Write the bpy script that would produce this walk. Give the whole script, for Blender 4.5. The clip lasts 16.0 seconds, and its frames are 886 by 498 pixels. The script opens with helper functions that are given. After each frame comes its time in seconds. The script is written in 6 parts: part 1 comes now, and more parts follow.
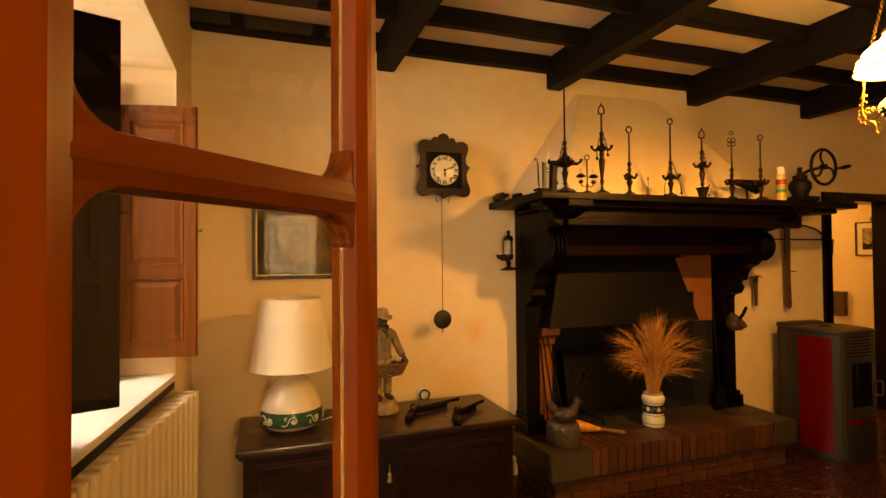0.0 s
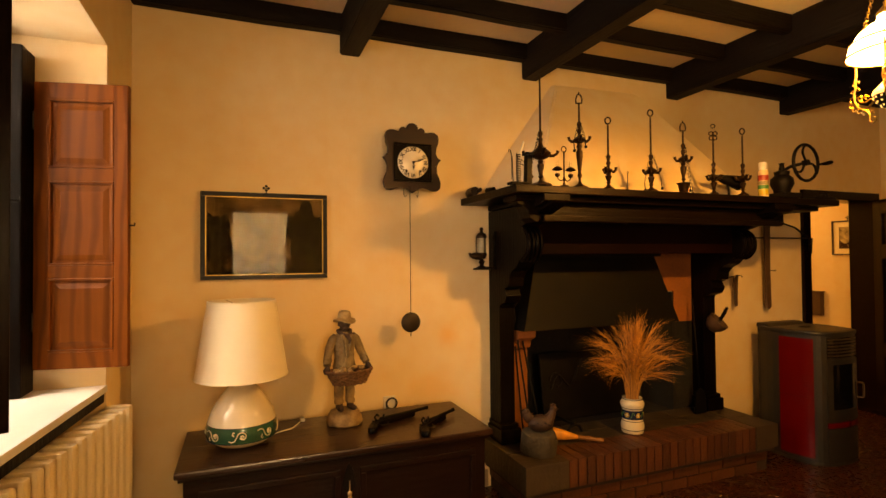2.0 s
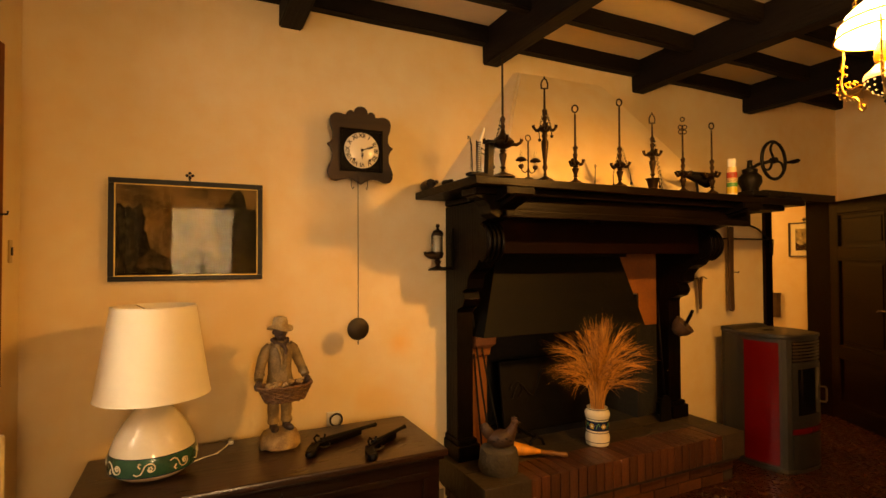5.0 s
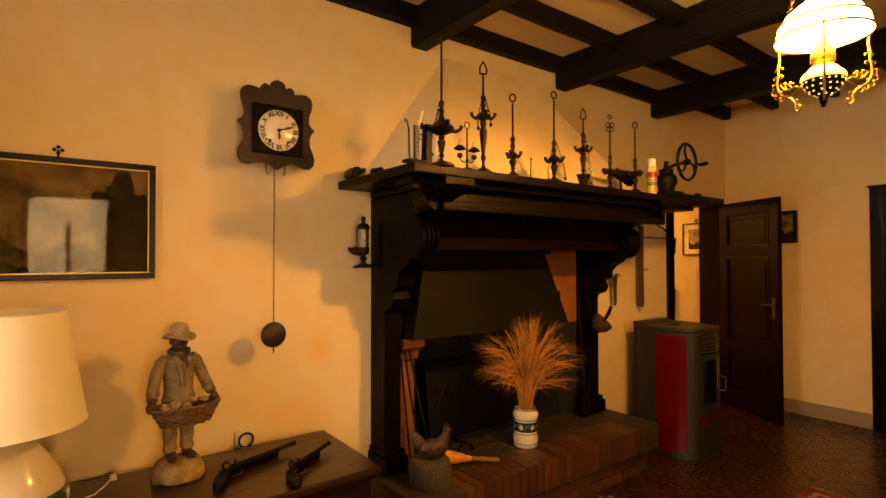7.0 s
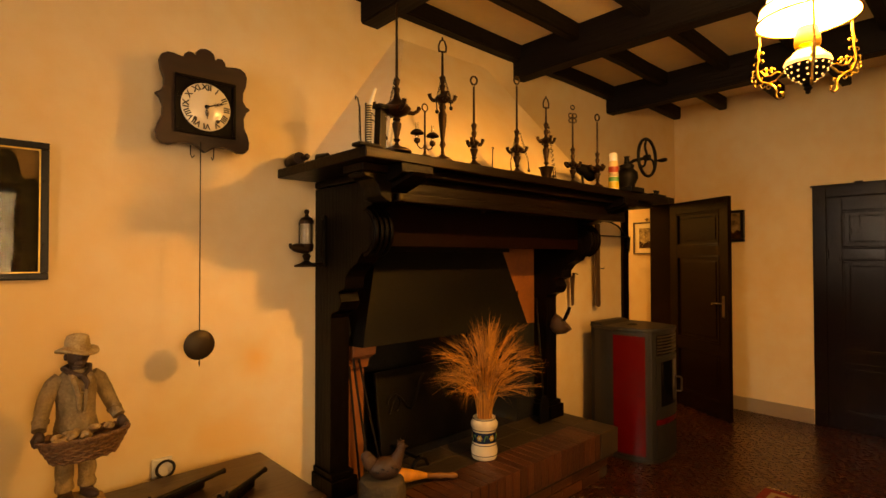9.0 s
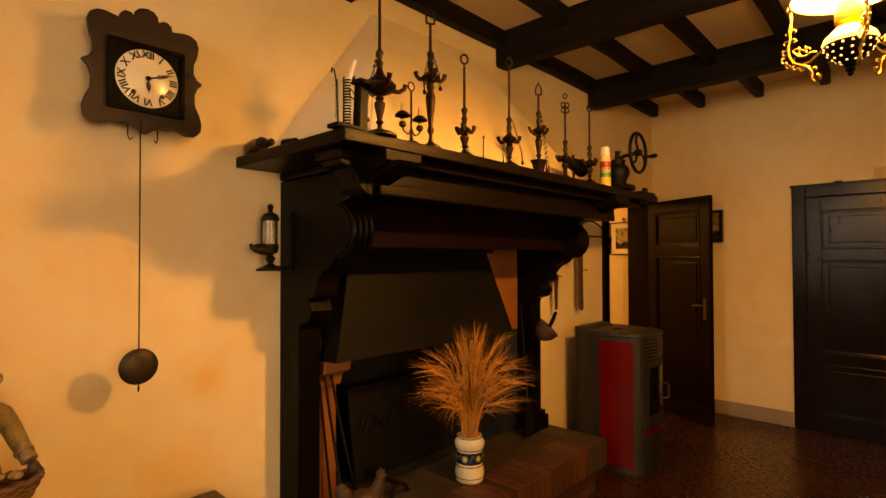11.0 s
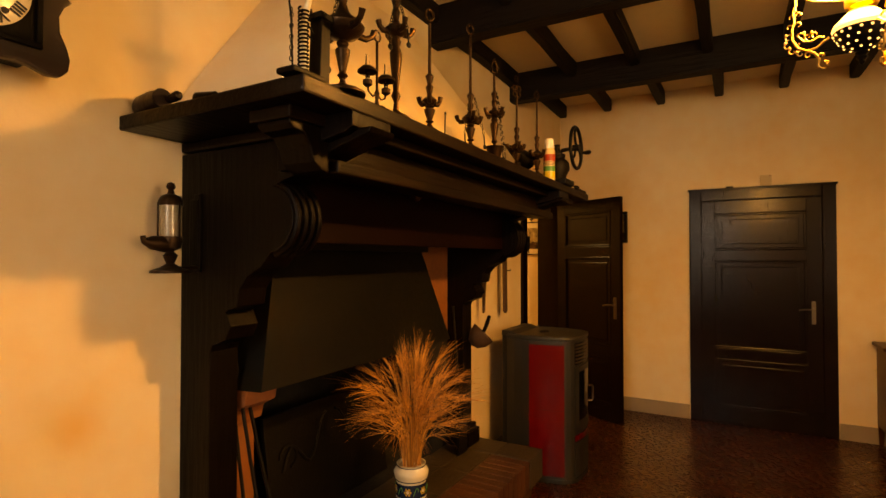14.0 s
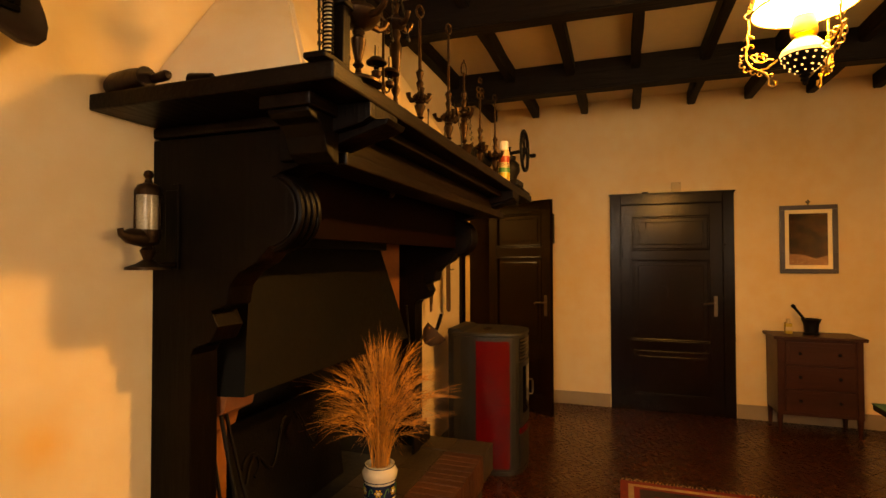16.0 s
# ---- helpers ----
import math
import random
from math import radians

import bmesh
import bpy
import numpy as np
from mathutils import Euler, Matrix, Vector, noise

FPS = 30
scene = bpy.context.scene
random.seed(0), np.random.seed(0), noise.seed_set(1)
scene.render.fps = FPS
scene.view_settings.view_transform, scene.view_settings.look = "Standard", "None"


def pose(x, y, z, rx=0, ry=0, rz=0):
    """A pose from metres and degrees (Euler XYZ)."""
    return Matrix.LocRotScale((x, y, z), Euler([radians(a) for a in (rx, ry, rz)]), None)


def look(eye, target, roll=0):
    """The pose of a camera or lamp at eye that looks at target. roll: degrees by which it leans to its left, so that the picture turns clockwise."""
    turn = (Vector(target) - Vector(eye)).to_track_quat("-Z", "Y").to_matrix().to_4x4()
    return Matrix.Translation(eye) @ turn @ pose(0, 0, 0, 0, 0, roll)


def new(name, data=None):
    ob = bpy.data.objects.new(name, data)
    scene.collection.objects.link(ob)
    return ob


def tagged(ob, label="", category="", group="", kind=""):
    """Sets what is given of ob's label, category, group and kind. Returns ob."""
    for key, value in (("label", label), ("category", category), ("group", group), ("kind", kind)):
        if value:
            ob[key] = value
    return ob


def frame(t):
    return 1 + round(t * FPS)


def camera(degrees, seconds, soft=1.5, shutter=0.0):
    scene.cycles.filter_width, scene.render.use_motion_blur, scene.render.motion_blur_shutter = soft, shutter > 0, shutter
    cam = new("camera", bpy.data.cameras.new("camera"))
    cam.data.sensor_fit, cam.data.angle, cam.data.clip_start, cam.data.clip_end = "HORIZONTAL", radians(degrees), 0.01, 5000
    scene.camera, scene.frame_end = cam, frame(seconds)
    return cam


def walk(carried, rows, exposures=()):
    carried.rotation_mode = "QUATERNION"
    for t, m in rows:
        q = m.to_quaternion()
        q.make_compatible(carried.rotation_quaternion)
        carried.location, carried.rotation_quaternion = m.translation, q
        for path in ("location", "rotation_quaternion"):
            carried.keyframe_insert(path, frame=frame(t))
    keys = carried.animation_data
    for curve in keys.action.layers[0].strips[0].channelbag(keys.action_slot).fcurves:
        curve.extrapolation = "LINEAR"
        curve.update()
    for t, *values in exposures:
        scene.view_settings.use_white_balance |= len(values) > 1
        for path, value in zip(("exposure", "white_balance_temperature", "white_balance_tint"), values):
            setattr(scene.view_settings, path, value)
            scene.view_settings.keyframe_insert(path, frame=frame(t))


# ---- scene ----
cam = camera(81.2, 16.0)
PATH = [
    (0, (0.195, 0.381, 1.585), (0.845, 2.272, 1.624), -0.5),
    (0.5, (0.239, 0.418, 1.573), (0.923, 2.297, 1.608), -0.4),
    (1, (0.267, 0.484, 1.582), (0.977, 2.354, 1.615), -0.4),
    (1.5, (0.299, 0.534, 1.579), (1.019, 2.399, 1.613), -0.4),
    (2, (0.333, 0.573, 1.576), (1.059, 2.436, 1.614), -0.5),
    (2.5, (0.383, 0.604, 1.589), (1.117, 2.464, 1.622), -0.4),
    (3, (0.416, 0.642, 1.587), (1.166, 2.496, 1.624), -0.5),
    (3.2, (0.432, 0.656, 1.592), (1.188, 2.508, 1.626), -0.4),
    (5.3, (0.489, 0.922, 1.565), (1.411, 2.696, 1.605), -0.3),
    (5.5, (0.473, 0.971, 1.572), (1.437, 2.724, 1.608), -0.3),
    (6, (0.468, 1.007, 1.562), (1.511, 2.712, 1.598), -0.2),
    (6.5, (0.454, 1.073, 1.564), (1.579, 2.726, 1.602), -0.3),
    (7, (0.459, 1.151, 1.555), (1.662, 2.749, 1.589), -0.1),
    (7.5, (0.478, 1.207, 1.543), (1.738, 2.76, 1.578), -0.2),
    (8, (0.515, 1.268, 1.532), (1.82, 2.784, 1.566), -0.1),
    (8.5, (0.549, 1.323, 1.546), (1.885, 2.812, 1.577), -0.0),
    (9, (0.591, 1.387, 1.545), (1.952, 2.852, 1.578), -0.1),
    (11.5, (0.733, 1.778, 1.556), (2.239, 3.095, 1.589), 0.0),
    (12, (0.731, 1.872, 1.552), (2.285, 3.13, 1.587), 0.1),
    (12.5, (0.741, 1.923, 1.54), (2.345, 3.116, 1.578), -0.1),
    (13, (0.774, 1.989, 1.541), (2.43, 3.109, 1.577), -0.0),
    (13.5, (0.803, 2.08, 1.545), (2.503, 3.133, 1.582), -0.1),
    (14, (0.846, 2.182, 1.548), (2.588, 3.165, 1.582), -0.0),
    (14.5, (0.862, 2.235, 1.548), (2.638, 3.155, 1.586), -0.1),
    (15, (0.839, 2.307, 1.549), (2.652, 3.152, 1.587), -0.0),
    (15.5, (0.781, 2.393, 1.535), (2.631, 3.154, 1.578), -0.1),
    (16, (0.718, 2.447, 1.527), (2.608, 3.101, 1.569), -0.1),
]
walk(cam, [(t, look(eye, target, roll)) for t, eye, target, roll in PATH], exposures=[(0, 0.38, 10500, 15), (7, 0.38, 10500, 15), (12, 0.44, 10500, 15), (16, 0.52, 10500, 15)])

# ---- world and large lights ----
world = bpy.data.worlds.new("world")
scene.world = world
world.use_nodes = True
wn = world.node_tree.nodes
sky = wn.new("ShaderNodeTexSky")
sky.sky_type = 'NISHITA'
sky.sun_disc = False
sky.sun_elevation = radians(35)
sky.sun_rotation = radians(120)
world.node_tree.links.new(sky.outputs[0], wn["Background"].inputs[0])
wn["Background"].inputs[1].default_value = 0.05


def area_light(name, m, sx, sy, watts, colour):
    d = bpy.data.lights.new(name, 'AREA')
    d.shape, d.size, d.size_y, d.energy, d.color = 'RECTANGLE', sx, sy, watts, colour
    ob = new(name, d)
    ob.matrix_world = m
    return ob


# daylight at the two west windows, then warm fill from an added rear window
area_light("window_light", look((-1.16, 2.70, 2.13), (0.2, 2.93, 1.03)), 0.95, 1.2, 35, (1.0, 0.94, 0.90))
area_light("window_light", look((-0.72, -0.21, 1.8), (2.0, 0.4, 1.5)), 0.6, 1.3, 12, (1.0, 0.88, 0.75))
area_light("window_light", look((0.62, -2.45, 1.75), (1.3, 3.0, 0.4)), 0.9, 1.3, 43, (1.0, 0.74, 0.45))
# the bulb of the hanging lamp
d = bpy.data.lights.new("bulb_light", 'POINT')
d.energy, d.color, d.shadow_soft_size = 106, (1.0, 0.50, 0.14), 0.05
new("bulb_light", d).location = (2.8, 1.845, 2.402)
# added lamp, unseen, that brightens the next room
d = bpy.data.lights.new("corridor_light", 'POINT')
d.energy, d.color, d.shadow_soft_size = 30, (1.0, 0.66, 0.28), 0.12
new("corridor_light", d).location = (5.3, 5.3, 2.5)


# ---- materials ----
def mat(name, col, rough=0.6, metal=0.0, var=0.25, scale=6.0, bump=0.0, bscale=60.0, col2=None, coat=0.0, stretch=None, emit=0.0, spec=0.5, rand=0.0):
    m = bpy.data.materials.new(name)
    m.use_nodes = True
    nt = m.node_tree
    n, l = nt.nodes, nt.links
    b = n["Principled BSDF"]
    b.inputs["Roughness"].default_value = rough
    b.inputs["Metallic"].default_value = metal
    b.inputs["Coat Weight"].default_value = coat
    b.inputs["Specular IOR Level"].default_value = spec
    tc = n.new("ShaderNodeTexCoord")
    mp = n.new("ShaderNodeMapping")
    l.new(tc.outputs["Object"], mp.inputs[0])
    if stretch:
        mp.inputs["Scale"].default_value = stretch
    big = n.new("ShaderNodeTexNoise")
    big.inputs["Scale"].default_value = scale
    big.inputs["Detail"].default_value = 5
    big.inputs["Distortion"].default_value = 0.9 if stretch else 0.2
    l.new(mp.outputs[0], big.inputs["Vector"])
    fine = n.new("ShaderNodeTexNoise")
    fine.inputs["Scale"].default_value = scale * 9
    fine.inputs["Detail"].default_value = 4
    l.new(mp.outputs[0], fine.inputs["Vector"])
    mixf = n.new("ShaderNodeMath")
    mixf.operation = 'MULTIPLY_ADD'
    mixf.inputs[1].default_value = 0.35
    l.new(fine.outputs[0], mixf.inputs[0])
    sc = n.new("ShaderNodeMath")
    sc.operation = 'MULTIPLY'
    sc.inputs[1].default_value = 0.65
    l.new(big.outputs[0], sc.inputs[0])
    l.new(sc.outputs[0], mixf.inputs[2])
    ramp = n.new("ShaderNodeValToRGB")
    c2 = col2 or tuple(c * (1 - var) for c in col)
    ramp.color_ramp.elements[0].position, ramp.color_ramp.elements[0].color = 0.32, (*c2, 1)
    ramp.color_ramp.elements[1].position, ramp.color_ramp.elements[1].color = 0.66, (*col, 1)
    l.new(mixf.outputs[0], ramp.inputs[0])
    out = ramp.outputs[0]
    if rand:
        oi = n.new("ShaderNodeObjectInfo")
        mr = n.new("ShaderNodeMapRange")
        mr.inputs["To Min"].default_value, mr.inputs["To Max"].default_value = 1 - rand, 1 + rand
        l.new(oi.outputs["Random"], mr.inputs[0])
        hs = n.new("ShaderNodeHueSaturation")
        l.new(mr.outputs[0], hs.inputs["Value"])
        l.new(out, hs.inputs["Color"])
        out = hs.outputs[0]
    l.new(out, b.inputs["Base Color"])
    rr = n.new("ShaderNodeMapRange")
    rr.inputs["To Min"].default_value, rr.inputs["To Max"].default_value = max(0.02, rough - 0.1), min(1, rough + 0.12)
    l.new(fine.outputs[0], rr.inputs[0])
    l.new(rr.outputs[0], b.inputs["Roughness"])
    if bump:
        bn = n.new("ShaderNodeTexNoise")
        bn.inputs["Scale"].default_value = bscale
        bn.inputs["Detail"].default_value = 6
        l.new(mp.outputs[0], bn.inputs["Vector"])
        bp = n.new("ShaderNodeBump")
        bp.inputs["Strength"].default_value = bump
        bp.inputs["Distance"].default_value = 0.01
        l.new(bn.outputs[0], bp.inputs["Height"])
        l.new(bp.outputs[0], b.inputs["Normal"])
    if emit:
        b.inputs["Emission Color"].default_value = (*col, 1)
        b.inputs["Emission Strength"].default_value = emit
    return m


def per_island(m, amount):
    """Gives each loose piece of a mesh its own lightness."""
    n, l = m.node_tree.nodes, m.node_tree.links
    b = n["Principled BSDF"]
    g = n.new("ShaderNodeNewGeometry")
    mr = n.new("ShaderNodeMapRange")
    mr.inputs["To Min"].default_value, mr.inputs["To Max"].default_value = 1 - amount, 1 + amount
    l.new(g.outputs["Random Per Island"], mr.inputs[0])
    hs = n.new("ShaderNodeHueSaturation")
    l.new(mr.outputs[0], hs.inputs["Value"])
    l.new(b.inputs["Base Color"].links[0].from_socket, hs.inputs["Color"])
    l.new(hs.outputs[0], b.inputs["Base Color"])
    return m


def wood(name, col, rough=0.4, axis=2, grain=14.0, contrast=0.45, coat=0.0, bump=0.15, spec=0.5, rand=0.0):
    """Wood whose grain runs along one axis."""
    s = [1.0, 1.0, 1.0]
    s[axis] = 0.09
    return mat(name, col, rough, var=contrast, scale=grain, bump=bump, bscale=grain * 5, coat=coat, stretch=tuple(s), spec=spec, rand=rand)


def cathedral(name, light, dark, rough):
    """Flat-sawn varnished wood: long bowed growth rings over fine pores."""
    m = mat(name, light, rough, scale=5, bump=0.06, bscale=60, stretch=(1, 1, 0.12), spec=0.10)
    n, l = m.node_tree.nodes, m.node_tree.links
    b = n["Principled BSDF"]
    tc = n.new("ShaderNodeTexCoord")
    mp = n.new("ShaderNodeMapping")
    mp.inputs["Scale"].default_value = (1.0, 1.0, 0.22)
    mp.inputs["Location"].default_value = (0.31, 0.0, 0.07)
    l.new(tc.outputs["Object"], mp.inputs[0])
    wv = n.new("ShaderNodeTexWave")
    wv.bands_direction = 'X'
    wv.inputs["Scale"].default_value = 5.5
    wv.inputs["Distortion"].default_value = 11.0
    wv.inputs["Detail"].default_value = 2.5
    wv.inputs["Detail Scale"].default_value = 0.8
    l.new(mp.outputs[0], wv.inputs["Vector"])
    mr = n.new("ShaderNodeMapRange")
    mr.inputs["From Min"].default_value, mr.inputs["From Max"].default_value = 0.45, 1.0
    mr.inputs["To Min"].default_value, mr.inputs["To Max"].default_value = 0.0, 0.6
    l.new(wv.outputs["Fac"], mr.inputs[0])
    mx = n.new("ShaderNodeMix")
    mx.data_type = 'RGBA'
    l.new(mr.outputs[0], mx.inputs["Factor"])
    l.new(b.inputs["Base Color"].links[0].from_socket, mx.inputs[6])
    mx.inputs[7].default_value = (*dark, 1)
    l.new(mx.outputs[2], b.inputs["Base Color"])
    return m


def glass_mat(name, tint=(1, 1, 1), rough=0.0, ior=1.45):
    m = bpy.data.materials.new(name)
    m.use_nodes = True
    b = m.node_tree.nodes["Principled BSDF"]
    b.inputs["Base Color"].default_value = (*tint, 1)
    b.inputs["Transmission Weight"].default_value = 1
    b.inputs["Roughness"].default_value = rough
    b.inputs["IOR"].default_value = ior
    return m


PLASTER = mat("plaster", (0.82, 0.68, 0.46), 0.85, col2=(0.77, 0.54, 0.27), scale=0.9, bump=0.12, bscale=22)


def warm_patch(m, at, radius, colour, amount):
    """A round patch of warm light put into the colour, with a ragged rim."""
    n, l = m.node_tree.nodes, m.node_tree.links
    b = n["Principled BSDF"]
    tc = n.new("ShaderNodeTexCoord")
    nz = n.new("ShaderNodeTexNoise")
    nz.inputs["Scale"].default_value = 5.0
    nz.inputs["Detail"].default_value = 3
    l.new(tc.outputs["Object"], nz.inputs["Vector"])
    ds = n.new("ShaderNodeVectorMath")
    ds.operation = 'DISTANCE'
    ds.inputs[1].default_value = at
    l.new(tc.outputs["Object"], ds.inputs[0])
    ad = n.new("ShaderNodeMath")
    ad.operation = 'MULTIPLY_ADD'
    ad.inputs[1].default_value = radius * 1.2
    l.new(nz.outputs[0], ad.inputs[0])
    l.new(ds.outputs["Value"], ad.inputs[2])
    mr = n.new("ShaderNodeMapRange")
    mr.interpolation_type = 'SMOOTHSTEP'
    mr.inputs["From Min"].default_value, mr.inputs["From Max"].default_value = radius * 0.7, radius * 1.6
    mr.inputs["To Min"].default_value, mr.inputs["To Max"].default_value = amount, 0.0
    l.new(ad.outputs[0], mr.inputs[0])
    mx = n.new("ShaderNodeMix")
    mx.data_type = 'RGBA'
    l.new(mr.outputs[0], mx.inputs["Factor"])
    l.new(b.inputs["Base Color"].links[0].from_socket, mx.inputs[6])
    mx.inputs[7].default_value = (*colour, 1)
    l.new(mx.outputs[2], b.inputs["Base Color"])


# orange patches in the plaster colour stand in for warm light on the wall
warm_patch(PLASTER, (1.63, 3.83, 1.06), 0.11, (0.80, 0.49, 0.19), 0.75)
warm_patch(PLASTER, (1.50, 3.83, 0.74), 0.20, (0.80, 0.52, 0.22), 0.6)
warm_patch(PLASTER, (0.80, 3.83, 1.30), 0.30, (0.80, 0.56, 0.28), 0.5)
CEILP = mat("ceiling_plaster", (0.78, 0.63, 0.43), 0.85, var=0.10, scale=2.0, bump=0.15, bscale=25)
BEAM = wood("beam_wood", (0.006, 0.0026, 0.0013), 0.65, axis=1, grain=9, bump=0.5, spec=0.2)
JOIST = wood("joist_wood", (0.006, 0.0026, 0.0013), 0.65, axis=0, grain=9, bump=0.5, spec=0.2)
DARKW = wood("dark_wood", (0.0026, 0.0010, 0.0004), 0.42, axis=2, grain=11, bump=0.25, spec=0.10)
DARKX = wood("dark_wood_lengthwise", (0.0048, 0.002, 0.0009), 0.40, axis=0, grain=11, bump=0.25, spec=0.12)
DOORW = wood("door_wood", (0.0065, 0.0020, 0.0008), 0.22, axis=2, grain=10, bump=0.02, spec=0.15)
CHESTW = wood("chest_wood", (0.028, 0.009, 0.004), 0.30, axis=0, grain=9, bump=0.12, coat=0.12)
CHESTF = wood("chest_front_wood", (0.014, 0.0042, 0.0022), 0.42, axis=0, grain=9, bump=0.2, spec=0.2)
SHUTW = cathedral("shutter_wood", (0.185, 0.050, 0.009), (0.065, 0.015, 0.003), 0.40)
SASHW = wood("sash_wood", (0.25, 0.044, 0.005), 0.32, axis=2, grain=9, contrast=0.8, bump=0.03, coat=0.2, spec=0.3)
SASHX = wood("sash_wood_crosswise", (0.25, 0.044, 0.005), 0.32, axis=0, grain=9, contrast=0.8, bump=0.03, coat=0.2, spec=0.3)
IRON = mat("iron", (0.0065, 0.005, 0.0045), 0.55, 0.7, 0.3, 12, 0.2, 90)
SHEET = mat("sheet_metal", (0.0064, 0.0048, 0.0022), 0.55, 0.0, 0.2, 5, 0.05, 60, spec=0.25)
BRONZE = mat("bronze", (0.050, 0.026, 0.012), 0.42, 0.85, 0.45, 14, 0.15, 80)
BRASS = mat("brass", (0.50, 0.33, 0.13), 0.34, 1.0, 0.3, 15, 0.1, 80)
STEEL = mat("steel", (0.45, 0.43, 0.40), 0.35, 1.0, 0.2, 12)
DSTEEL = mat("tarnished_steel", (0.14, 0.11, 0.08), 0.4, 0.9, 0.3, 20)
RUST = mat("rust_plaster", (0.30, 0.10, 0.035), 0.8, var=0.35, scale=4, bump=0.2, bscale=30)
SOOT_SHADE = mat("soot_and_shade", (0.0035, 0.003, 0.0026), 0.9, var=0.4, scale=5, bump=0.4, bscale=20)
BRICK = mat("brick", (0.105, 0.034, 0.013), 0.46, var=0.5, scale=8, bump=0.5, bscale=45, rand=0.30)
STONE = mat("slab_stone", (0.052, 0.034, 0.017), 0.6, var=0.4, scale=6, bump=0.5, bscale=35, rand=0.15)
MORTAR = mat("mortar", (0.045, 0.028, 0.017), 0.9, var=0.4, scale=10, bump=0.4, bscale=60)
GROUT = mat("tile_grout", (0.036, 0.011, 0.006), 0.7, var=0.4, scale=10, bump=0.3, bscale=60)
TILE = mat("terracotta_tile", (0.060, 0.015, 0.0055), 0.26, var=0.45, scale=3, bump=0.02, bscale=9, rand=0.10, spec=0.42)
MARBLE = mat("white_marble", (0.74, 0.72, 0.69), 0.35, var=0.15, scale=3)
RADP = mat("radiator_paint", (0.74, 0.62, 0.42), 0.35, var=0.06, scale=4)
SKIRT = mat("skirting_paint", (0.33, 0.25, 0.17), 0.6, var=0.15, scale=3)
SHADE = mat("lampshade_cloth", (0.88, 0.78, 0.58), 0.8, var=0.05, scale=20, bump=0.1, bscale=300)
CERAM = mat("cream_ceramic", (0.72, 0.62, 0.44), 0.16, var=0.08, scale=8, coat=0.5)
GREEN = mat("green_glaze", (0.025, 0.10, 0.055), 0.2, var=0.4, scale=20, coat=0.4)
BLUEG = mat("blue_glaze", (0.012, 0.025, 0.07), 0.2, var=0.4, scale=20, coat=0.4)
YELG = mat("yellow_glaze", (0.55, 0.36, 0.06), 0.2, var=0.2, scale=20, coat=0.4)
CLAY = mat("painted_clay", (0.42, 0.28, 0.13), 0.7, col2=(0.14, 0.08, 0.035), scale=16, bump=0.3, bscale=90)
CLAYD = mat("dark_clay", (0.055, 0.028, 0.018), 0.6, var=0.4, scale=20, bump=0.3, bscale=90)
CLOTHJ = mat("painted_jacket", (0.30, 0.22, 0.12), 0.7, col2=(0.10, 0.065, 0.030), scale=13, bump=0.8, bscale=70)
CLOTHT = mat("painted_trousers", (0.36, 0.24, 0.105), 0.7, col2=(0.14, 0.085, 0.034), scale=14, bump=0.8, bscale=70)
HATP = mat("painted_hat", (0.46, 0.36, 0.20), 0.7, col2=(0.20, 0.12, 0.05), scale=18, bump=0.6, bscale=90)
BASK = mat("basket_clay", (0.20, 0.095, 0.04), 0.7, var=0.6, scale=45, bump=0.8, bscale=120)
TERRA = mat("brown_earthenware", (0.048, 0.020, 0.010), 0.6, var=0.4, scale=15, bump=0.3, bscale=80)
TUFA = mat("grey_stone", (0.062, 0.047, 0.028), 0.85, var=0.4, scale=14, bump=0.8, bscale=60)
STRAW = mat("straw", (0.58, 0.24, 0.052), 0.55, var=0.35, scale=25)
per_island(STRAW, 0.55)
per_island(TILE, 0.10)
LIGHTW = wood("turned_wood", (0.27, 0.11, 0.034), 0.4, axis=0, grain=20)
STOVEG = mat("stove_grey", (0.020, 0.019, 0.016), 0.45, 0.2, 0.12, 6, 0.05, 200)
STOVER = mat("stove_red", (0.10, 0.0020, 0.0030), 0.16, var=0.08, scale=2, spec=0.4)
BLACKG = mat("black_glass", (0.003, 0.003, 0.003), 0.08, var=0.1, scale=3, spec=0.3)
BLACKF = mat("black_lacquer", (0.006, 0.005, 0.004), 0.3, var=0.2, scale=10, spec=0.2)
GILT = mat("gilt", (0.62, 0.40, 0.12), 0.35, 0.8, 0.3, 30)
GLASS = glass_mat("clear_glass")
PICGLASS = glass_mat("thin_picture_glass", ior=1.2)
WHITEP = mat("white_plastic", (0.75, 0.72, 0.66), 0.4, var=0.05, scale=5)
CREAMP = mat("mount_paper", (0.62, 0.47, 0.27), 0.8, var=0.08, scale=6)
CANDLE = mat("wax", (0.75, 0.68, 0.52), 0.5, var=0.05, scale=9)
DIAL = mat("enamel_dial", (0.80, 0.72, 0.56), 0.2, var=0.05, scale=8, coat=0.3)
INK = mat("black_enamel", (0.012, 0.010, 0.010), 0.4, var=0.2, scale=20)
REDP = mat("red_print", (0.34, 0.03, 0.02), 0.4, var=0.2, scale=20)
GRNP = mat("green_print", (0.04, 0.22, 0.05), 0.4, var=0.2, scale=20)
YELP = mat("yellow_print", (0.50, 0.35, 0.05), 0.35, var=0.1, scale=20)
RUGR = mat("rug_red", (0.26, 0.02, 0.015), 0.95, var=0.4, scale=30, bump=0.5, bscale=300)
RUGC = mat("rug_cream", (0.50, 0.36, 0.20), 0.95, var=0.3, scale=40, bump=0.5, bscale=300)
RUGB = mat("rug_dark", (0.04, 0.025, 0.03), 0.95, var=0.3, scale=40, bump=0.5, bscale=300)
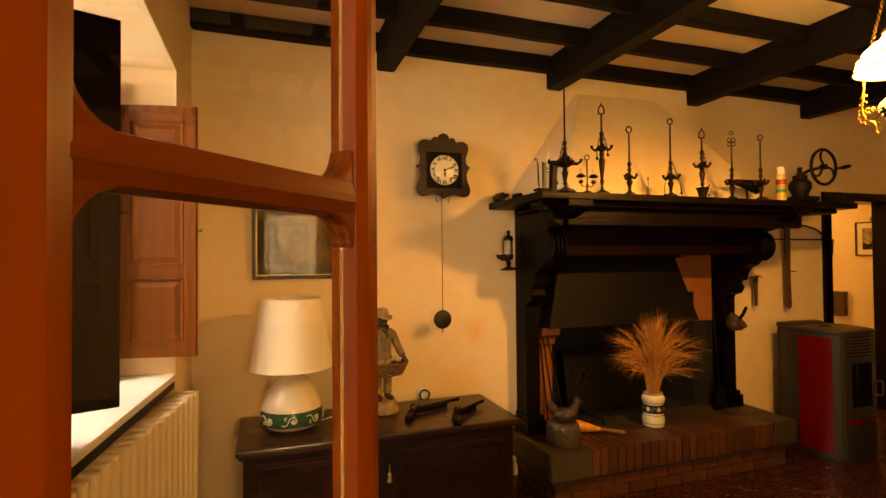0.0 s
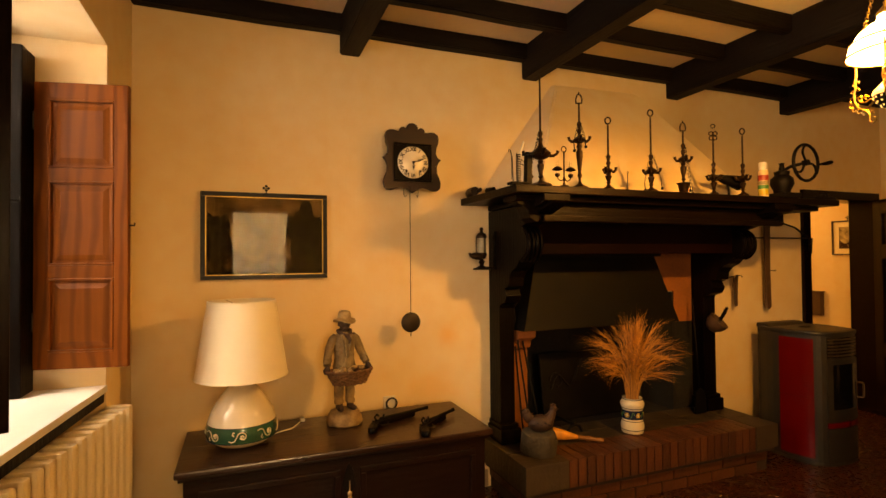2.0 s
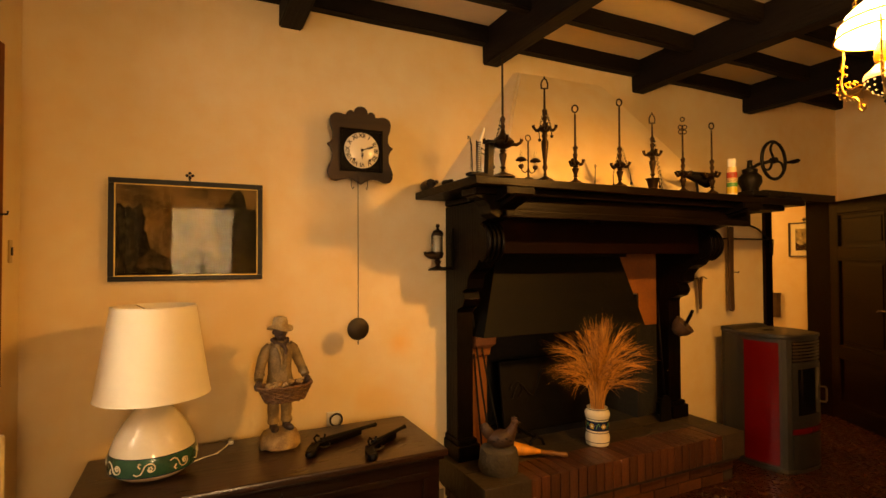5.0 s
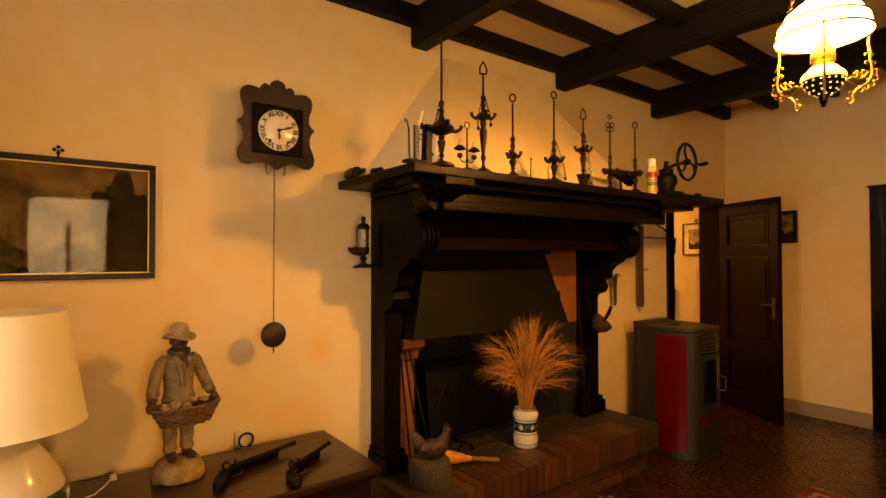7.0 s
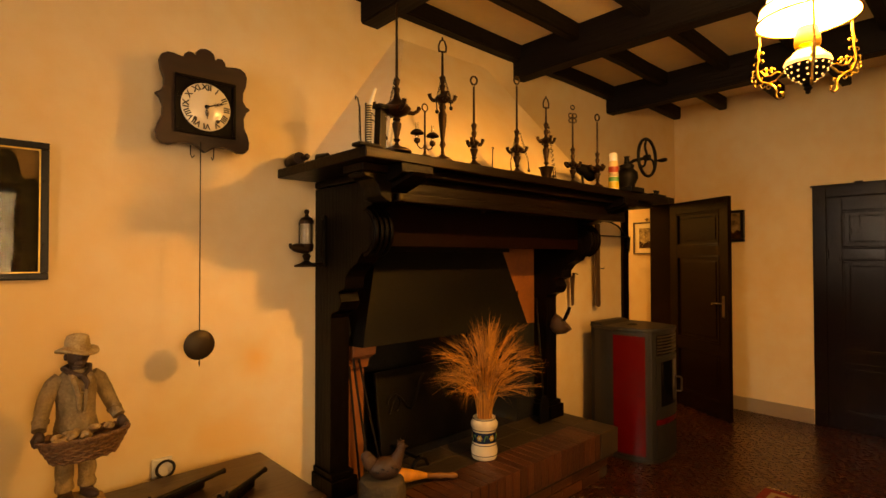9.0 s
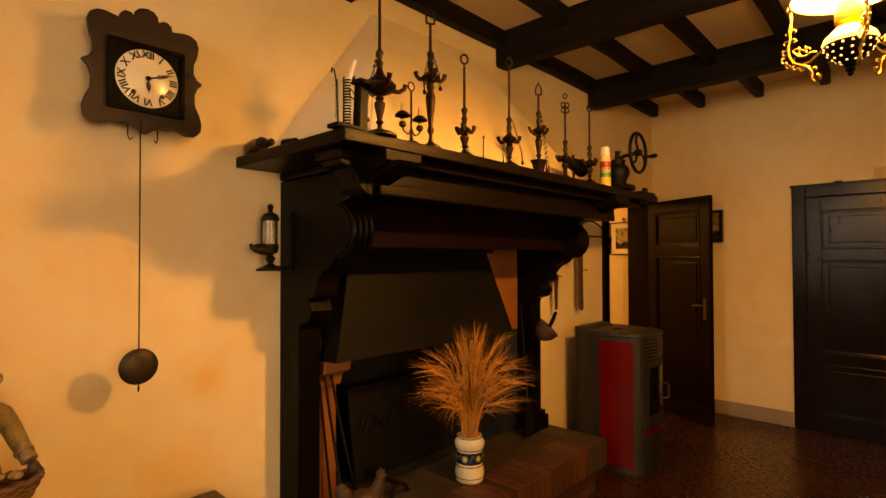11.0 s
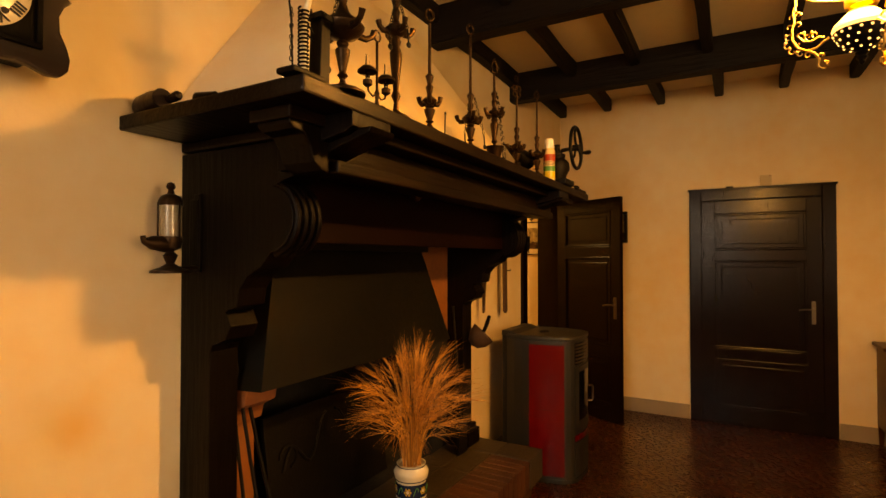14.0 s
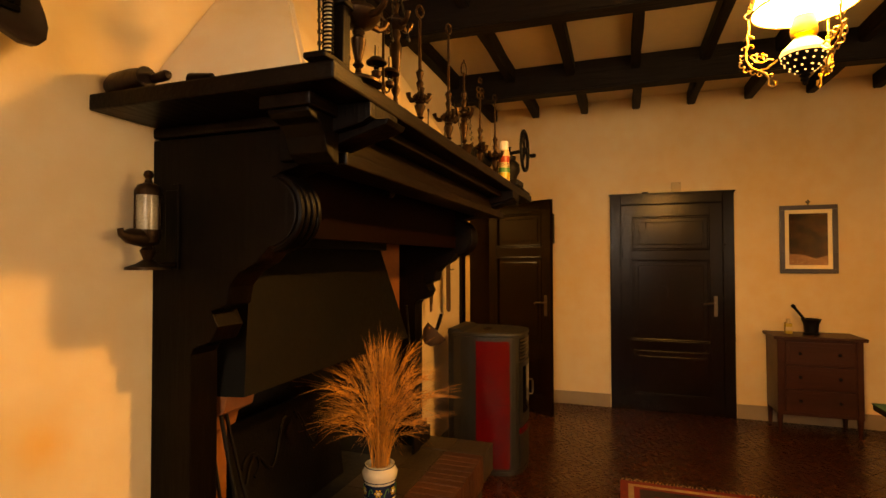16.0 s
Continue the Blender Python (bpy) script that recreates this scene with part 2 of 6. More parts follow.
CLOTHG = mat("green_cloth", (0.03, 0.09, 0.05), 0.9, var=0.2, scale=30, bump=0.2, bscale=300)
REDBR = mat("commode_wood_red", (0.05, 0.013, 0.005), 0.4, var=0.45, scale=8, stretch=(1, 0.1, 1), coat=0.05, spec=0.2)
LEATH = mat("leather", (0.09, 0.045, 0.022), 0.6, var=0.4, scale=14, bump=0.3, bscale=90)
GLOW = mat("opal_glass_glowing", (1.0, 0.66, 0.26), 0.3, var=0.02, scale=5, emit=38.0)
GLOWF = mat("opal_font_glowing", (1.0, 0.62, 0.22), 0.3, var=0.02, scale=5, emit=1.6)


# ---- mesh helpers ----
def bm_new():
    return bmesh.new()


def box(bm, lo, hi, bev=0.0):
    c = [(a + b) / 2 for a, b in zip(lo, hi)]
    s = [abs(b - a) for a, b in zip(lo, hi)]
    r = bmesh.ops.create_cube(bm, size=1.0, matrix=Matrix.Translation(c) @ Matrix.Diagonal((*s, 1)))
    if bev:
        es = {e for v in r["verts"] for e in v.link_edges}
        bmesh.ops.bevel(bm, geom=list(es), offset=bev, segments=2, affect='EDGES', profile=0.6)
    return bm


def lathe(bm, prof, at=(0, 0, 0), seg=24, m=None, cap=True):
    """Turns (radius, height) pairs round an upright axis."""
    m = m or Matrix.Translation(at)
    rings = []
    for r, z in prof:
        rings.append([bm.verts.new(m @ Vector((r * math.cos(2 * math.pi * i / seg), r * math.sin(2 * math.pi * i / seg), z))) for i in range(seg)])
    for a, b in zip(rings, rings[1:]):
        for i in range(seg):
            f = bm.faces.new((a[i], a[(i + 1) % seg], b[(i + 1) % seg], b[i]))
            f.smooth = True
    if cap:
        if prof[0][0] > 1e-5:
            bm.faces.new(rings[0][::-1])
        if prof[-1][0] > 1e-5:
            bm.faces.new(rings[-1])
    return bm


def tube(bm, pts, r, seg=8, closed=False):
    """A round bar along points; r is one radius or one for each point."""
    pts = [Vector(p) for p in pts]
    n = len(pts)
    rs = r if isinstance(r, (list, tuple)) else [r] * n
    rings = []
    up = None
    for i, p in enumerate(pts):
        a = pts[(i - 1) % n] if closed or i else p
        b = pts[(i + 1) % n] if closed or i < n - 1 else p
        d = (b - a).normalized()
        if up is None:
            up = d.orthogonal().normalized()
        up = (up - d * up.dot(d))
        up = up.normalized() if up.length > 1e-6 else d.orthogonal().normalized()
        side = d.cross(up)
        rings.append([bm.verts.new(p + rs[i] * (up * math.cos(2 * math.pi * k / seg) + side * math.sin(2 * math.pi * k / seg))) for k in range(seg)])
    pairs = list(zip(rings, rings[1:])) + ([(rings[-1], rings[0])] if closed else [])
    for a, b in pairs:
        for k in range(seg):
            f = bm.faces.new((a[k], a[(k + 1) % seg], b[(k + 1) % seg], b[k]))
            f.smooth = True
    if not closed:
        bm.faces.new(rings[0][::-1])
        bm.faces.new(rings[-1])
    return bm


def ring(bm, c, r, t, m=None, seg=20, sx=1.0):
    """A ring of bar t in the x-z plane round c."""
    m = m or Matrix()
    return tube(bm, [m @ (Vector(c) + Vector((sx * r * math.cos(a), 0, r * math.sin(a)))) for a in (2 * math.pi * i / seg for i in range(seg))], t, 6, True)


def slab(bm, outline, axis, a, b, bev=0.0):
    """A flat outline of (u, v) pairs given depth from a to b along an axis (0: u=y v=z, 1: u=x v=z, 2: u=x v=y)."""
    def at(u, v, w):
        return ((w, u, v), (u, w, v), (u, v, w))[axis]
    lo = [bm.verts.new(at(u, v, a)) for u, v in outline]
    hi = [bm.verts.new(at(u, v, b)) for u, v in outline]
    n = len(outline)
    fs = [bm.faces.new(lo), bm.faces.new(hi[::-1])]
    for i in range(n):
        fs.append(bm.faces.new((lo[i], hi[i], hi[(i + 1) % n], lo[(i + 1) % n])))
    bmesh.ops.recalc_face_normals(bm, faces=fs)
    if bev:
        es = [e for e in {e for f in fs for e in f.edges} if e.calc_face_angle(0) > 0.5]
        bmesh.ops.bevel(bm, geom=es, offset=bev, segments=2, affect='EDGES', profile=0.6)
    return bm


def blob(bm, c, s, rot=None, seg=14):
    m = Matrix.Translation(c) @ (rot or Matrix()) @ Matrix.Diagonal((*s, 1))
    r = bmesh.ops.create_uvsphere(bm, u_segments=seg, v_segments=max(6, seg // 2), radius=1.0, matrix=m)
    for v in r["verts"]:
        for f in v.link_faces:
            f.smooth = True
    return bm


def mesh_of(name, bm, material):
    me = bpy.data.meshes.new(name)
    bmesh.ops.recalc_face_normals(bm, faces=bm.faces)
    for e in bm.edges:
        if e.calc_face_angle(0) > 0.75:
            e.smooth = False
    bm.to_mesh(me)
    bm.free()
    for x in (material if isinstance(material, (list, tuple)) else [material]):
        me.materials.append(x)
    return me


def part(name, bm, material, parent=None, label="", kind=""):
    ob = new(name, mesh_of(name, bm, material))
    if parent is not None:
        ob.parent = parent
    return tagged(ob, label, kind=kind)


def thing(name, label, category, at=(0, 0, 0), rz=0, group=""):
    ob = new(name)
    ob.matrix_world = pose(*at, 0, 0, rz)
    return tagged(ob, label, category, group)


def boxpart(name, lo, hi, material, parent=None, bev=0.004, label=""):
    return part(name, box(bm_new(), lo, hi, bev), material, parent, label)


def structure(name, bm, material, label=""):
    return tagged(part(name, bm, material), label or name.replace("_", " "), kind="structure")


# ---- large structure ----
XL, XR, YN, YS, ZC = -0.23, 6.375, 3.83, -2.2, 3.195
W1 = (1.67, 3.27, 1.03, 2.55)     # window niche: y, y, z, z
W2 = (-0.55, 0.13, 1.0, 2.5)
DW = (5.25, 6.20, 2.12)           # doorway to the next room: x, x, top

structure("ground", box(bm_new(), (-200, -200, -0.5), (200, 200, -0.35)), mat("earth", (0.10, 0.09, 0.06), 0.9, var=0.3), "bare ground outside the house")
structure("floor", box(bm_new(), (XL - 0.45, YS - 0.4, -0.3), (9.2, 6.4, -0.006)), GROUT, "dark mortar bed under terracotta tiles")
ZW = 3.10                         # underside of the plaster west of the last beam
b = box(bm_new(), (XL - 0.45, YS - 0.4, ZC), (9.2, 6.4, ZC + 0.2))
box(b, (XL, YS, ZW), (4.97, YN, ZC))
structure("ceiling", b, CEILP, "cream plastered ceiling between dark timbers")

# north wall, with the doorway and the fire recess
b = bm_new()
FX0, FX1, FZ = 2.22, 3.60, 1.30
for lo, hi in (((XL - 0.45, YN, -0.3), (FX0, YN + 0.4, ZC)), ((FX0, YN, FZ), (FX1, YN + 0.4, ZC)), ((FX0, YN + 0.36, -0.3), (FX1, YN + 0.4, FZ)),
               ((FX0, YN, -0.3), (FX1, YN + 0.36, 0.0)), ((FX1, YN, -0.3), (DW[0], YN + 0.4, ZC)), ((DW[0], YN, DW[2]), (DW[1], YN + 0.4, ZC)), ((DW[1], YN, -0.3), (XR + 0.09, YN + 0.16, ZC))):
    box(b, lo, hi)
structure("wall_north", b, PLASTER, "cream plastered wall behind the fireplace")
structure("wall_east", box(bm_new(), (XR, YS - 0.4, -0.3), (XR + 0.3, YN, ZC)), PLASTER, "cream plastered wall with a dark door")
b = bm_new()
for lo, hi in (((XL, YS - 0.4, -0.3), (0.12, YS, ZC)), ((1.12, YS - 0.4, -0.3), (XR, YS, ZC)), ((0.12, YS - 0.4, -0.3), (1.12, YS, 1.05)), ((0.12, YS - 0.4, 2.5), (1.12, YS, ZC))):
    box(b, lo, hi)
structure("wall_south", b, PLASTER, "cream plastered wall")
b = bm_new()
T = XL - 0.45
for y0, y1 in ((YS - 0.4, W2[0]), (W2[1], W1[0]), (W1[1], YN)):
    box(b, (T, y0, -0.3), (XL, y1, ZC))
for w in (W1, W2):
    box(b, (T, w[0], -0.3), (XL if w is W2 else -0.47, w[1], w[2] - 0.03))
    box(b, (T, w[0], w[3]), (XL, w[1], ZC))
structure("wall_west", b, PLASTER, "cream plastered wall with deep window niches")
# splayed cheek of the niche
structure("trim", slab(bm_new(), [(T, 2.13), (T, 1.671), (XL - 0.002, 1.671)], 2, W1[2], W1[3]), PLASTER, "splayed plaster cheek of the window niche")
# next room
structure("wall_corridor_east", box(bm_new(), (6.466, YN + 0.165, -0.3), (6.7, 6.4, ZC)), PLASTER, "yellowish plaster wall of the next room")
structure("wall_corridor_north", box(bm_new(), (3.6, 6.0, -0.3), (6.46, 6.4, ZC)), PLASTER, "plaster wall of the next room")
structure("wall_corridor_west", box(bm_new(), (3.6, YN + 0.405, -0.3), (3.9, 5.995, ZC)), PLASTER, "plaster wall of the next room")

# skirtings
b = box(bm_new(), (XR - 0.014, YS, 0), (XR, 1.41, 0.135), 0.003)
box(b, (XR - 0.014, 2.57, 0), (XR, YN, 0.135), 0.003)
structure("baseboard", b, SKIRT, "painted grey-brown skirting band")
structure("baseboard", box(bm_new(), (6.44, YN + 0.17, 0), (6.466, 6.0, 0.12), 0.003), DARKX, "dark skirting of the next room")
structure("baseboard", box(bm_new(), (XL, YN - 0.012, 0), (1.92, YN, 0.12), 0.003), SKIRT, "painted grey-brown skirting band")
structure("baseboard", box(bm_new(), (4.1, YN - 0.012, 0), (5.15, YN, 0.12), 0.003), SKIRT, "painted grey-brown skirting band")

# beams and joists
def timber(name, lo, hi, material, label, axis):
    bm = bm_new()
    box(bm, lo, hi)

    es = [e for e in bm.edges if abs((e.verts[1].co - e.verts[0].co).normalized()[axis]) > 0.9]
    bmesh.ops.subdivide_edges(bm, edges=es, cuts=14, use_grid_fill=True)
    for v in bm.verts:
        k = noise.noise_vector(v.co * 2.3) * 0.008
        k[axis] = 0
        v.co += k
    bmesh.ops.bevel(bm, geom=[e for e in bm.edges if e.calc_face_angle(0) > 0.8], offset=0.008, segments=2, affect='EDGES')
    for f in bm.faces:
        f.smooth = False
    return tagged(part(name, bm, material), label, "beam", group=name + "s of the ceiling", kind="structure")


for x in (0.914, 2.225, 3.575, 4.915):
    timber("ceiling_beam", (x, YS, 2.872), (x + 0.125, YN + 0.01, ZW + 0.02 if x < 4 else ZC + 0.01), BEAM, "dark-stained heavy oak ceiling beam", 1)
for i in range(12):
    y = 3.75 - 0.4825 * i
    if y > YS:
        timber("ceiling_joist", (XL, y, 2.992), (4.93, y + (0.085 if i == 0 else 0.068), ZW + 0.01), JOIST, "dark-stained ceiling joist across the beams", 0)
    y = 3.83 - 0.51 * i
    timber("ceiling_joist", (5.03, y - (0.075 if i == 0 else 0.04), 3.072), (XR, y + (0 if i == 0 else 0.035), ZC + 0.01), JOIST, "dark-stained ceiling joist from beam to wall", 0)

# ---- fireplace ----
def fireplace():
    f = thing("fireplace", "large dark wooden fireplace with carved brackets and mantel shelf", "fireplace")
    # mantel shelf and mouldings
    boxpart("mantel_shelf", (1.735, 3.06, 1.94), (4.45, YN, 1.985), DARKX, f, 0.006, "dark worn mantel shelf board")
    boxpart("moulding", (1.94, 3.13, 1.905), (4.33, YN, 1.94), DARKX, f, 0.01)
    boxpart("lintel", (1.95, 3.20, 1.80), (4.05, 3.33, 1.905), DARKX, f, 0.008)
    boxpart("lower_moulding", (1.98, 3.165, 1.79), (3.98, 3.20, 1.828), DARKX, f, 0.006)
    boxpart("frieze", (2.06, 3.43, 1.60), (3.80, 3.46, 1.90), mat("frieze_panel", (0.006, 0.0010, 0.0004), 0.6, var=0.4, spec=0.06), f, 0.003, "reddish brown panel under the mantel")
    # brackets
    prof = [(YN, 1.90), (3.02, 1.90), (3.03, 1.885), (3.12, 1.86), (3.20, 1.835), (3.26, 1.80), (3.36, 1.775)]
    for k in range(13):
        prof.append((3.40 - 0.095 * math.sin(radians(10 + k * 14)) , 1.665 + 0.10 * math.cos(radians(10 + k * 14))))
    prof += [(3.44, 1.52), (3.50, 1.49), (3.535, 1.45), (3.545, 1.395), (3.60, 1.375), (3.575, 1.33), (3.60, 1.285), (3.665, 1.262), (3.675, 1.24), (3.675, 0.345), (YN, 0.345)]
    for x0, x1 in ((1.945, 2.055), (3.80, 3.93)):
        dy = 0.0 if x0 < 3 else 0.03
        br = part("bracket", slab(bm_new(), [(min(y + dy, YN), z) for y, z in prof], 0, x0, x1, 0.004), DARKW, f, "dark carved side bracket with a scroll")
        for k in range(4):
            xx = x0 + 0.012 + k * (x1 - x0 - 0.024) / 3
            bm = tube(bm_new(), [(xx, 3.405 + dy - 0.108 * math.sin(a), 1.665 + 0.108 * math.cos(a)) for a in (radians(15 + 13 * j) for j in range(13))], 0.011, 8)
            part("scroll_bead", bm, DARKW, br, "rounded carved bead on the scroll")
        bm = box(bm_new(), (x0 - 0.02, 3.625 + dy, 0.345), (x1 + 0.02, YN, 0.44), 0.006)
        box(bm, (x0 - 0.01, 3.645 + dy, 0.44), (x1 + 0.01, YN, 0.47), 0.006)
        part("plinth", bm, DARKW, br)
        # block under the shelf
        bm = slab(bm_new(), [(3.06, 1.94), (3.06, 1.90), (3.09, 1.885), (3.22, 1.86), (3.30, 1.80), (3.34, 1.80), (3.34, 1.94)], 0, x0 - 0.03, x1 + 0.035, 0.004)
        part("corbel", bm, DARKW, br, "stepped wooden corbel under the shelf")
    # console under the overhanging end of the shelf
    bm = slab(bm_new(), [(1.946, 1.939), (1.80, 1.939), (1.80, 1.895), (1.815, 1.885), (1.85, 1.878), (1.875, 1.85), (1.888, 1.81), (1.92, 1.79), (1.946, 1.785)], 1, 3.17, 3.29, 0.004)
    part("console", bm, DARKW, f, "carved wooden console under the shelf end")
    boxpart("console_cap", (1.785, 3.155, 1.905), (1.946, 3.305, 1.939), DARKX, f, 0.005)
    boxpart("side_strip", (1.936, 3.72, 1.50), (1.946, 3.75, 1.76), DARKW, f, 0.003, "dark upright strip behind the wall lamp")
    # plaster cheeks and back
    for lo, hi in (((2.06, YN - 0.02, 0.345), (2.22, YN, 1.80)), ((3.60, YN - 0.02, 1.05), (3.79, YN, 1.80)), ((2.22, YN - 0.02, 1.30), (3.60, YN, 1.80))):
        part("fire_surround", box(bm_new(), lo, hi), RUST, f, "rust-brown plaster surround")
    # small side corbel of brickish plaster
    for x in (2.05,):
        bm = slab(bm_new(), [(YN - 0.02, 1.085), (3.66, 1.085), (3.67, 1.03), (3.73, 1.00), (3.745, 0.95), (YN - 0.02, 0.94)], 0, x + 0.03, x + 0.17, 0.006)
        part("side_corbel", bm, RUST, f, "rust-brown plaster corbel carrying the hood")
    boxpart("pier", (2.085, 3.778, 0.345), (2.215, YN - 0.02, 0.94), RUST, f, 0.005, "rust-brown plaster pier under the corbel")
    # metal hood
    bm = bm_new()
    y0, y1 = 3.60, 3.71
    lo = [(2.09, y0, 1.085), (3.44, y0, 1.085), (3.50, YN - 0.021, 1.085), (2.05, YN - 0.021, 1.085)]
    hi = [(2.25, y1, 1.58), (3.31, y1, 1.58), (3.36, YN - 0.021, 1.58), (2.20, YN - 0.021, 1.58)]
    lv, hv = [bm.verts.new(p) for p in lo], [bm.verts.new(p) for p in hi]
    for i in range(4):
        bm.faces.new((lv[i], lv[(i + 1) % 4], hv[(i + 1) % 4], hv[i]))
    bm.faces.new(hv)
    bmesh.ops.solidify(bm, geom=bm.faces[:], thickness=0.004)
    part("smoke_hood", bm, SHEET, f, "dark sheet-metal smoke hood")
    bm = box(bm_new(), (2.19, 3.70, 1.58), (3.37, YN - 0.02, 1.62), 0.004)
    part("hood_rail", bm, IRON, f, "black iron rail over the hood")
    # fire recess lining and fireback
    for lo, hi in (((FX0 + 0.003, YN + 0.345, 0.34), (FX1 - 0.003, YN + 0.358, FZ - 0.01)), ((FX0 + 0.003, YN - 0.018, 0.34), (FX0 + 0.02, YN + 0.345, FZ - 0.01)), ((FX1 - 0.02, YN - 0.018, 0.34), (FX1 - 0.003, YN + 0.345, FZ - 0.01))):
        part("firebox_lining", box(bm_new(), lo, hi), SOOT_SHADE, f, "sooty firebox lining, with black painted for shade on the right cheek")
    # black strip paints the shadow on the lower right cheek
    part("firebox_lining", box(bm_new(), (3.60, YN - 0.018, 0.345), (3.79, YN, 1.049)), SOOT_SHADE, f, "sooty firebox lining, with black painted for shade on the right cheek")
    part("firebox_floor", box(bm_new(), (FX0 + 0.003, YN + 0.001, 0.2), (FX1 - 0.003, YN + 0.345, 0.338)), SOOT_SHADE, f)
    m = pose(2.86, 3.93, 0.345, -8, 0, 0)
    bm = box(bm_new(), (-0.42, -0.012, 0.0), (0.42, 0.012, 0.50), 0.006)
    for s in (-1, 1):
        tube(bm, [(s * (0.34 - 0.028 * k), -0.016, 0.24 + 0.07 * math.sin(k * 0.75) + 0.012 * k) for k in range(12)], 0.008, 6)
        tube(bm, [(s * (0.30 + 0.05 * math.cos(a)), -0.016, 0.30 + 0.05 * math.sin(a)) for a in (0.5 * k for k in range(10))], 0.008, 6)
    lathe(bm, [(0.0, 0), (0.05, 0.004), (0.06, 0.012)], m=pose(0, -0.02, 0.36, 90, 0, 0))
    bmesh.ops.transform(bm, matrix=m, verts=bm.verts)
    part("fireback", bm, IRON, f, "cast-iron fireback with scrolled relief")
    # knob under the lintel
    part("damper_knob", lathe(bm_new(), [(0.004, 0), (0.006, 0.02), (0.018, 0.028), (0.02, 0.04), (0.012, 0.05), (0, 0.052)], m=pose(2.765, 3.43, 1.816, 90, 0, 0), seg=14), DSTEEL, f, "small metal knob")
    return f


fireplace()

# tapered plaster chimney breast over the shelf
bm = bm_new()
lo = [(2.02, 3.30, 1.985), (3.92, 3.30, 1.985), (4.10, YN + 0.01, 1.985), (1.855, YN + 0.01, 1.985)]
hi = [(2.485, 3.775, 2.835), (3.22, 3.775, 2.85), (3.24, YN + 0.01, 2.88), (2.475, YN + 0.01, 2.865)]
lv, hv = [bm.verts.new(p) for p in lo], [bm.verts.new(p) for p in hi]
for i in range(4):
    bm.faces.new((lv[i], lv[(i + 1) % 4], hv[(i + 1) % 4], hv[i]))
bm.faces.new(hv)
bm.faces.new(lv[::-1])
bmesh.ops.bevel(bm, geom=bm.edges[:], offset=0.012, segments=2, affect='EDGES')
structure("chimney_breast", bm, PLASTER, "tapered cream plaster chimney hood above the mantel")


# ---- hearth ----
def hearth():
    h = thing("hearth", "raised brick hearth with a stone-edged top", "hearth")
    x0, x1, y0, zt = 1.885, 4.005, 3.245, 0.345
    boxpart("hearth_core", (x0 + 0.02, y0 + 0.02, 0.15), (x1 - 0.02, YN, zt - 0.008), MORTAR, h, 0)
    boxpart("hearth_step", (x0 + 0.06, y0 + 0.06, -0.005), (x1 - 0.05, YN, 0.15), MORTAR, h, 0, "recessed lower course of brick")
    meshes = {}

    def piece(nm, lo, hi, material):
        s = tuple(round(b_ - a_, 3) for a_, b_ in zip(lo, hi))
        if (s, material.name) not in meshes:
            meshes[s, material.name] = mesh_of(nm, box(bm_new(), (0, 0, 0), s, 0.004), material)
        ob = new(nm, meshes[s, material.name])
        ob.location = lo
        ob.parent = h
    # corner and end slabs
    piece("stone_slab", (x0, y0, 0.175), (x0 + 0.30, 3.47, zt), STONE)
    piece("stone_slab", (x0, 3.475, 0.175), (x0 + 0.30, YN, zt), STONE)
    piece("stone_slab", (x1 - 0.22, y0, 0.175), (x1, 3.47, zt), STONE)
    piece("stone_slab", (x1 - 0.22, 3.475, 0.175), (x1, YN, zt), STONE)
    n = 24
    w = (x1 - 0.224 - (x0 + 0.304)) / n
    for i in range(n):
        piece("brick", (x0 + 0.304 + i * w, y0 + 0.002, 0.175), (x0 + 0.304 + (i + 1) * w - 0.007, y0 + 0.245, zt - random.uniform(0, 0.003)), BRICK)
    for i in range(5):
        a = x0 + 0.304 + i * (1.592 / 5)
        for j, (ya, yb) in enumerate(((3.497, 3.66), (3.665, YN))):
            piece("stone_slab", (a, ya, 0.175), (a + 1.592 / 5 - 0.006, yb, zt - 0.004), STONE)
    for i in range(9):
        a = x0 + 0.055 + i * 0.224
        piece("brick", (a, y0 + 0.05, 0.075), (a + 0.216, y0 + 0.16, 0.145), BRICK)
        piece("brick", (a - (0.1 if i else 0), y0 + 0.05, 0.0), (a + 0.11, y0 + 0.16, 0.068), BRICK)
    for i in range(4):
        a = y0 + 0.17 + i * 0.12
        piece("brick", (x0 + 0.05, a, 0.075), (x0 + 0.16, a + 0.112, 0.145), BRICK)
        piece("brick", (x1 - 0.155, a, 0.075), (x1 - 0.045, a + 0.112, 0.145), BRICK)


hearth()


# ---- doors ----
def lever(parent, m, material):
    bm = box(bm_new(), (-0.016, -0.006, -0.10), (0.016, 0.0, 0.10), 0.003)
    tube(bm, [(0, -0.005, 0.03), (0, -0.04, 0.03), (-0.02, -0.047, 0.03), (-0.095, -0.045, 0.025), (-0.11, -0.045, 0.015)], [0.007, 0.007, 0.007, 0.006, 0.005], 8)
    bmesh.ops.transform(bm, matrix=m, verts=bm.verts)
    part("door_handle", bm, material, parent, "worn steel lever handle")


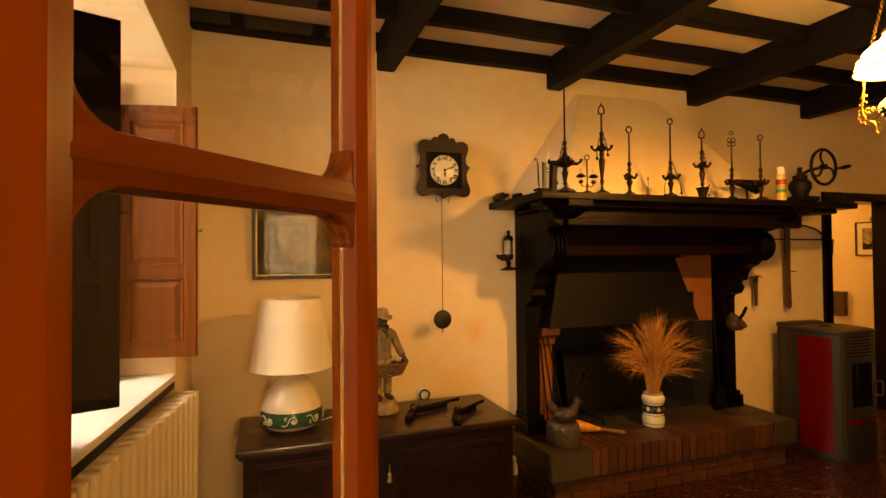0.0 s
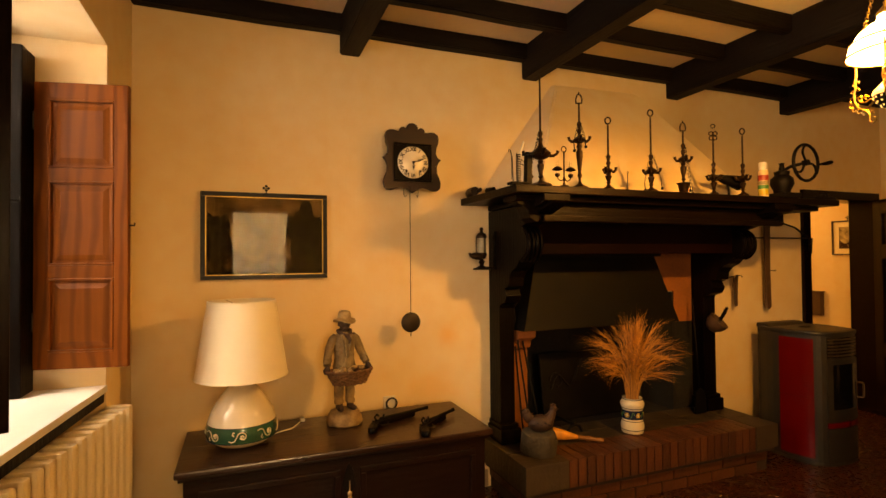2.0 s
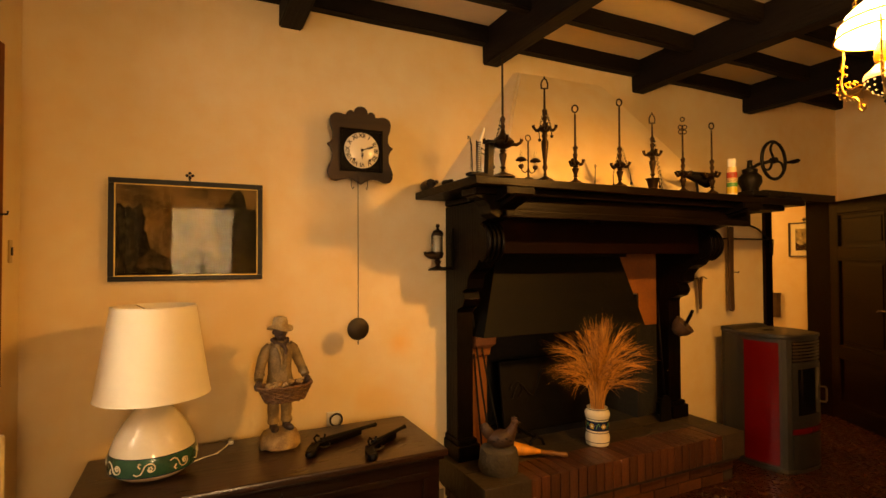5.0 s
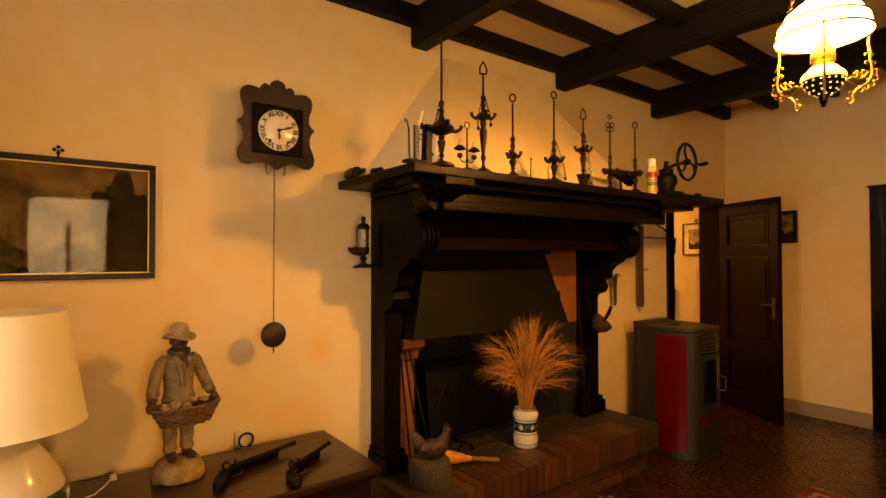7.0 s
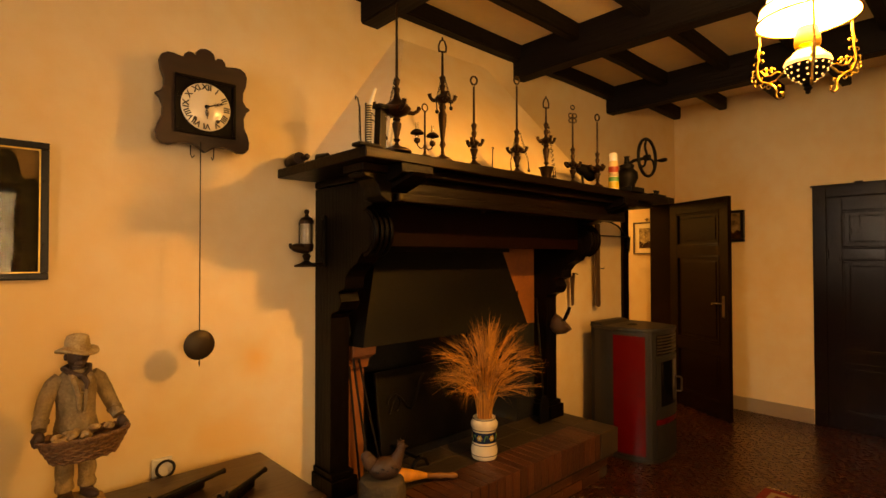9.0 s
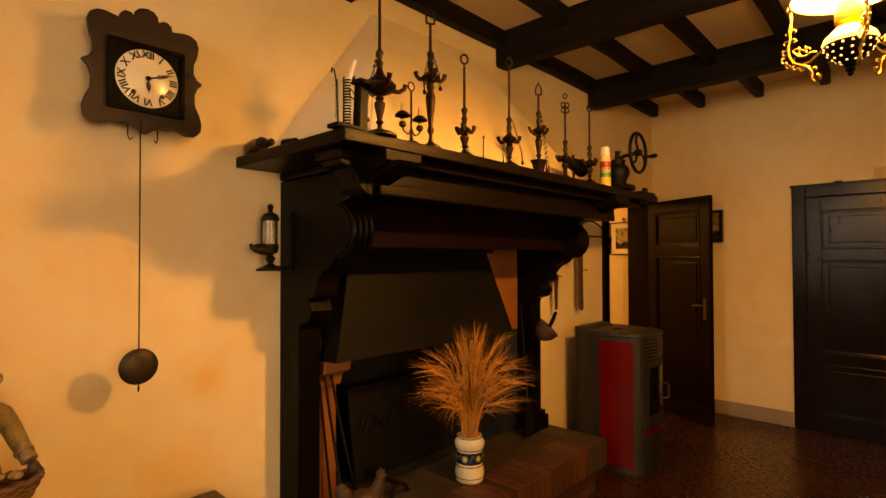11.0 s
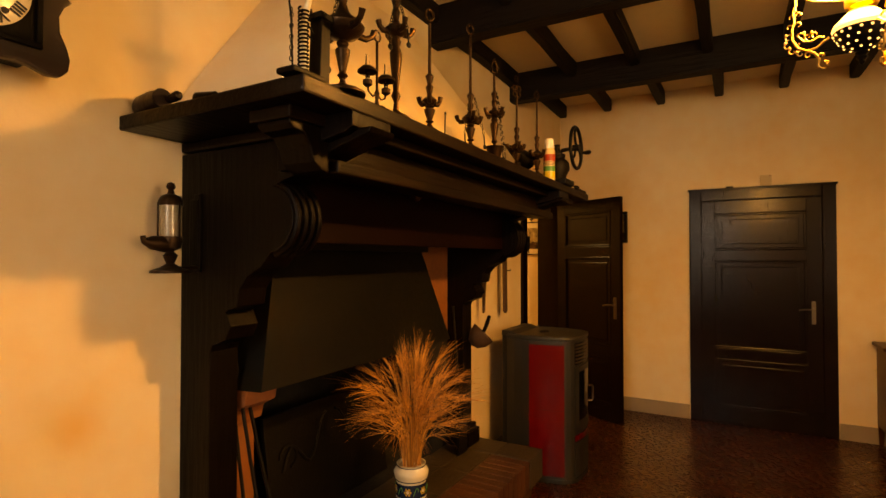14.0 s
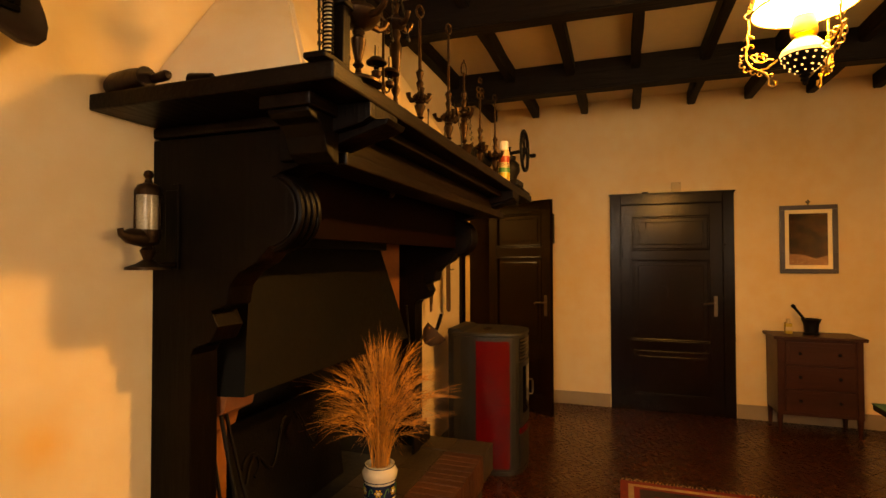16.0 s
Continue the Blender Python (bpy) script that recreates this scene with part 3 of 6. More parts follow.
def leaf(parent, w, h, t=0.04):
    """A framed door leaf along +x from its hinge, its face at y = 0, with a small panel over a tall one and a low one."""
    bm = bm_new()
    rails = [(0, 0.16), (0.60, 0.70), (h - 0.56, h - 0.46), (h - 0.12, h)]
    for z0, z1 in rails:
        box(bm, (0.11, 0, z0), (w - 0.11, t, z1), 0.004)
    box(bm, (0, 0, 0), (0.112, t, h), 0.004)
    box(bm, (w - 0.112, 0, 0), (w, t, h), 0.004)
    lf = part("door_leaf", bm, DOORW, parent, "dark-stained panelled door leaf")
    for (a, z0), (z1, c) in zip(rails, rails[1:]):
        bm = box(bm_new(), (0.10, t / 2 - 0.004, z0 - 0.01), (w - 0.10, t / 2 + 0.004, z1 + 0.01))
        box(bm, (0.165, t / 2 - 0.009, z0 + 0.055), (w - 0.165, t / 2 + 0.009, z1 - 0.055), 0.006)
        part("panel", bm, DOORW, lf)
        bm = bm_new()
        for lo, hi in (((0.112, z0), (w - 0.112, z0 + 0.020)), ((0.112, z1 - 0.020), (w - 0.112, z1)), ((0.112, z0 + 0.020), (0.132, z1 - 0.020)), ((w - 0.132, z0 + 0.020), (w - 0.112, z1 - 0.020))):
            box(bm, (lo[0], -0.003, lo[1]), (hi[0], t + 0.003, hi[1]), 0.006)
        part("panel_bead", bm, DOORW, lf)
    return lf


d1 = tagged(thing("door_1", "closed dark-stained panelled wooden door in a wide frame", "door"), kind="structure")
d1.matrix_world = pose(XR, 2.56, 0, 0, 0, -90)
bm = box(bm_new(), (0, -0.035, 0), (0.10, 0.0, 2.19), 0.006)
box(bm, (1.04, -0.035, 0), (1.14, 0.0, 2.19), 0.006)
box(bm, (0.10, -0.035, 2.085), (1.04, 0.0, 2.19), 0.006)
box(bm, (-0.012, -0.045, 2.18), (1.152, 0.0, 2.20), 0.004)
part("door_frame", bm, DOORW, d1, "dark-stained door frame")
part("door_back", box(bm_new(), (0.10, -0.010, 0.0), (1.04, -0.001, 2.09)), DOORW, d1)
lf = leaf(d1, 0.935, 2.07, 0.03)
lf.location = (0.1025, -0.030, 0.01)
lever(lf, pose(0.87, -0.001, 1.06, 0, 0, 0), DSTEEL)

d2 = tagged(thing("door_2", "open dark-stained wooden door leaf hinged on the passage", "door"), kind="structure")
lf = leaf(d2, 0.82, 2.11, 0.04)
d2.matrix_world = pose(6.195, YN - 0.012, 0.008, 0, 0, -119.0)
lever(lf, pose(0.76, 0.0, 1.07, 0, 0, 0), DSTEEL)
lever(lf, pose(0.76, 0.04, 1.07, 0, 0, 180) @ Matrix.Scale(-1, 4, (1, 0, 0)), DSTEEL)
for z in (0.25, 1.0, 1.85):
    part("hinge", lathe(bm_new(), [(0.008, 0), (0.008, 0.09), (0, 0.095)], at=(-0.004, 0.02, z), seg=10), STEEL, lf)
bm = box(bm_new(), (DW[0] - 0.09, YN - 0.03, 0), (DW[0] + 0.01, YN + 0.2, DW[2] - 0.01), 0.005)
box(bm, (DW[1] - 0.01, YN - 0.03, 0), (DW[1] + 0.09, YN + 0.2, DW[2] - 0.01), 0.005)
box(bm, (DW[0] - 0.09, YN - 0.03, DW[2] - 0.01), (DW[1] + 0.09, YN + 0.2, DW[2] + 0.07), 0.005)
structure("door_frame", bm, DOORW, "dark-stained frame of the open doorway")


# ---- windows ----
def shutter(hinge, rz, w, z0, z1, finish, label):
    s = thing("shutter", label, "shutter", group="shutters of the window")
    s.matrix_world = pose(*hinge, 0, 0, rz)
    t = 0.03
    h = z1 - z0
    bm = bm_new()
    st = 0.056
    box(bm, (0, 0, 0), (st, t, h), 0.003)
    box(bm, (w - st, 0, 0), (w, t, h), 0.003)
    zs = [0, 0.07, h * 0.335 - 0.025, h * 0.335 + 0.03, h * 0.675 - 0.025, h * 0.675 + 0.03, h - 0.07, h]
    for k in range(0, 8, 2):
        box(bm, (st - 0.001, 0, zs[k]), (w - st + 0.001, t, zs[k + 1]), 0.003)
    part("shutter_frame", bm, finish, s)
    for k in range(1, 7, 2):
        z0_, z1_ = zs[k], zs[k + 1]
        bm = box(bm_new(), (st - 0.005, t / 2 - 0.003, z0_ - 0.005), (w - st + 0.005, t / 2 + 0.003, z1_ + 0.005))
        for y0_, y1_ in ((0.0045, t / 2), (t / 2, t - 0.0045)):
            # raised field with wide sloping margins
            a0, a1, c0, c1 = st + 0.022, w - st - 0.022, z0_ + 0.022, z1_ - 0.022
            face, base = (y0_, t / 2 - 0.003) if y0_ < 0.01 else (y1_, t / 2 + 0.003)
            q = [bm.verts.new((x, base, z)) for x, z in ((a0, c0), (a1, c0), (a1, c1), (a0, c1))]
            p = [bm.verts.new((x, face, z)) for x, z in ((a0 + 0.022, c0 + 0.022), (a1 - 0.022, c0 + 0.022), (a1 - 0.022, c1 - 0.022), (a0 + 0.022, c1 - 0.022))]
            bm.faces.new(p)
            for i in range(4):
                bm.faces.new((q[i], q[(i + 1) % 4], p[(i + 1) % 4], p[i]))
        part("panel", bm, finish, s)
        bm = bm_new()
        for lo, hi in (((st, z0_), (w - st, z0_ + 0.010)), ((st, z1_ - 0.010), (w - st, z1_)), ((st, z0_ + 0.010), (st + 0.010, z1_ - 0.010)), ((w - st - 0.010, z0_ + 0.010), (w - st, z1_ - 0.010))):
            box(bm, (lo[0], -0.003, lo[1]), (hi[0], t + 0.003, hi[1]), 0.0045)
        part("panel_bead", bm, finish, s)
    for zz in (0.16, h - 0.2):
        part("hinge", lathe(bm_new(), [(0.007, 0), (0.007, 0.075), (0, 0.08)], at=(-0.006, t / 2, zz), seg=10), STEEL, s, "steel hinge")
    tube_ = tube(bm_new(), [(w - 0.01, t / 2, h * 0.5), (w + 0.02, t / 2, h * 0.5), (w + 0.022, t / 2, h * 0.5 + 0.012)], 0.004, 6)
    part("latch", tube_, IRON, s, "small iron latch pin")
    return s


shutter((-0.482, 3.214, 1.125), -11.5, 0.365, 1.125, 2.34, SHUTW, "varnished brown wooden shutter with three panels, swung open")
# dark door wood on this leaf stands in for its face turned from the light
shutter((-0.60, 2.165, 1.12), 20.0, 0.375, 1.12, 2.37, DOORW, "wooden shutter leaf swung open from the window, coloured dark for its unlit face")


def window(name, y0, y1, z0, z1, label, sash=True):
    w = tagged(thing(name, label, "window"), kind="structure")
    x = -0.66
    bm = box(bm_new(), (x, y0, z0), (x + 0.05, y0 + 0.05, z1), 0.004)
    box(bm, (x, y1 - 0.05, z0), (x + 0.05, y1, z1), 0.004)
    box(bm, (x, y0 + 0.05, z0), (x + 0.05, y1 - 0.05, z0 + 0.05), 0.004)
    box(bm, (x, y0 + 0.05, z1 - 0.05), (x + 0.05, y1 - 0.05, z1), 0.004)
    if sash:
        box(bm, (x, (y0 + y1) / 2 - 0.03, z0 + 0.05), (x + 0.05, (y0 + y1) / 2 + 0.03, z1 - 0.05), 0.004)
        for k in (0.33, 0.66):
            zz = z0 + (z1 - z0) * k
            box(bm, (x + 0.01, y0 + 0.05, zz - 0.012), (x + 0.04, y1 - 0.05, zz + 0.012), 0.003)
    part("window_frame", bm, SASHW, w, "varnished wooden window frame")
    if sash:
        p = part("pane", box(bm_new(), (x + 0.022, y0 + 0.05, z0 + 0.05), (x + 0.026, y1 - 0.05, z1 - 0.05)), GLASS, w)
        p.visible_shadow = False
    return w


w1 = window("window_1", 2.14, 3.265, 1.03, 2.55, "casement window in a deep plaster niche")
part("window_sill", slab(bm_new(), [(-0.63, 1.68), (-0.368, 1.68), (-0.222, 3.265), (-0.63, 3.265)], 2, 1.0, 1.03, 0.004), MARBLE, w1, "white marble sill")
# dark strip puts the shadow gap below the marble into colour
part("sill_board", slab(bm_new(), [(-0.41, 1.69), (-0.378, 1.69), (-0.234, 3.26), (-0.27, 3.26)], 2, 0.955, 0.999, 0.002), DARKW, w1, "dark wooden strip as the shadow gap under the sill")
part("hinge_post", box(bm_new(), (-0.61, 3.12, 1.031), (-0.492, 3.262, 2.46), 0.006), DARKW, w1, "dark window post that carries the shutter")
w2 = window("window_2", W2[0], W2[1], W2[2], W2[3], "window with its glazed sash swung into the room", False)
# rear window is added out of view, for fill light and a bright reflection
w3 = tagged(thing("window_3", "unseen window added in the rear wall for fill light", "window"), kind="structure")
bm = box(bm_new(), (0.12, YS - 0.22, 1.05), (0.18, YS - 0.17, 2.5), 0.004)
box(bm, (1.06, YS - 0.22, 1.05), (1.12, YS - 0.17, 2.5), 0.004)
box(bm, (0.18, YS - 0.22, 1.05), (1.06, YS - 0.17, 1.11), 0.004)
box(bm, (0.18, YS - 0.22, 2.44), (1.06, YS - 0.17, 2.5), 0.004)
box(bm, (0.59, YS - 0.22, 1.11), (0.65, YS - 0.17, 2.44), 0.004)
part("window_frame", bm, SASHW, w3, "varnished wooden window frame")
p = part("pane", box(bm_new(), (0.18, YS - 0.198, 1.11), (1.06, YS - 0.194, 2.44)), GLASS, w3)
p.visible_shadow = False

# the open sash beside the start of the walk: hinge at the niche, free stile near the first steps
s = tagged(thing("window_sash", "varnished glazed casement sash swung open into the room", "window sash"), kind="structure")
L = 0.655
s.matrix_world = pose(0.237 - L * math.cos(radians(45)), 0.602 - L * math.sin(radians(45)), 1.02, 0, 0, 45)
bm = box(bm_new(), (L - 0.020, -0.0085, 0), (L - 0.002, 0.0085, 1.46), 0.0075)
box(bm, (0, -0.012, 0), (0.045, 0.012, 1.46), 0.005)
box(bm, (0.04, -0.012, 0), (L - 0.02, 0.012, 0.045), 0.005)
box(bm, (0.04, -0.012, 1.415), (L - 0.02, 0.012, 1.46), 0.005)
part("sash_frame", bm, SASHW, s, "varnished reddish sash stile and rails")
for k in (1, 2, 3, 4):
    xx = L - 0.132 - 0.12 * (k - 1)
    part("glazing_bar", box(bm_new(), (xx - 0.012, -0.009, 0.04), (xx + 0.012, 0.009, 1.42), 0.0075), SASHW, s)
for zz in (0.22, 0.589, 0.95, 1.24):
    bm = box(bm_new(), (0.04, -0.0075, zz - 0.0075), (L - 0.015, 0.0075, zz + 0.0075), 0.006)
    # rounded fillets where the bar meets the uprights
    for xx, q in [(L - 0.021, -1)] + [(L - 0.132 - 0.12 * (k - 1) + 0.011 * q, q) for k in (1, 2, 3) for q in (-1, 1)]:
        for v in (-1, 1):
            r = 0.013
            arc = [(xx + q * (r - r * math.sin(a)), zz + v * (0.0065 + r - r * math.cos(a))) for a in (radians(15 * i) for i in range(7))]
            slab(bm, [(xx - q * 0.003, zz + v * 0.004)] + arc + [(xx - q * 0.003, zz + v * (0.0065 + r))], 1, -0.0062, 0.0062, 0.002)
    part("cross_bar", bm, SASHX, s)
p = part("pane", box(bm_new(), (0.04, -0.0015, 0.04), (L - 0.02, 0.0015, 1.42)), GLASS, s)
p.visible_shadow = False


# ---- west side: radiator, chest and what stands on it ----
def radiator():
    r = thing("radiator", "cream painted cast-iron column radiator under the window sill", "radiator", (-0.119, 3.25, 0), -9.4)
    x0, x1, z0, z1 = -0.105, 0.0, 0.10, 0.942
    pitch = 0.072
    bm = bm_new()
    box(bm, (x0, 0, z0), (x1, 0.046, z1), 0.016)
    for z in (z0 + 0.05, z1 - 0.05):
        lathe(bm, [(0.024, -0.006), (0.024, 0.055)], m=pose((x0 + x1) / 2, 0, z, -90, 0, 0), seg=12)
    for k in range(2):
        xx = x0 + (x1 - x0) * (0.28 + 0.44 * k)
        box(bm, (xx - 0.016, -0.004, z0 + 0.09), (xx + 0.016, 0.050, z1 - 0.09), 0.008)
    me = mesh_of("section", bm, RADP)
    for i in range(20):
        ob = new("section", me)
        ob.location = (0, -0.046 - i * pitch, 0)
        ob.parent = r
    for y in (-1.42, -0.12):
        part("foot", box(bm_new(), (x0 + 0.01, y, 0.0), (x1 - 0.01, y + 0.04, z0 + 0.02), 0.008), RADP, r)
    part("end_plug", lathe(bm_new(), [(0.026, 0), (0.026, 0.012), (0.015, 0.02), (0, 0.022)], m=pose((x0 + x1) / 2, -0.003, z1 - 0.05, -90, 0, 0), seg=8), RADP, r)


radiator()
sw = thing("wall_switch", "small brown light switch on the plaster wall", "switch", (XL, 3.68, 1.61))
part("plate", box(bm_new(), (0, -0.02, -0.05), (0.008, 0.02, 0.05), 0.003), CREAMP, sw)
part("rocker", box(bm_new(), (0.008, -0.008, -0.018), (0.014, 0.008, 0.018), 0.002), INK, sw)


def chest():
    c = thing("chest", "low dark polished wooden chest with a keyhole plate", "chest")
    x0, x1, y0, y1, zt = 0.05, 1.625, 3.15, 3.765, 0.635
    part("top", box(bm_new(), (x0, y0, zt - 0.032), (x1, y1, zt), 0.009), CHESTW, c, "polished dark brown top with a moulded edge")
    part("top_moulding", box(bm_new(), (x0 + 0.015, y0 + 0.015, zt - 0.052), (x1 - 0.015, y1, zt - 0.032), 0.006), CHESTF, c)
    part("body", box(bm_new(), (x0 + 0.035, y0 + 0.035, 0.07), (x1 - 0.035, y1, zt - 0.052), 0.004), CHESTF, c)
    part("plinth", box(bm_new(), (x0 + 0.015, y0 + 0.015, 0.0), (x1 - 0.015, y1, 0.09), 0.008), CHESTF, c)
    for k in range(2):
        a = x0 + 0.10 + k * 0.74
        for lo, hi in (((a, y0 + 0.024, 0.13), (a + 0.64, y0 + 0.036, 0.16)), ((a, y0 + 0.024, 0.50), (a + 0.64, y0 + 0.036, 0.53)),
                       ((a, y0 + 0.024, 0.16), (a + 0.03, y0 + 0.036, 0.50)), ((a + 0.61, y0 + 0.024, 0.16), (a + 0.64, y0 + 0.036, 0.50))):
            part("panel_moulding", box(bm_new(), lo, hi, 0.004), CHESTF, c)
    bm = slab(bm_new(), [(0.80, 0.44), (0.815, 0.52), (0.835, 0.56), (0.855, 0.52), (0.87, 0.44), (0.835, 0.40)], 1, y0 + 0.030, y0 + 0.036, 0.001)
    part("keyhole_plate", bm, IRON, c, "dark iron keyhole plate")
    part("key_tassel", lathe(bm_new(), [(0.002, 0.10), (0.003, 0.05), (0.010, 0.045), (0.012, 0.035), (0.006, 0.03), (0.014, 0.012), (0.013, 0), (0, 0)], at=(0.835, y0 + 0.022, 0.37), seg=12), CLAY, c, "hanging key tassel")
    return zt


ZT = chest()


def table_lamp():
    l = thing("table_lamp", "cream ceramic table lamp with green scroll band and cloth shade", "lamp", (0.335, 3.46, ZT))
    prof = [(0.085, 0), (0.10, 0.004), (0.135, 0.02), (0.166, 0.045), (0.171, 0.06), (0.171, 0.105), (0.163, 0.138), (0.146, 0.183), (0.113, 0.238), (0.078, 0.284), (0.050, 0.316), (0.04, 0.33), (0.02, 0.332)]
    part("lamp_base", lathe(bm_new(), prof, seg=40), CERAM, l, "glazed cream pear-shaped base")
    part("band", lathe(bm_new(), [(0.1665, 0.043), (0.1725, 0.058), (0.1728, 0.108), (0.1660, 0.124)], seg=40, cap=False), GREEN, l, "green glazed band")
    # scrolls with rosettes on the band
    n = 8
    for i in range(n):
        bm = bm_new()
        th0 = 2 * math.pi * i / n
        q = 1 if i % 2 else -1
        def at(u, v):
            th = th0 + u / 0.17
            return (0.1742 * math.cos(th), 0.1742 * math.sin(th), 0.083 + v)
        tube(bm, [at(-0.062, q * 0.018), at(-0.048, q * 0.024), at(-0.034, q * 0.018)] + [at((0.024 - 0.0008 * k) * math.cos(math.pi - 0.34 * k), -q * (0.024 - 0.0008 * k) * math.sin(math.pi - 0.34 * k)) for k in range(19)], 0.0026, 5)
        tube(bm, [at(-0.036, -q * 0.004), at(-0.044, -q * 0.014), at(-0.040, -q * 0.024), at(-0.032, -q * 0.020)], [0.002, 0.0034, 0.003, 0.001], 5)
        for k in range(5):
            a = 2 * math.pi * k / 5
            blob(bm, at(0.0065 * math.cos(a), 0.0065 * math.sin(a)), (0.0040, 0.0040, 0.0040), seg=6)
        part("scroll", bm, CERAM, l)
    for z in (0.046, 0.122):
        part("band_line", tube(bm_new(), [((0.1688 if z < 0.1 else 0.1668) * math.cos(a), (0.1688 if z < 0.1 else 0.1668) * math.sin(a), z) for a in (2 * math.pi * k / 40 for k in range(40))], 0.002, 5, True), BLUEG, l)
    part("socket", lathe(bm_new(), [(0.022, 0.33), (0.022, 0.35), (0.016, 0.352), (0.016, 0.42), (0, 0.42)], seg=14), BRASS, l)
    bm = lathe(bm_new(), [(0.228, 0.345), (0.226, 0.345), (0.165, 0.735), (0.167, 0.735)], seg=48, cap=False)
    bm.faces.ensure_lookup_table()
    lathe(bm, [(0.228, 0.345), (0.167, 0.735)], seg=48, cap=False)
    part("shade", bm, SHADE, l, "cream cloth tapered lampshade, unlit")
    for z, r in ((0.347, 0.2285), (0.733, 0.1675)):
        part("shade_hem", tube(bm_new(), [(r * math.cos(a), r * math.sin(a), z) for a in (2 * math.pi * k / 48 for k in range(48))], 0.0025, 5, True), SHADE, l)
    bm = bm_new()
    for k in range(3):
        a = 2 * math.pi * k / 3
        tube(bm, [(0, 0, 0.70), (0.165 * math.cos(a), 0.165 * math.sin(a), 0.73)], 0.002, 5)
    tube(bm, [(0, 0, 0.40), (0, 0, 0.70)], 0.003, 6)
    part("shade_carrier", bm, BRASS, l)
    # flex with its switch
    pts = [(0.15, 0.05, 0.006), (0.20, 0.09, 0.005), (0.26, 0.12, 0.005), (0.30, 0.19, 0.006), (0.33, 0.26, 0.008)]
    part("flex", tube(bm_new(), pts, 0.003, 6), WHITEP, l, "white flex")
    part("flex_switch", box(bm_new(), (0.318, 0.23, 0.0), (0.342, 0.275, 0.018), 0.005), WHITEP, l, "white flex switch")


table_lamp()


def statuette():
    """A painted clay figure carrying a basket: one plain mesh."""
    bm = bm_new()
    mats = [CLAY, BASK, CLAYD, CLOTHJ, CLOTHT, HATP]
    done = [0]

    def paint(i):
        bm.faces.ensure_lookup_table()
        for f in bm.faces[done[0]:]:
            f.material_index = i
        done[0] = len(bm.faces)

    # rocky base
    lathe(bm, [(0.100, 0), (0.108, 0.012), (0.103, 0.045), (0.088, 0.072), (0.05, 0.088), (0, 0.092)], seg=22)
    for v in bm.verts:
        v.co += noise.noise_vector(v.co * 22) * 0.011
    paint(0)
    # shoes
    for q in (-1, 1):
        blob(bm, (0.036 * q, -0.034, 0.100), (0.022, 0.046, 0.017), pose(0, 0, 0, 0, 0, 12 * q))
        tube(bm, [(0.034 * q, -0.005, 0.095), (0.034 * q, -0.004, 0.128)], [0.022, 0.021], 10)
    paint(2)
    # trousers, rolled at the ankle and creased
    for q in (-1, 1):
        tube(bm, [(0.034 * q, -0.003, 0.122), (0.035 * q, -0.003, 0.132), (0.034 * q, 0.002, 0.15), (0.036 * q, -0.004, 0.18), (0.034 * q, 0.002, 0.215), (0.036 * q, -0.002, 0.25), (0.034 * q, 0, 0.29), (0.030 * q, 0.002, 0.335)],
             [0.029, 0.030, 0.026, 0.029, 0.028, 0.032, 0.034, 0.036], 12)
    blob(bm, (0, 0.002, 0.325), (0.062, 0.046, 0.045))
    paint(4)
    # jacket: flared hem, chest, sleeves
    tube(bm, [(0, 0.0, 0.318), (0, 0, 0.335), (0, 0.002, 0.375), (0, 0.004, 0.42), (0, 0.006, 0.47), (0, 0.006, 0.505), (0, 0.004, 0.53), (0, 0.002, 0.545)], [0.068, 0.069, 0.060, 0.060, 0.066, 0.064, 0.045, 0.026], 18)
    for q in (-1, 1):
        tube(bm, [(0.048 * q, 0.004, 0.515), (0.070 * q, 0.002, 0.496), (0.090 * q, 0.0, 0.455), (0.104 * q, -0.012, 0.415), (0.114 * q, -0.030, 0.385), (0.122 * q, -0.052, 0.360)], [0.026, 0.029, 0.027, 0.025, 0.023, 0.022], 12)
        tube(bm, [(0.112 * q, -0.028, 0.388), (0.114 * q, -0.034, 0.381)], [0.026, 0.026], 12)
        tube(bm, [(0.008 * q, -0.062, 0.40), (0.010 * q, -0.066, 0.46), (0.026 * q, -0.054, 0.520), (0.030 * q, -0.02, 0.543)], [0.007, 0.010, 0.012, 0.008], 6)
    for k in range(3):
        blob(bm, (0.0, -0.064 - 0.002 * k, 0.40 + 0.035 * k), (0.005, 0.004, 0.005), seg=6)
    paint(3)
    # head, neck, scarf, the grasping fists
    tube(bm, [(0, 0, 0.53), (0, -0.002, 0.57)], [0.024, 0.022], 10)
    blob(bm, (0, -0.008, 0.590), (0.034, 0.038, 0.042), seg=18)
    blob(bm, (0, -0.045, 0.587), (0.008, 0.010, 0.010), seg=8)
    blob(bm, (0, -0.036, 0.566), (0.018, 0.014, 0.012), seg=10)
    for q in (-1, 1):
        blob(bm, (0.034 * q, 0.0, 0.588), (0.007, 0.010, 0.013), seg=8)
        blob(bm, (0.126 * q, -0.070, 0.340), (0.017, 0.021, 0.024), seg=12)
        for j in range(3):
            tube(bm, [(0.132 * q, -0.082 + 0.013 * j, 0.350), (0.142 * q, -0.084 + 0.013 * j, 0.334), (0.138 * q, -0.086 + 0.013 * j, 0.316)], 0.006, 6)
    tube(bm, [(0.040, 0.0, 0.548), (0.026, -0.040, 0.532), (0, -0.055, 0.522), (-0.026, -0.040, 0.532), (-0.040, 0.0, 0.548), (0, 0.036, 0.556)], 0.011, 8, True)
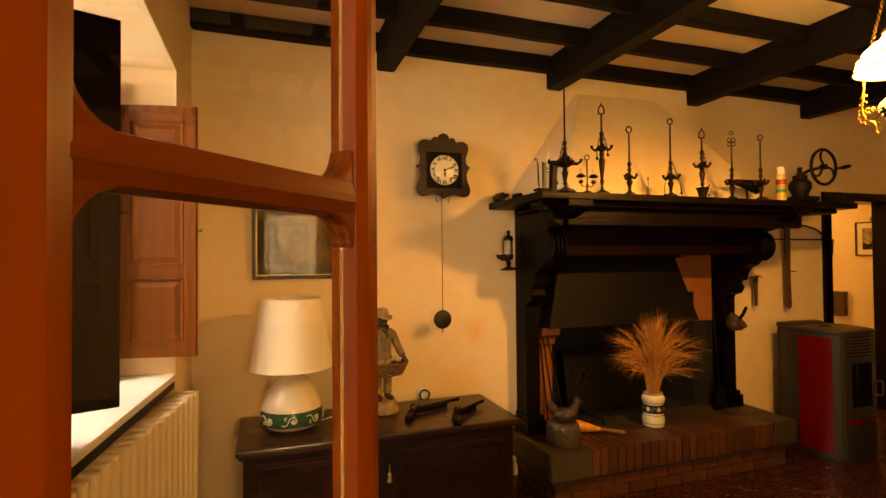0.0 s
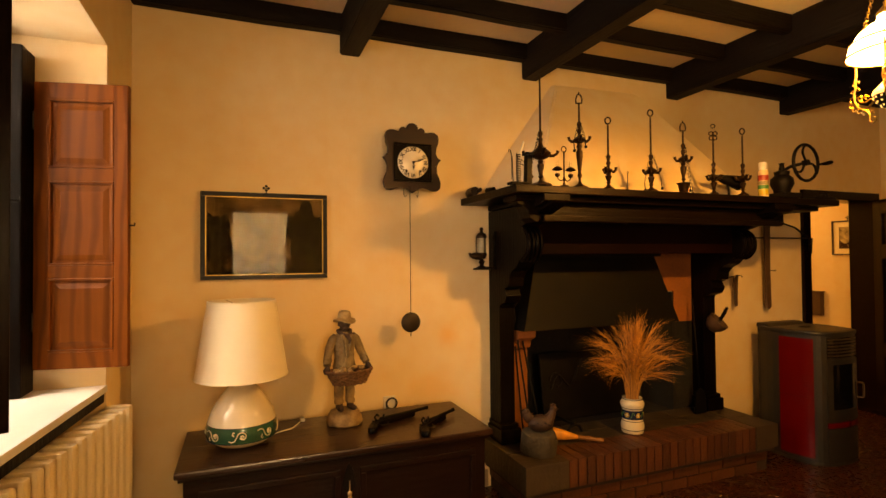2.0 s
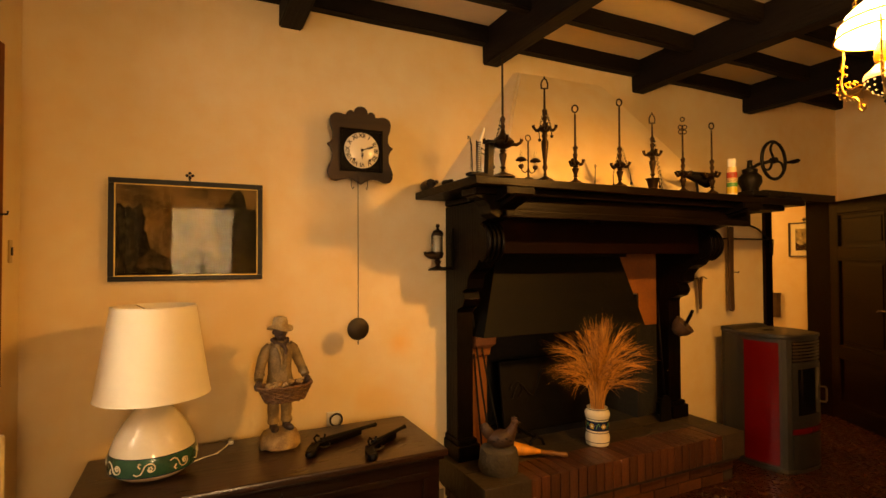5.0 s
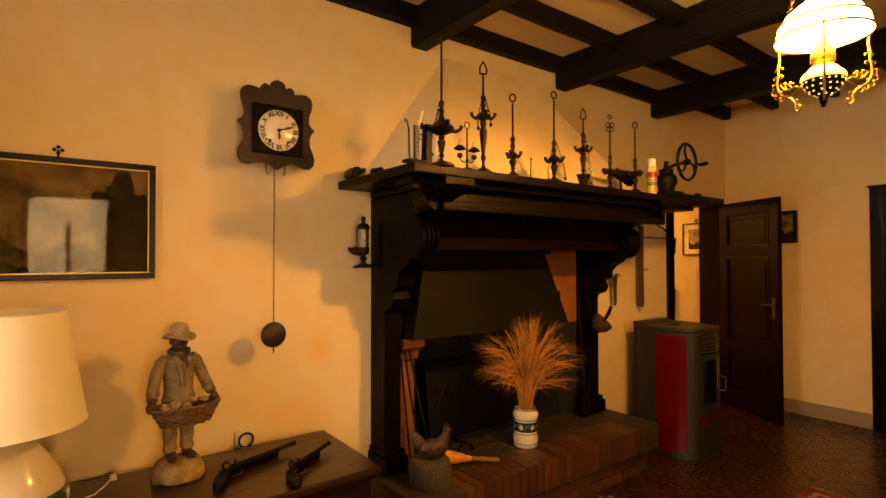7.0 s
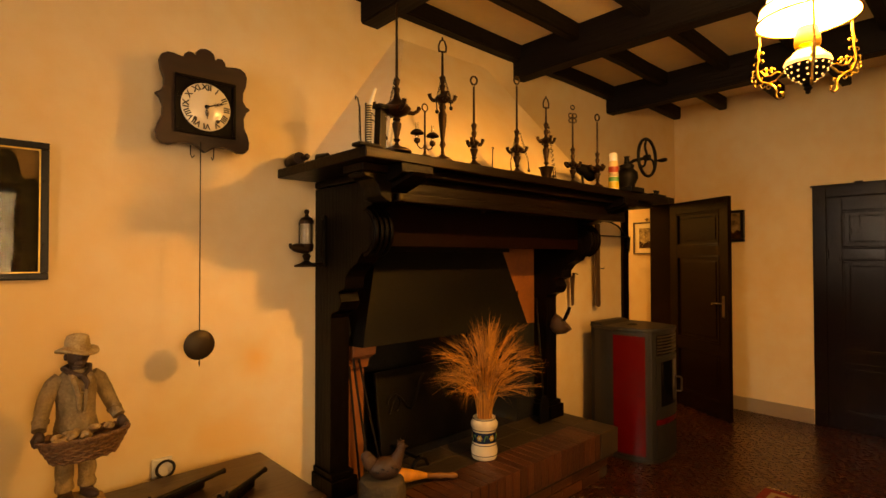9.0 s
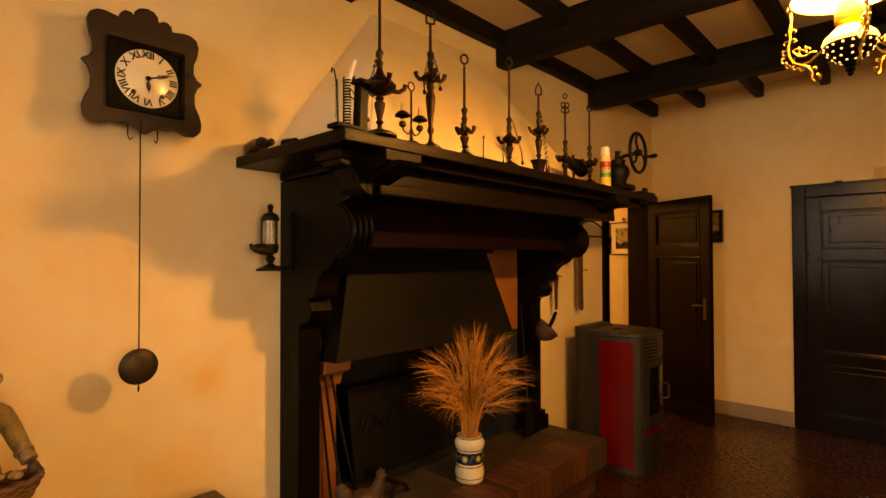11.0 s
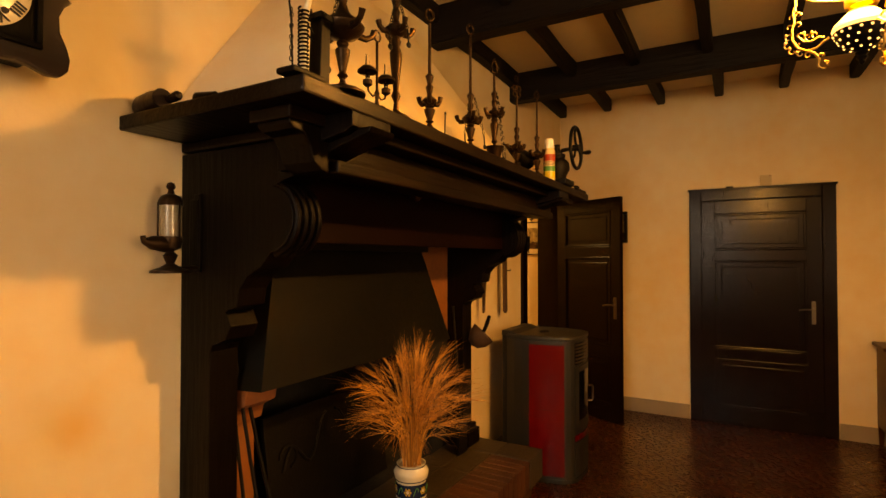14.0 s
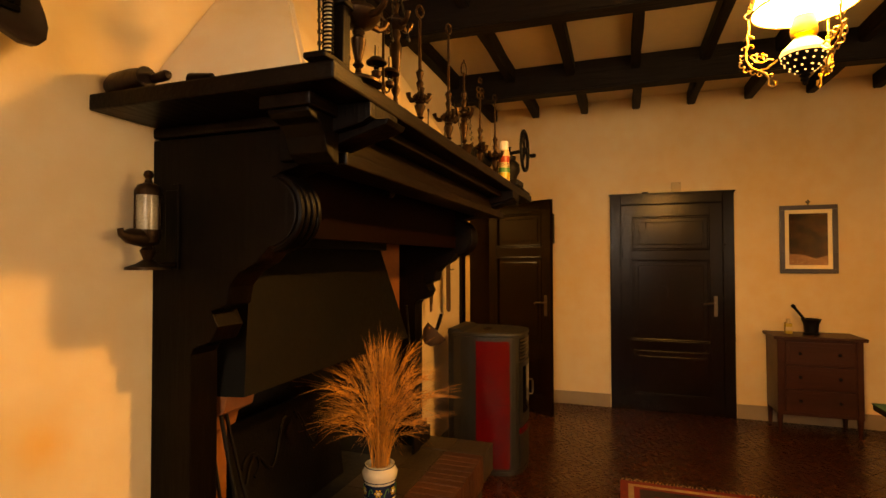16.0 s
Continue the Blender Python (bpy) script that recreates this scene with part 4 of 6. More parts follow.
    tube(bm, [(0.004, -0.060, 0.522), (0.014, -0.070, 0.498), (0.010, -0.072, 0.480)], [0.010, 0.009, 0.004], 6)
    paint(2)
    # hat with an uneven wide brim
    start = len(bm.verts)
    lathe(bm, [(0.034, 0.0), (0.056, -0.006), (0.068, -0.004), (0.067, 0.002), (0.046, 0.009), (0.040, 0.015), (0.038, 0.034), (0.033, 0.050), (0.014, 0.057), (0, 0.058)], at=(0, -0.004, 0.612), seg=24)
    bm.verts.ensure_lookup_table()
    for v in bm.verts[start:]:
        r = math.hypot(v.co.x, v.co.y)
        if r > 0.046:
            v.co.z += 0.010 * math.sin(2 * math.atan2(v.co.y, v.co.x) + 0.6) - 0.004
    paint(5)
    # woven basket
    m = pose(0, -0.095, 0.252) @ Matrix.Diagonal((1, 0.55, 1, 1))
    lathe(bm, [(0.090, 0), (0.108, 0.018), (0.124, 0.048), (0.132, 0.075), (0.126, 0.078), (0.114, 0.06), (0, 0.055)], m=m, seg=30)
    for k in range(7):
        zz, rr = 0.258 + k * 0.0105, 0.100 + k * 0.0058
        tube(bm, [(rr * math.cos(a), -0.095 + 0.56 * rr * math.sin(a), zz + 0.0035 * math.sin(14 * a + k * math.pi)) for a in (2 * math.pi * j / 56 for j in range(56))], 0.0048, 5, True)
    tube(bm, [(0.137 * math.cos(a), -0.095 + 0.077 * math.sin(a), 0.330 + 0.003 * math.sin(22 * a)) for a in (2 * math.pi * j / 60 for j in range(60))], 0.0075, 6, True)
    paint(1)
    rnd = random.Random(4)
    for k in range(22):
        blob(bm, (rnd.uniform(-0.095, 0.095), -0.095 + rnd.uniform(-0.035, 0.035), 0.326 + rnd.uniform(0, 0.014)), (rnd.uniform(0.010, 0.026), 0.012, 0.011), pose(0, 0, 0, 0, 0, rnd.uniform(0, 180)), seg=8)
    paint(0)
    ob = part("statuette", bm, mats)
    ob.location = (0.885, 3.575, ZT)
    ob.rotation_euler = (0, 0, radians(8))
    ob.scale = (0.95, 0.95, 0.97)
    tagged(ob, "painted clay statuette of a hatted figure carrying a basket", "statuette")


statuette()


def pistol(at, rz, length):
    p = thing("antique_pistol", "antique flintlock pistol of dark wood and iron lying on the chest", "pistol", at, rz, group="pistols on the chest")
    L = length
    # grip curving towards the front of the chest, butt cap, slim fore-end
    bm = slab(bm_new(), [(-0.040, -0.088), (-0.062, -0.078), (-0.058, -0.060), (-0.026, -0.022), (0.012, 0.010), (0.06, 0.019), (0.13, 0.018), (L * 0.74, 0.014), (L * 0.78, 0.004), (L * 0.74, -0.005), (0.15, -0.010), (0.085, -0.014), (0.045, -0.022), (0.012, -0.050), (-0.016, -0.088)], 2, 0.002, 0.032, 0.008)
    part("stock", bm, DARKW, p, "dark wooden stock with a curved grip")
    part("butt_cap", blob(bm_new(), (-0.040, -0.084, 0.019), (0.026, 0.015, 0.018), pose(0, 0, 0, 0, 0, 20), seg=12), IRON, p, "dark metal butt cap")
    part("barrel", tube(bm_new(), [(0.075, 0.008, 0.033), (0.10, 0.008, 0.033), (L * 0.9, 0.006, 0.033), (L * 0.97, 0.006, 0.033), (L, 0.006, 0.033)], [0.014, 0.013, 0.0095, 0.010, 0.012], 10), IRON, p, "dark iron barrel")
    bm = box(bm_new(), (0.02, -0.004, 0.030), (0.11, 0.014, 0.036), 0.002)
    tube(bm, [(0.040, 0.0, 0.036), (0.030, 0.004, 0.056), (0.046, 0.004, 0.068), (0.058, 0.004, 0.058)], 0.0055, 6)
    tube(bm, [(0.085, 0.002, 0.036), (0.094, 0.002, 0.062)], 0.0055, 6)
    part("flintlock", bm, IRON, p)
    part("trigger_guard", tube(bm_new(), [(0.045, -0.022, 0.016), (0.062, -0.044, 0.016), (0.092, -0.044, 0.016), (0.112, -0.012, 0.016)], 0.003, 6), DSTEEL, p)


pistol((1.00, 3.42, ZT), 21, 0.42)
pistol((1.23, 3.255, ZT), 36, 0.36)
pl = thing("wall_socket", "white wall socket with a black plug ring", "socket", (1.22, YN, 0.655))
part("plate", box(bm_new(), (-0.04, -0.010, -0.04), (0.04, 0, 0.04), 0.004), WHITEP, pl)
part("plug_ring", ring(bm_new(), (0.01, -0.025, -0.005), 0.034, 0.006), INK, pl)


def framed(name, label, m, w, h, fw, fmat, art, mount=0.0, gilt=False, finial=True, cat="picture", glass=True, depth=0.022):
    """A framed picture facing -y at m, its lower left corner at the origin."""
    t = tagged(thing(name, label, cat))
    t.matrix_world = m
    bm = bm_new()
    for lo, hi in (((0, 0), (w, fw)), ((0, h - fw), (w, h)), ((0, fw), (fw, h - fw)), ((w - fw, fw), (w, h - fw))):
        box(bm, (lo[0], -depth, lo[1]), (hi[0], 0, hi[1]), min(0.004, fw * 0.25))
    fr = part("frame", bm, fmat, t)
    if gilt:
        bm = bm_new()
        g = 0.0035
        for lo, hi in (((fw, fw), (w - fw, fw + g)), ((fw, h - fw - g), (w - fw, h - fw)), ((fw, fw + g), (fw + g, h - fw - g)), ((w - fw - g, fw + g), (w - fw, h - fw - g))):
            box(bm, (lo[0], -depth + 0.006, lo[1]), (hi[0], -0.004, hi[1]))
        part("gilt_slip", bm, GILT, fr, "thin gilt slip")
    if mount:
        part("mount", box(bm_new(), (fw, -0.006, fw), (w - fw, -0.002, h - fw)), CREAMP, t, "cream mount")
    a = fw + mount
    art(t, a, w - a, a, h - a, -0.007)
    if glass:
        p = part("pane", box(bm_new(), (fw + 0.001, -0.0165, fw + 0.001), (w - fw - 0.001, -0.0145, h - fw - 0.001)), PICGLASS, t)
        p.visible_shadow = False
    if finial:
        bm = tube(bm_new(), [(w / 2, -0.01, h - 0.002), (w / 2, -0.01, h + 0.03)], 0.004, 6)
        for dx, dz in ((0, 0.042), (-0.013, 0.03), (0.013, 0.03), (0, 0.018)):
            blob(bm, (w / 2 + dx, -0.01, h + dz), (0.008, 0.006, 0.008), seg=8)
        part("hanger", bm, IRON, t, "small trefoil hanger")
    return t


def art_mat(name, sky_c, mid, dark, scale, off):
    """A hazy painted landscape: soft noise shapes in three tones, darker low down and to one side."""
    m = bpy.data.materials.new(name)
    m.use_nodes = True
    nt = m.node_tree
    n, l = nt.nodes, nt.links
    b = n["Principled BSDF"]
    b.inputs["Roughness"].default_value = 0.8
    b.inputs["Specular IOR Level"].default_value = 0.06
    tc = n.new("ShaderNodeTexCoord")
    mp = n.new("ShaderNodeMapping")
    mp.inputs["Location"].default_value = off
    l.new(tc.outputs["Object"], mp.inputs[0])
    a = n.new("ShaderNodeTexNoise")
    a.inputs["Scale"].default_value = scale
    a.inputs["Detail"].default_value = 8
    a.inputs["Roughness"].default_value = 0.65
    l.new(mp.outputs[0], a.inputs["Vector"])
    r = n.new("ShaderNodeValToRGB")
    e = r.color_ramp.elements
    e[0].position, e[0].color = 0.38, (*dark, 1)
    e[1].position, e[1].color = 0.68, (*sky_c, 1)
    k = e.new(0.52)
    k.color = (*mid, 1)
    l.new(a.outputs[0], r.inputs[0])
    l.new(r.outputs[0], b.inputs["Base Color"])
    return m


ART1 = art_mat("landscape_print", (0.09, 0.055, 0.024), (0.035, 0.022, 0.010), (0.010, 0.007, 0.004), 9.0, (3, 1, 2))
ART1S = art_mat("landscape_sky", (0.17, 0.105, 0.042), (0.10, 0.06, 0.024), (0.04, 0.025, 0.010), 6.0, (8, 1, 2))
FOL = art_mat("painted_foliage", (0.03, 0.024, 0.010), (0.010, 0.007, 0.003), (0.002, 0.0016, 0.001), 30.0, (1, 4, 2))


def landscape(t, x0, x1, z0, z1, y):
    w, h = x1 - x0, z1 - z0
    part("print", box(bm_new(), (x0, y, z0), (x1, y + 0.004, z1)), ART1S, t, "faded sepia landscape print")
    def hill(pts, material, k):
        part("painted_shape", slab(bm_new(), [(x0 + u * w, z0 + v * h) for u, v in pts], 1, y - 0.0006 * k, y), material, t)
    rnd = random.Random(9)
    hill([(0, 0), (1, 0), (1, 0.22)] + [(1 - k / 20, 0.24 + 0.06 * math.sin(k * 0.9) + rnd.uniform(-0.02, 0.02)) for k in range(1, 20)] + [(0, 0.35)], ART1, 1)
    # tree masses
    for cx, cz, rw, rh in ((0.84, 0.50, 0.16, 0.44), (0.10, 0.42, 0.12, 0.36), (0.95, 0.3, 0.10, 0.3)):
        pts = []
        for k in range(40):
            a = 2 * math.pi * k / 40
            q = 1 + 0.16 * math.sin(5 * a + cx * 30) + rnd.uniform(-0.09, 0.09)
            pts.append((min(1, max(0, cx + rw * q * math.cos(a))), min(1, max(0, cz + rh * q * math.sin(a)))))
        hill(pts, FOL, 2 + cx)
    hill([(0, 0), (1, 0), (1, 0.10)] + [(1 - k / 16, 0.09 + rnd.uniform(-0.03, 0.05)) for k in range(1, 16)] + [(0, 0.12)], FOL, 4)


framed("framed_landscape", "wide landscape print under glass in a black frame with gilt slip", pose(0.114, YN - 0.004, 1.465), 0.712, 0.51, 0.026, BLACKF, landscape, gilt=True, depth=0.026)


# ---- wall clock ----
def clock():
    c = thing("wall_clock", "old carved walnut wall clock with enamel dial and long pendulum", "clock", (1.346, 3.69, 2.188))
    half = [(0.0, 0.255), (0.022, 0.25), (0.036, 0.236), (0.04, 0.215), (0.05, 0.226), (0.068, 0.228), (0.083, 0.214), (0.085, 0.198), (0.10, 0.20), (0.125, 0.205), (0.15, 0.204), (0.172, 0.19), (0.18, 0.165),
            (0.176, 0.13), (0.163, 0.095), (0.162, 0.06), (0.175, 0.04), (0.196, 0.028), (0.178, 0.01), (0.166, -0.02), (0.168, -0.06), (0.184, -0.095), (0.192, -0.125), (0.188, -0.155),
            (0.17, -0.175), (0.14, -0.178), (0.105, -0.166), (0.075, -0.16), (0.045, -0.165), (0.02, -0.18), (0.0, -0.195)]
    out = half + [(-x, z) for x, z in half[-2:0:-1]]
    WAL = wood("walnut", (0.036, 0.013, 0.005), 0.42, axis=0, grain=9, contrast=0.6)
    part("case_front", slab(bm_new(), out, 1, 0.0, 0.028, 0.007), WAL, c, "scalloped walnut front")
    part("case", box(bm_new(), (-0.13, 0.028, -0.14), (0.13, 0.138, 0.15), 0.004), DARKW, c)
    bm = bm_new()
    for lo, hi in (((-0.125, -0.012, 0.108), (0.125, 0.0, 0.122)), ((-0.125, -0.012, -0.122), (0.125, 0, -0.108)), ((-0.125, -0.012, -0.108), (-0.111, 0, 0.108)), ((0.111, -0.012, -0.108), (0.125, 0, 0.108))):
        box(bm, lo, hi, 0.003)
    part("dial_frame", bm, DARKW, c)
    part("dial_ground", box(bm_new(), (-0.111, -0.004, -0.108), (0.111, 0.0, 0.108)), DARKW, c, "black ground behind the dial")
    part("dial", lathe(bm_new(), [(0.101, 0), (0.101, 0.004), (0.098, 0.006), (0, 0.008)], m=pose(0, -0.004, 0, 90, 0, 0), seg=48), DIAL, c, "cream enamel dial")
    num = ["XII", "I", "II", "III", "IIII", "V", "VI", "VII", "VIII", "IX", "X", "XI"]
    d = c.children[-1]
    for i, s in enumerate(num):
        cu = bpy.data.curves.new("numeral", 'FONT')
        cu.body, cu.size, cu.align_x, cu.align_y, cu.extrude = s, 0.034, 'CENTER', 'CENTER', 0.0004
        cu.offset = 0.0009
        tmp = bpy.data.objects.new("numeral", cu)
        me = bpy.data.meshes.new_from_object(tmp)
        bpy.data.objects.remove(tmp)
        me.materials.clear()
        me.materials.append(INK)
        ob = new("numeral", me)
        a = radians(30 * i)
        ob.parent = c
        ob.matrix_local = Matrix.Translation((0.082 * math.sin(a), -0.0128, 0.082 * math.cos(a))) @ pose(0, 0, 0, 90, 0, 0) @ pose(0, 0, 0, 0, 0, -30 * i)
    def hand_at(nm, deg, length):
        bm = tube(bm_new(), [(0, 0, 0), (0, 0, length)], [0.003, 0.0016], 6)
        for k, q in enumerate((0.45, 0.6, 0.72)):
            ring(bm, (0, 0, length * q), 0.007 - 0.0012 * k, 0.0013, seg=10)
        lathe(bm, [(0.009, -0.002), (0.009, 0.002)], m=pose(0, 0, 0, 90, 0, 0), seg=12)
        bmesh.ops.transform(bm, matrix=pose(0, -0.016, 0, 0, deg, 0), verts=bm.verts)
        part(nm, bm, INK, c, "pierced black pointer")
    hand_at("minute_pointer", 70, 0.088)
    hand_at("hour_pointer", 178, 0.05)
    for s in (-1, 1):
        part("winding_hole", lathe(bm_new(), [(0.008, -0.001), (0.008, 0.0015)], m=pose(0.046 * s, -0.0125, -0.055, 90, 0, 0), seg=12), INK, c)
        part("hook", tube(bm_new(), [(0.048 * s, 0.04, -0.13), (0.048 * s, 0.04, -0.20), (0.042 * s, 0.035, -0.215), (0.034 * s, 0.03, -0.205)], 0.0022, 6), IRON, c)
    part("pendulum_rod", box(bm_new(), (-0.022, -0.002, -0.96), (-0.018, 0.001, -0.15)), IRON, c, "thin dark pendulum rod")
    part("pendulum_bob", lathe(bm_new(), [(0, -0.012), (0.03, -0.010), (0.06, -0.004), (0.063, 0.0), (0.06, 0.004), (0.03, 0.010), (0, 0.012)], m=pose(-0.02, 0, -1.01, 90, 0, 0), seg=36), mat("bob_metal", (0.05, 0.035, 0.02), 0.45, 0.6, 0.3, 10), c, "dark round pendulum bob")
    part("rating_nut", lathe(bm_new(), [(0.002, 0), (0.004, -0.012), (0.002, -0.026), (0, -0.027)], at=(-0.02, 0, -1.073), seg=8), IRON, c)
    

clock()


# ---- on the mantel shelf ----
ZS = 1.985


def chain(bm, a, b, n=9, sag=0.0, r=0.0045):
    a, b = Vector(a), Vector(b)
    for i in range(n):
        p = a.lerp(b, (i + 0.5) / n) - Vector((0, 0, sag * math.sin(math.pi * (i + 0.5) / n)))
        m = Matrix.Translation(p) @ pose(0, 0, 0, 0, 0, 90 * (i % 2) + 20)
        tube(bm, [m @ Vector((r * math.cos(q), 0, 1.45 * r * math.sin(q))) for q in (2 * math.pi * k / 8 for k in range(8))], 0.0014, 4, True)


def oil_lamp(x, y, h, bowl, br, foot, spouts, label, top=1, tools=(), rot=0, footz=0.0):
    """An old tall oil lamp: foot, baluster stem, bowl with spouts, rod and top ring."""
    l = thing("oil_lamp", label, "oil lamp", (x, y, ZS), rot, group="oil lamps on the mantel")
    if footz == 0:
        part("foot", lathe(bm_new(), [(foot, 0), (foot, 0.006), (foot * 0.8, 0.014), (foot * 0.4, 0.022), (0.010, 0.03)], seg=20), BRONZE, l)
    s = bowl - br * 0.55
    b0 = max(0.028, footz)
    hh = s - b0
    part("stem", lathe(bm_new(), [(0.010, b0), (0.007, b0 + hh * 0.12), (0.015, b0 + hh * 0.2), (0.009, b0 + hh * 0.28), (0.012, b0 + hh * 0.4), (0.019, b0 + hh * 0.68), (0.020, b0 + hh * 0.78), (0.012, b0 + hh * 0.86), (0.017, b0 + hh * 0.93), (0.012, s)], seg=16), BRONZE, l)
    bm = lathe(bm_new(), [(0.012, s), (br * 0.75, bowl - br * 0.32), (br, bowl), (br * 1.02, bowl + br * 0.1), (br * 0.8, bowl + br * 0.35), (br * 0.42, bowl + br * 0.6), (br * 0.25, bowl + br * 0.9), (0.010, bowl + br * 1.2)], seg=24)
    bw = part("reservoir", bm, BRONZE, l, "round bronze oil reservoir")
    for k in range(spouts):
        a = 2 * math.pi * k / spouts
        c, sn = math.cos(a), math.sin(a)
        bm = tube(bm_new(), [(q * c, q * sn, bowl + z) for q, z in ((br * 0.8, -0.006), (br * 1.25, -0.008), (br * 1.6, 0.004), (br * 1.72, 0.020))], [0.010, 0.009, 0.008, 0.010], 8)
        part("spout", bm, BRONZE, bw, "curved wick spout")
    t0 = bowl + br * 1.15
    part("finial_stem", lathe(bm_new(), [(0.010, t0), (0.014, t0 + 0.02), (0.008, t0 + 0.03), (0.013, t0 + 0.05), (0.015, t0 + 0.058), (0.006, t0 + 0.07), (0.006, t0 + 0.075), (0.005, h - 0.06), (0.0, h - 0.055)], seg=12), BRONZE, l, "thin rod over the reservoir")
    if top == 1:
        part("carrying_ring", ring(bm_new(), (0, 0, h - 0.030), 0.020, 0.0046, sx=0.8), BRONZE, l)
    elif top == 2:
        bm = tube(bm_new(), [(-0.016, 0, h - 0.062), (-0.018, 0, h - 0.035), (-0.010, 0, h - 0.012), (0, 0, h - 0.006), (0.010, 0, h - 0.012), (0.018, 0, h - 0.035), (0.016, 0, h - 0.062)], 0.0042, 6)
        tube(bm, [(-0.017, 0, h - 0.06), (0.017, 0, h - 0.06)], 0.0042, 6)
        blob(bm, (0, 0, h), (0.005, 0.005, 0.008), seg=8)
        part("carrying_ring", bm, BRONZE, l)
    elif top == 3:
        bm = bm_new()
        for dx, dz in ((-0.014, -0.07), (0.014, -0.07), (-0.012, -0.10), (0.012, -0.10), (0, -0.02)):
            ring(bm, (dx, 0, h + dz), 0.013, 0.0038, seg=12)
        part("carrying_ring", bm, BRONZE, l)
    for dx, z1 in tools:
        bm = bm_new()
        chain(bm, (dx * 0.2, -0.012, t0 + 0.05), (dx, -0.022, z1 + 0.05), 10)
        tube(bm, [(dx, -0.022, z1 + 0.05), (dx + 0.004, -0.022, z1)], 0.003, 5)
        blob(bm, (dx + 0.004, -0.022, z1), (0.009, 0.004, 0.010), seg=8)
        part("wick_tool", bm, IRON, l, "wick tool hanging on a chain", kind="stuff")
    return l


oil_lamp(1.915, 3.095, 0.685, 0.178, 0.058, 0.062, 4, "tall bronze oil lamp with wide reservoir and chains", 0, ((-0.065, 0.03), (-0.058, 0.05)), -20)
oil_lamp(2.195, 3.115, 0.565, 0.285, 0.036, 0.045, 4, "tall bronze oil lamp with high reservoir and pierced top", 2, ((-0.035, 0.22), (0.03, 0.24)), -28)
oil_lamp(2.403, 3.115, 0.45, 0.115, 0.026, 0.035, 3, "slender bronze oil lamp with small reservoir and oval ring", 1, (), -30)
oil_lamp(2.737, 3.12, 0.53, 0.130, 0.035, 0.042, 3, "bronze oil lamp with chained tools and large oval ring", 1, ((-0.05, 0.01), (0.055, 0.02)), -22)
oil_lamp(3.025, 3.14, 0.475, 0.225, 0.032, 0.035, 4, "bronze oil lamp rising from a small mortar", 2, ((0.03, 0.02), (0.045, 0.0)), -25, footz=0.07)
oil_lamp(3.28, 3.13, 0.485, 0.118, 0.030, 0.035, 3, "bronze oil lamp with a pierced key-shaped top", 3, (), -26)
oil_lamp(3.526, 3.11, 0.475, 0.122, 0.030, 0.036, 4, "bronze oil lamp with plain round top ring", 1, (), -24)

mo = thing("small_mortar", "small dark bronze mortar used as a lamp foot", "mortar", (3.025, 3.14, ZS))
part("cup", lathe(bm_new(), [(0.03, 0), (0.032, 0.008), (0.026, 0.014), (0.036, 0.06), (0.045, 0.072), (0.041, 0.073), (0.033, 0.06), (0.02, 0.045), (0, 0.044)], seg=22), BRONZE, mo)

dl = thing("double_oil_lamp", "small brass stand with two little hooded oil lamps", "oil lamp", (2.075, 3.10, ZS))
part("stand_rod", lathe(bm_new(), [(0.030, 0), (0.026, 0.008), (0.008, 0.014), (0.005, 0.03), (0.008, 0.05), (0.004, 0.06), (0.004, 0.20), (0.0, 0.205)], seg=14), BRONZE, dl)
part("carrying_ring", ring(bm_new(), (0, 0, 0.22), 0.016, 0.003), BRONZE, dl)
for s in (-1, 1):
    bm = tube(bm_new(), [(0, 0, 0.05), (0.02 * s, 0, 0.035), (0.04 * s, 0, 0.045), (0.045 * s, 0, 0.06)], 0.003, 6)
    lathe(bm, [(0.004, 0.055), (0.014, 0.062), (0.014, 0.075), (0.006, 0.08)], at=(0.045 * s, 0, 0), seg=12)
    part("arm", bm, BRONZE, dl)
    part("hood", lathe(bm_new(), [(0.030, 0.098), (0.029, 0.103), (0.016, 0.115), (0.008, 0.118)], at=(0.045 * s, 0, 0), seg=16, cap=False), BRONZE, dl)
    part("chimney", lathe(bm_new(), [(0.006, 0.08), (0.008, 0.09), (0.0055, 0.15)], at=(0.045 * s, 0, 0), seg=10, cap=False), GLASS, dl, "tiny glass chimney")

sp = thing("wick_pick", "thin iron pick standing on a small foot", "tool", (2.575, 3.15, ZS))
part("foot", lathe(bm_new(), [(0.018, 0), (0.016, 0.006), (0.006, 0.016), (0.003, 0.02)], seg=12), IRON, sp)
part("pick", tube(bm_new(), [(0, 0, 0.018), (0.004, 0, 0.115)], 0.0025, 6), IRON, sp)
part("eye", ring(bm_new(), (0.004, 0, 0.120), 0.006, 0.002, seg=10), IRON, sp)

# spiral candlestick with a leaning candle, and the wooden box iron beside it
sc_ = thing("spiral_candlestick", "iron spiral candlestick with a leaning candle and hook chain", "candlestick", (1.775, 3.10, ZS))
part("spiral", tube(bm_new(), [(0.012 * math.cos(k * 0.55), 0.012 * math.sin(k * 0.55), 0.015 + k * 0.00085) for k in range(190)], 0.0026, 5), IRON, sc_)
part("base", box(bm_new(), (-0.06, -0.03, 0), (0.05, 0.03, 0.015), 0.005), DARKW, sc_)
part("candle", tube(bm_new(), [(0, 0, 0.02), (0.002, 0, 0.14), (0.012, 0, 0.18), (0.034, 0, 0.245)], [0.008, 0.008, 0.008, 0.006], 10), CANDLE, sc_, "leaning white candle")
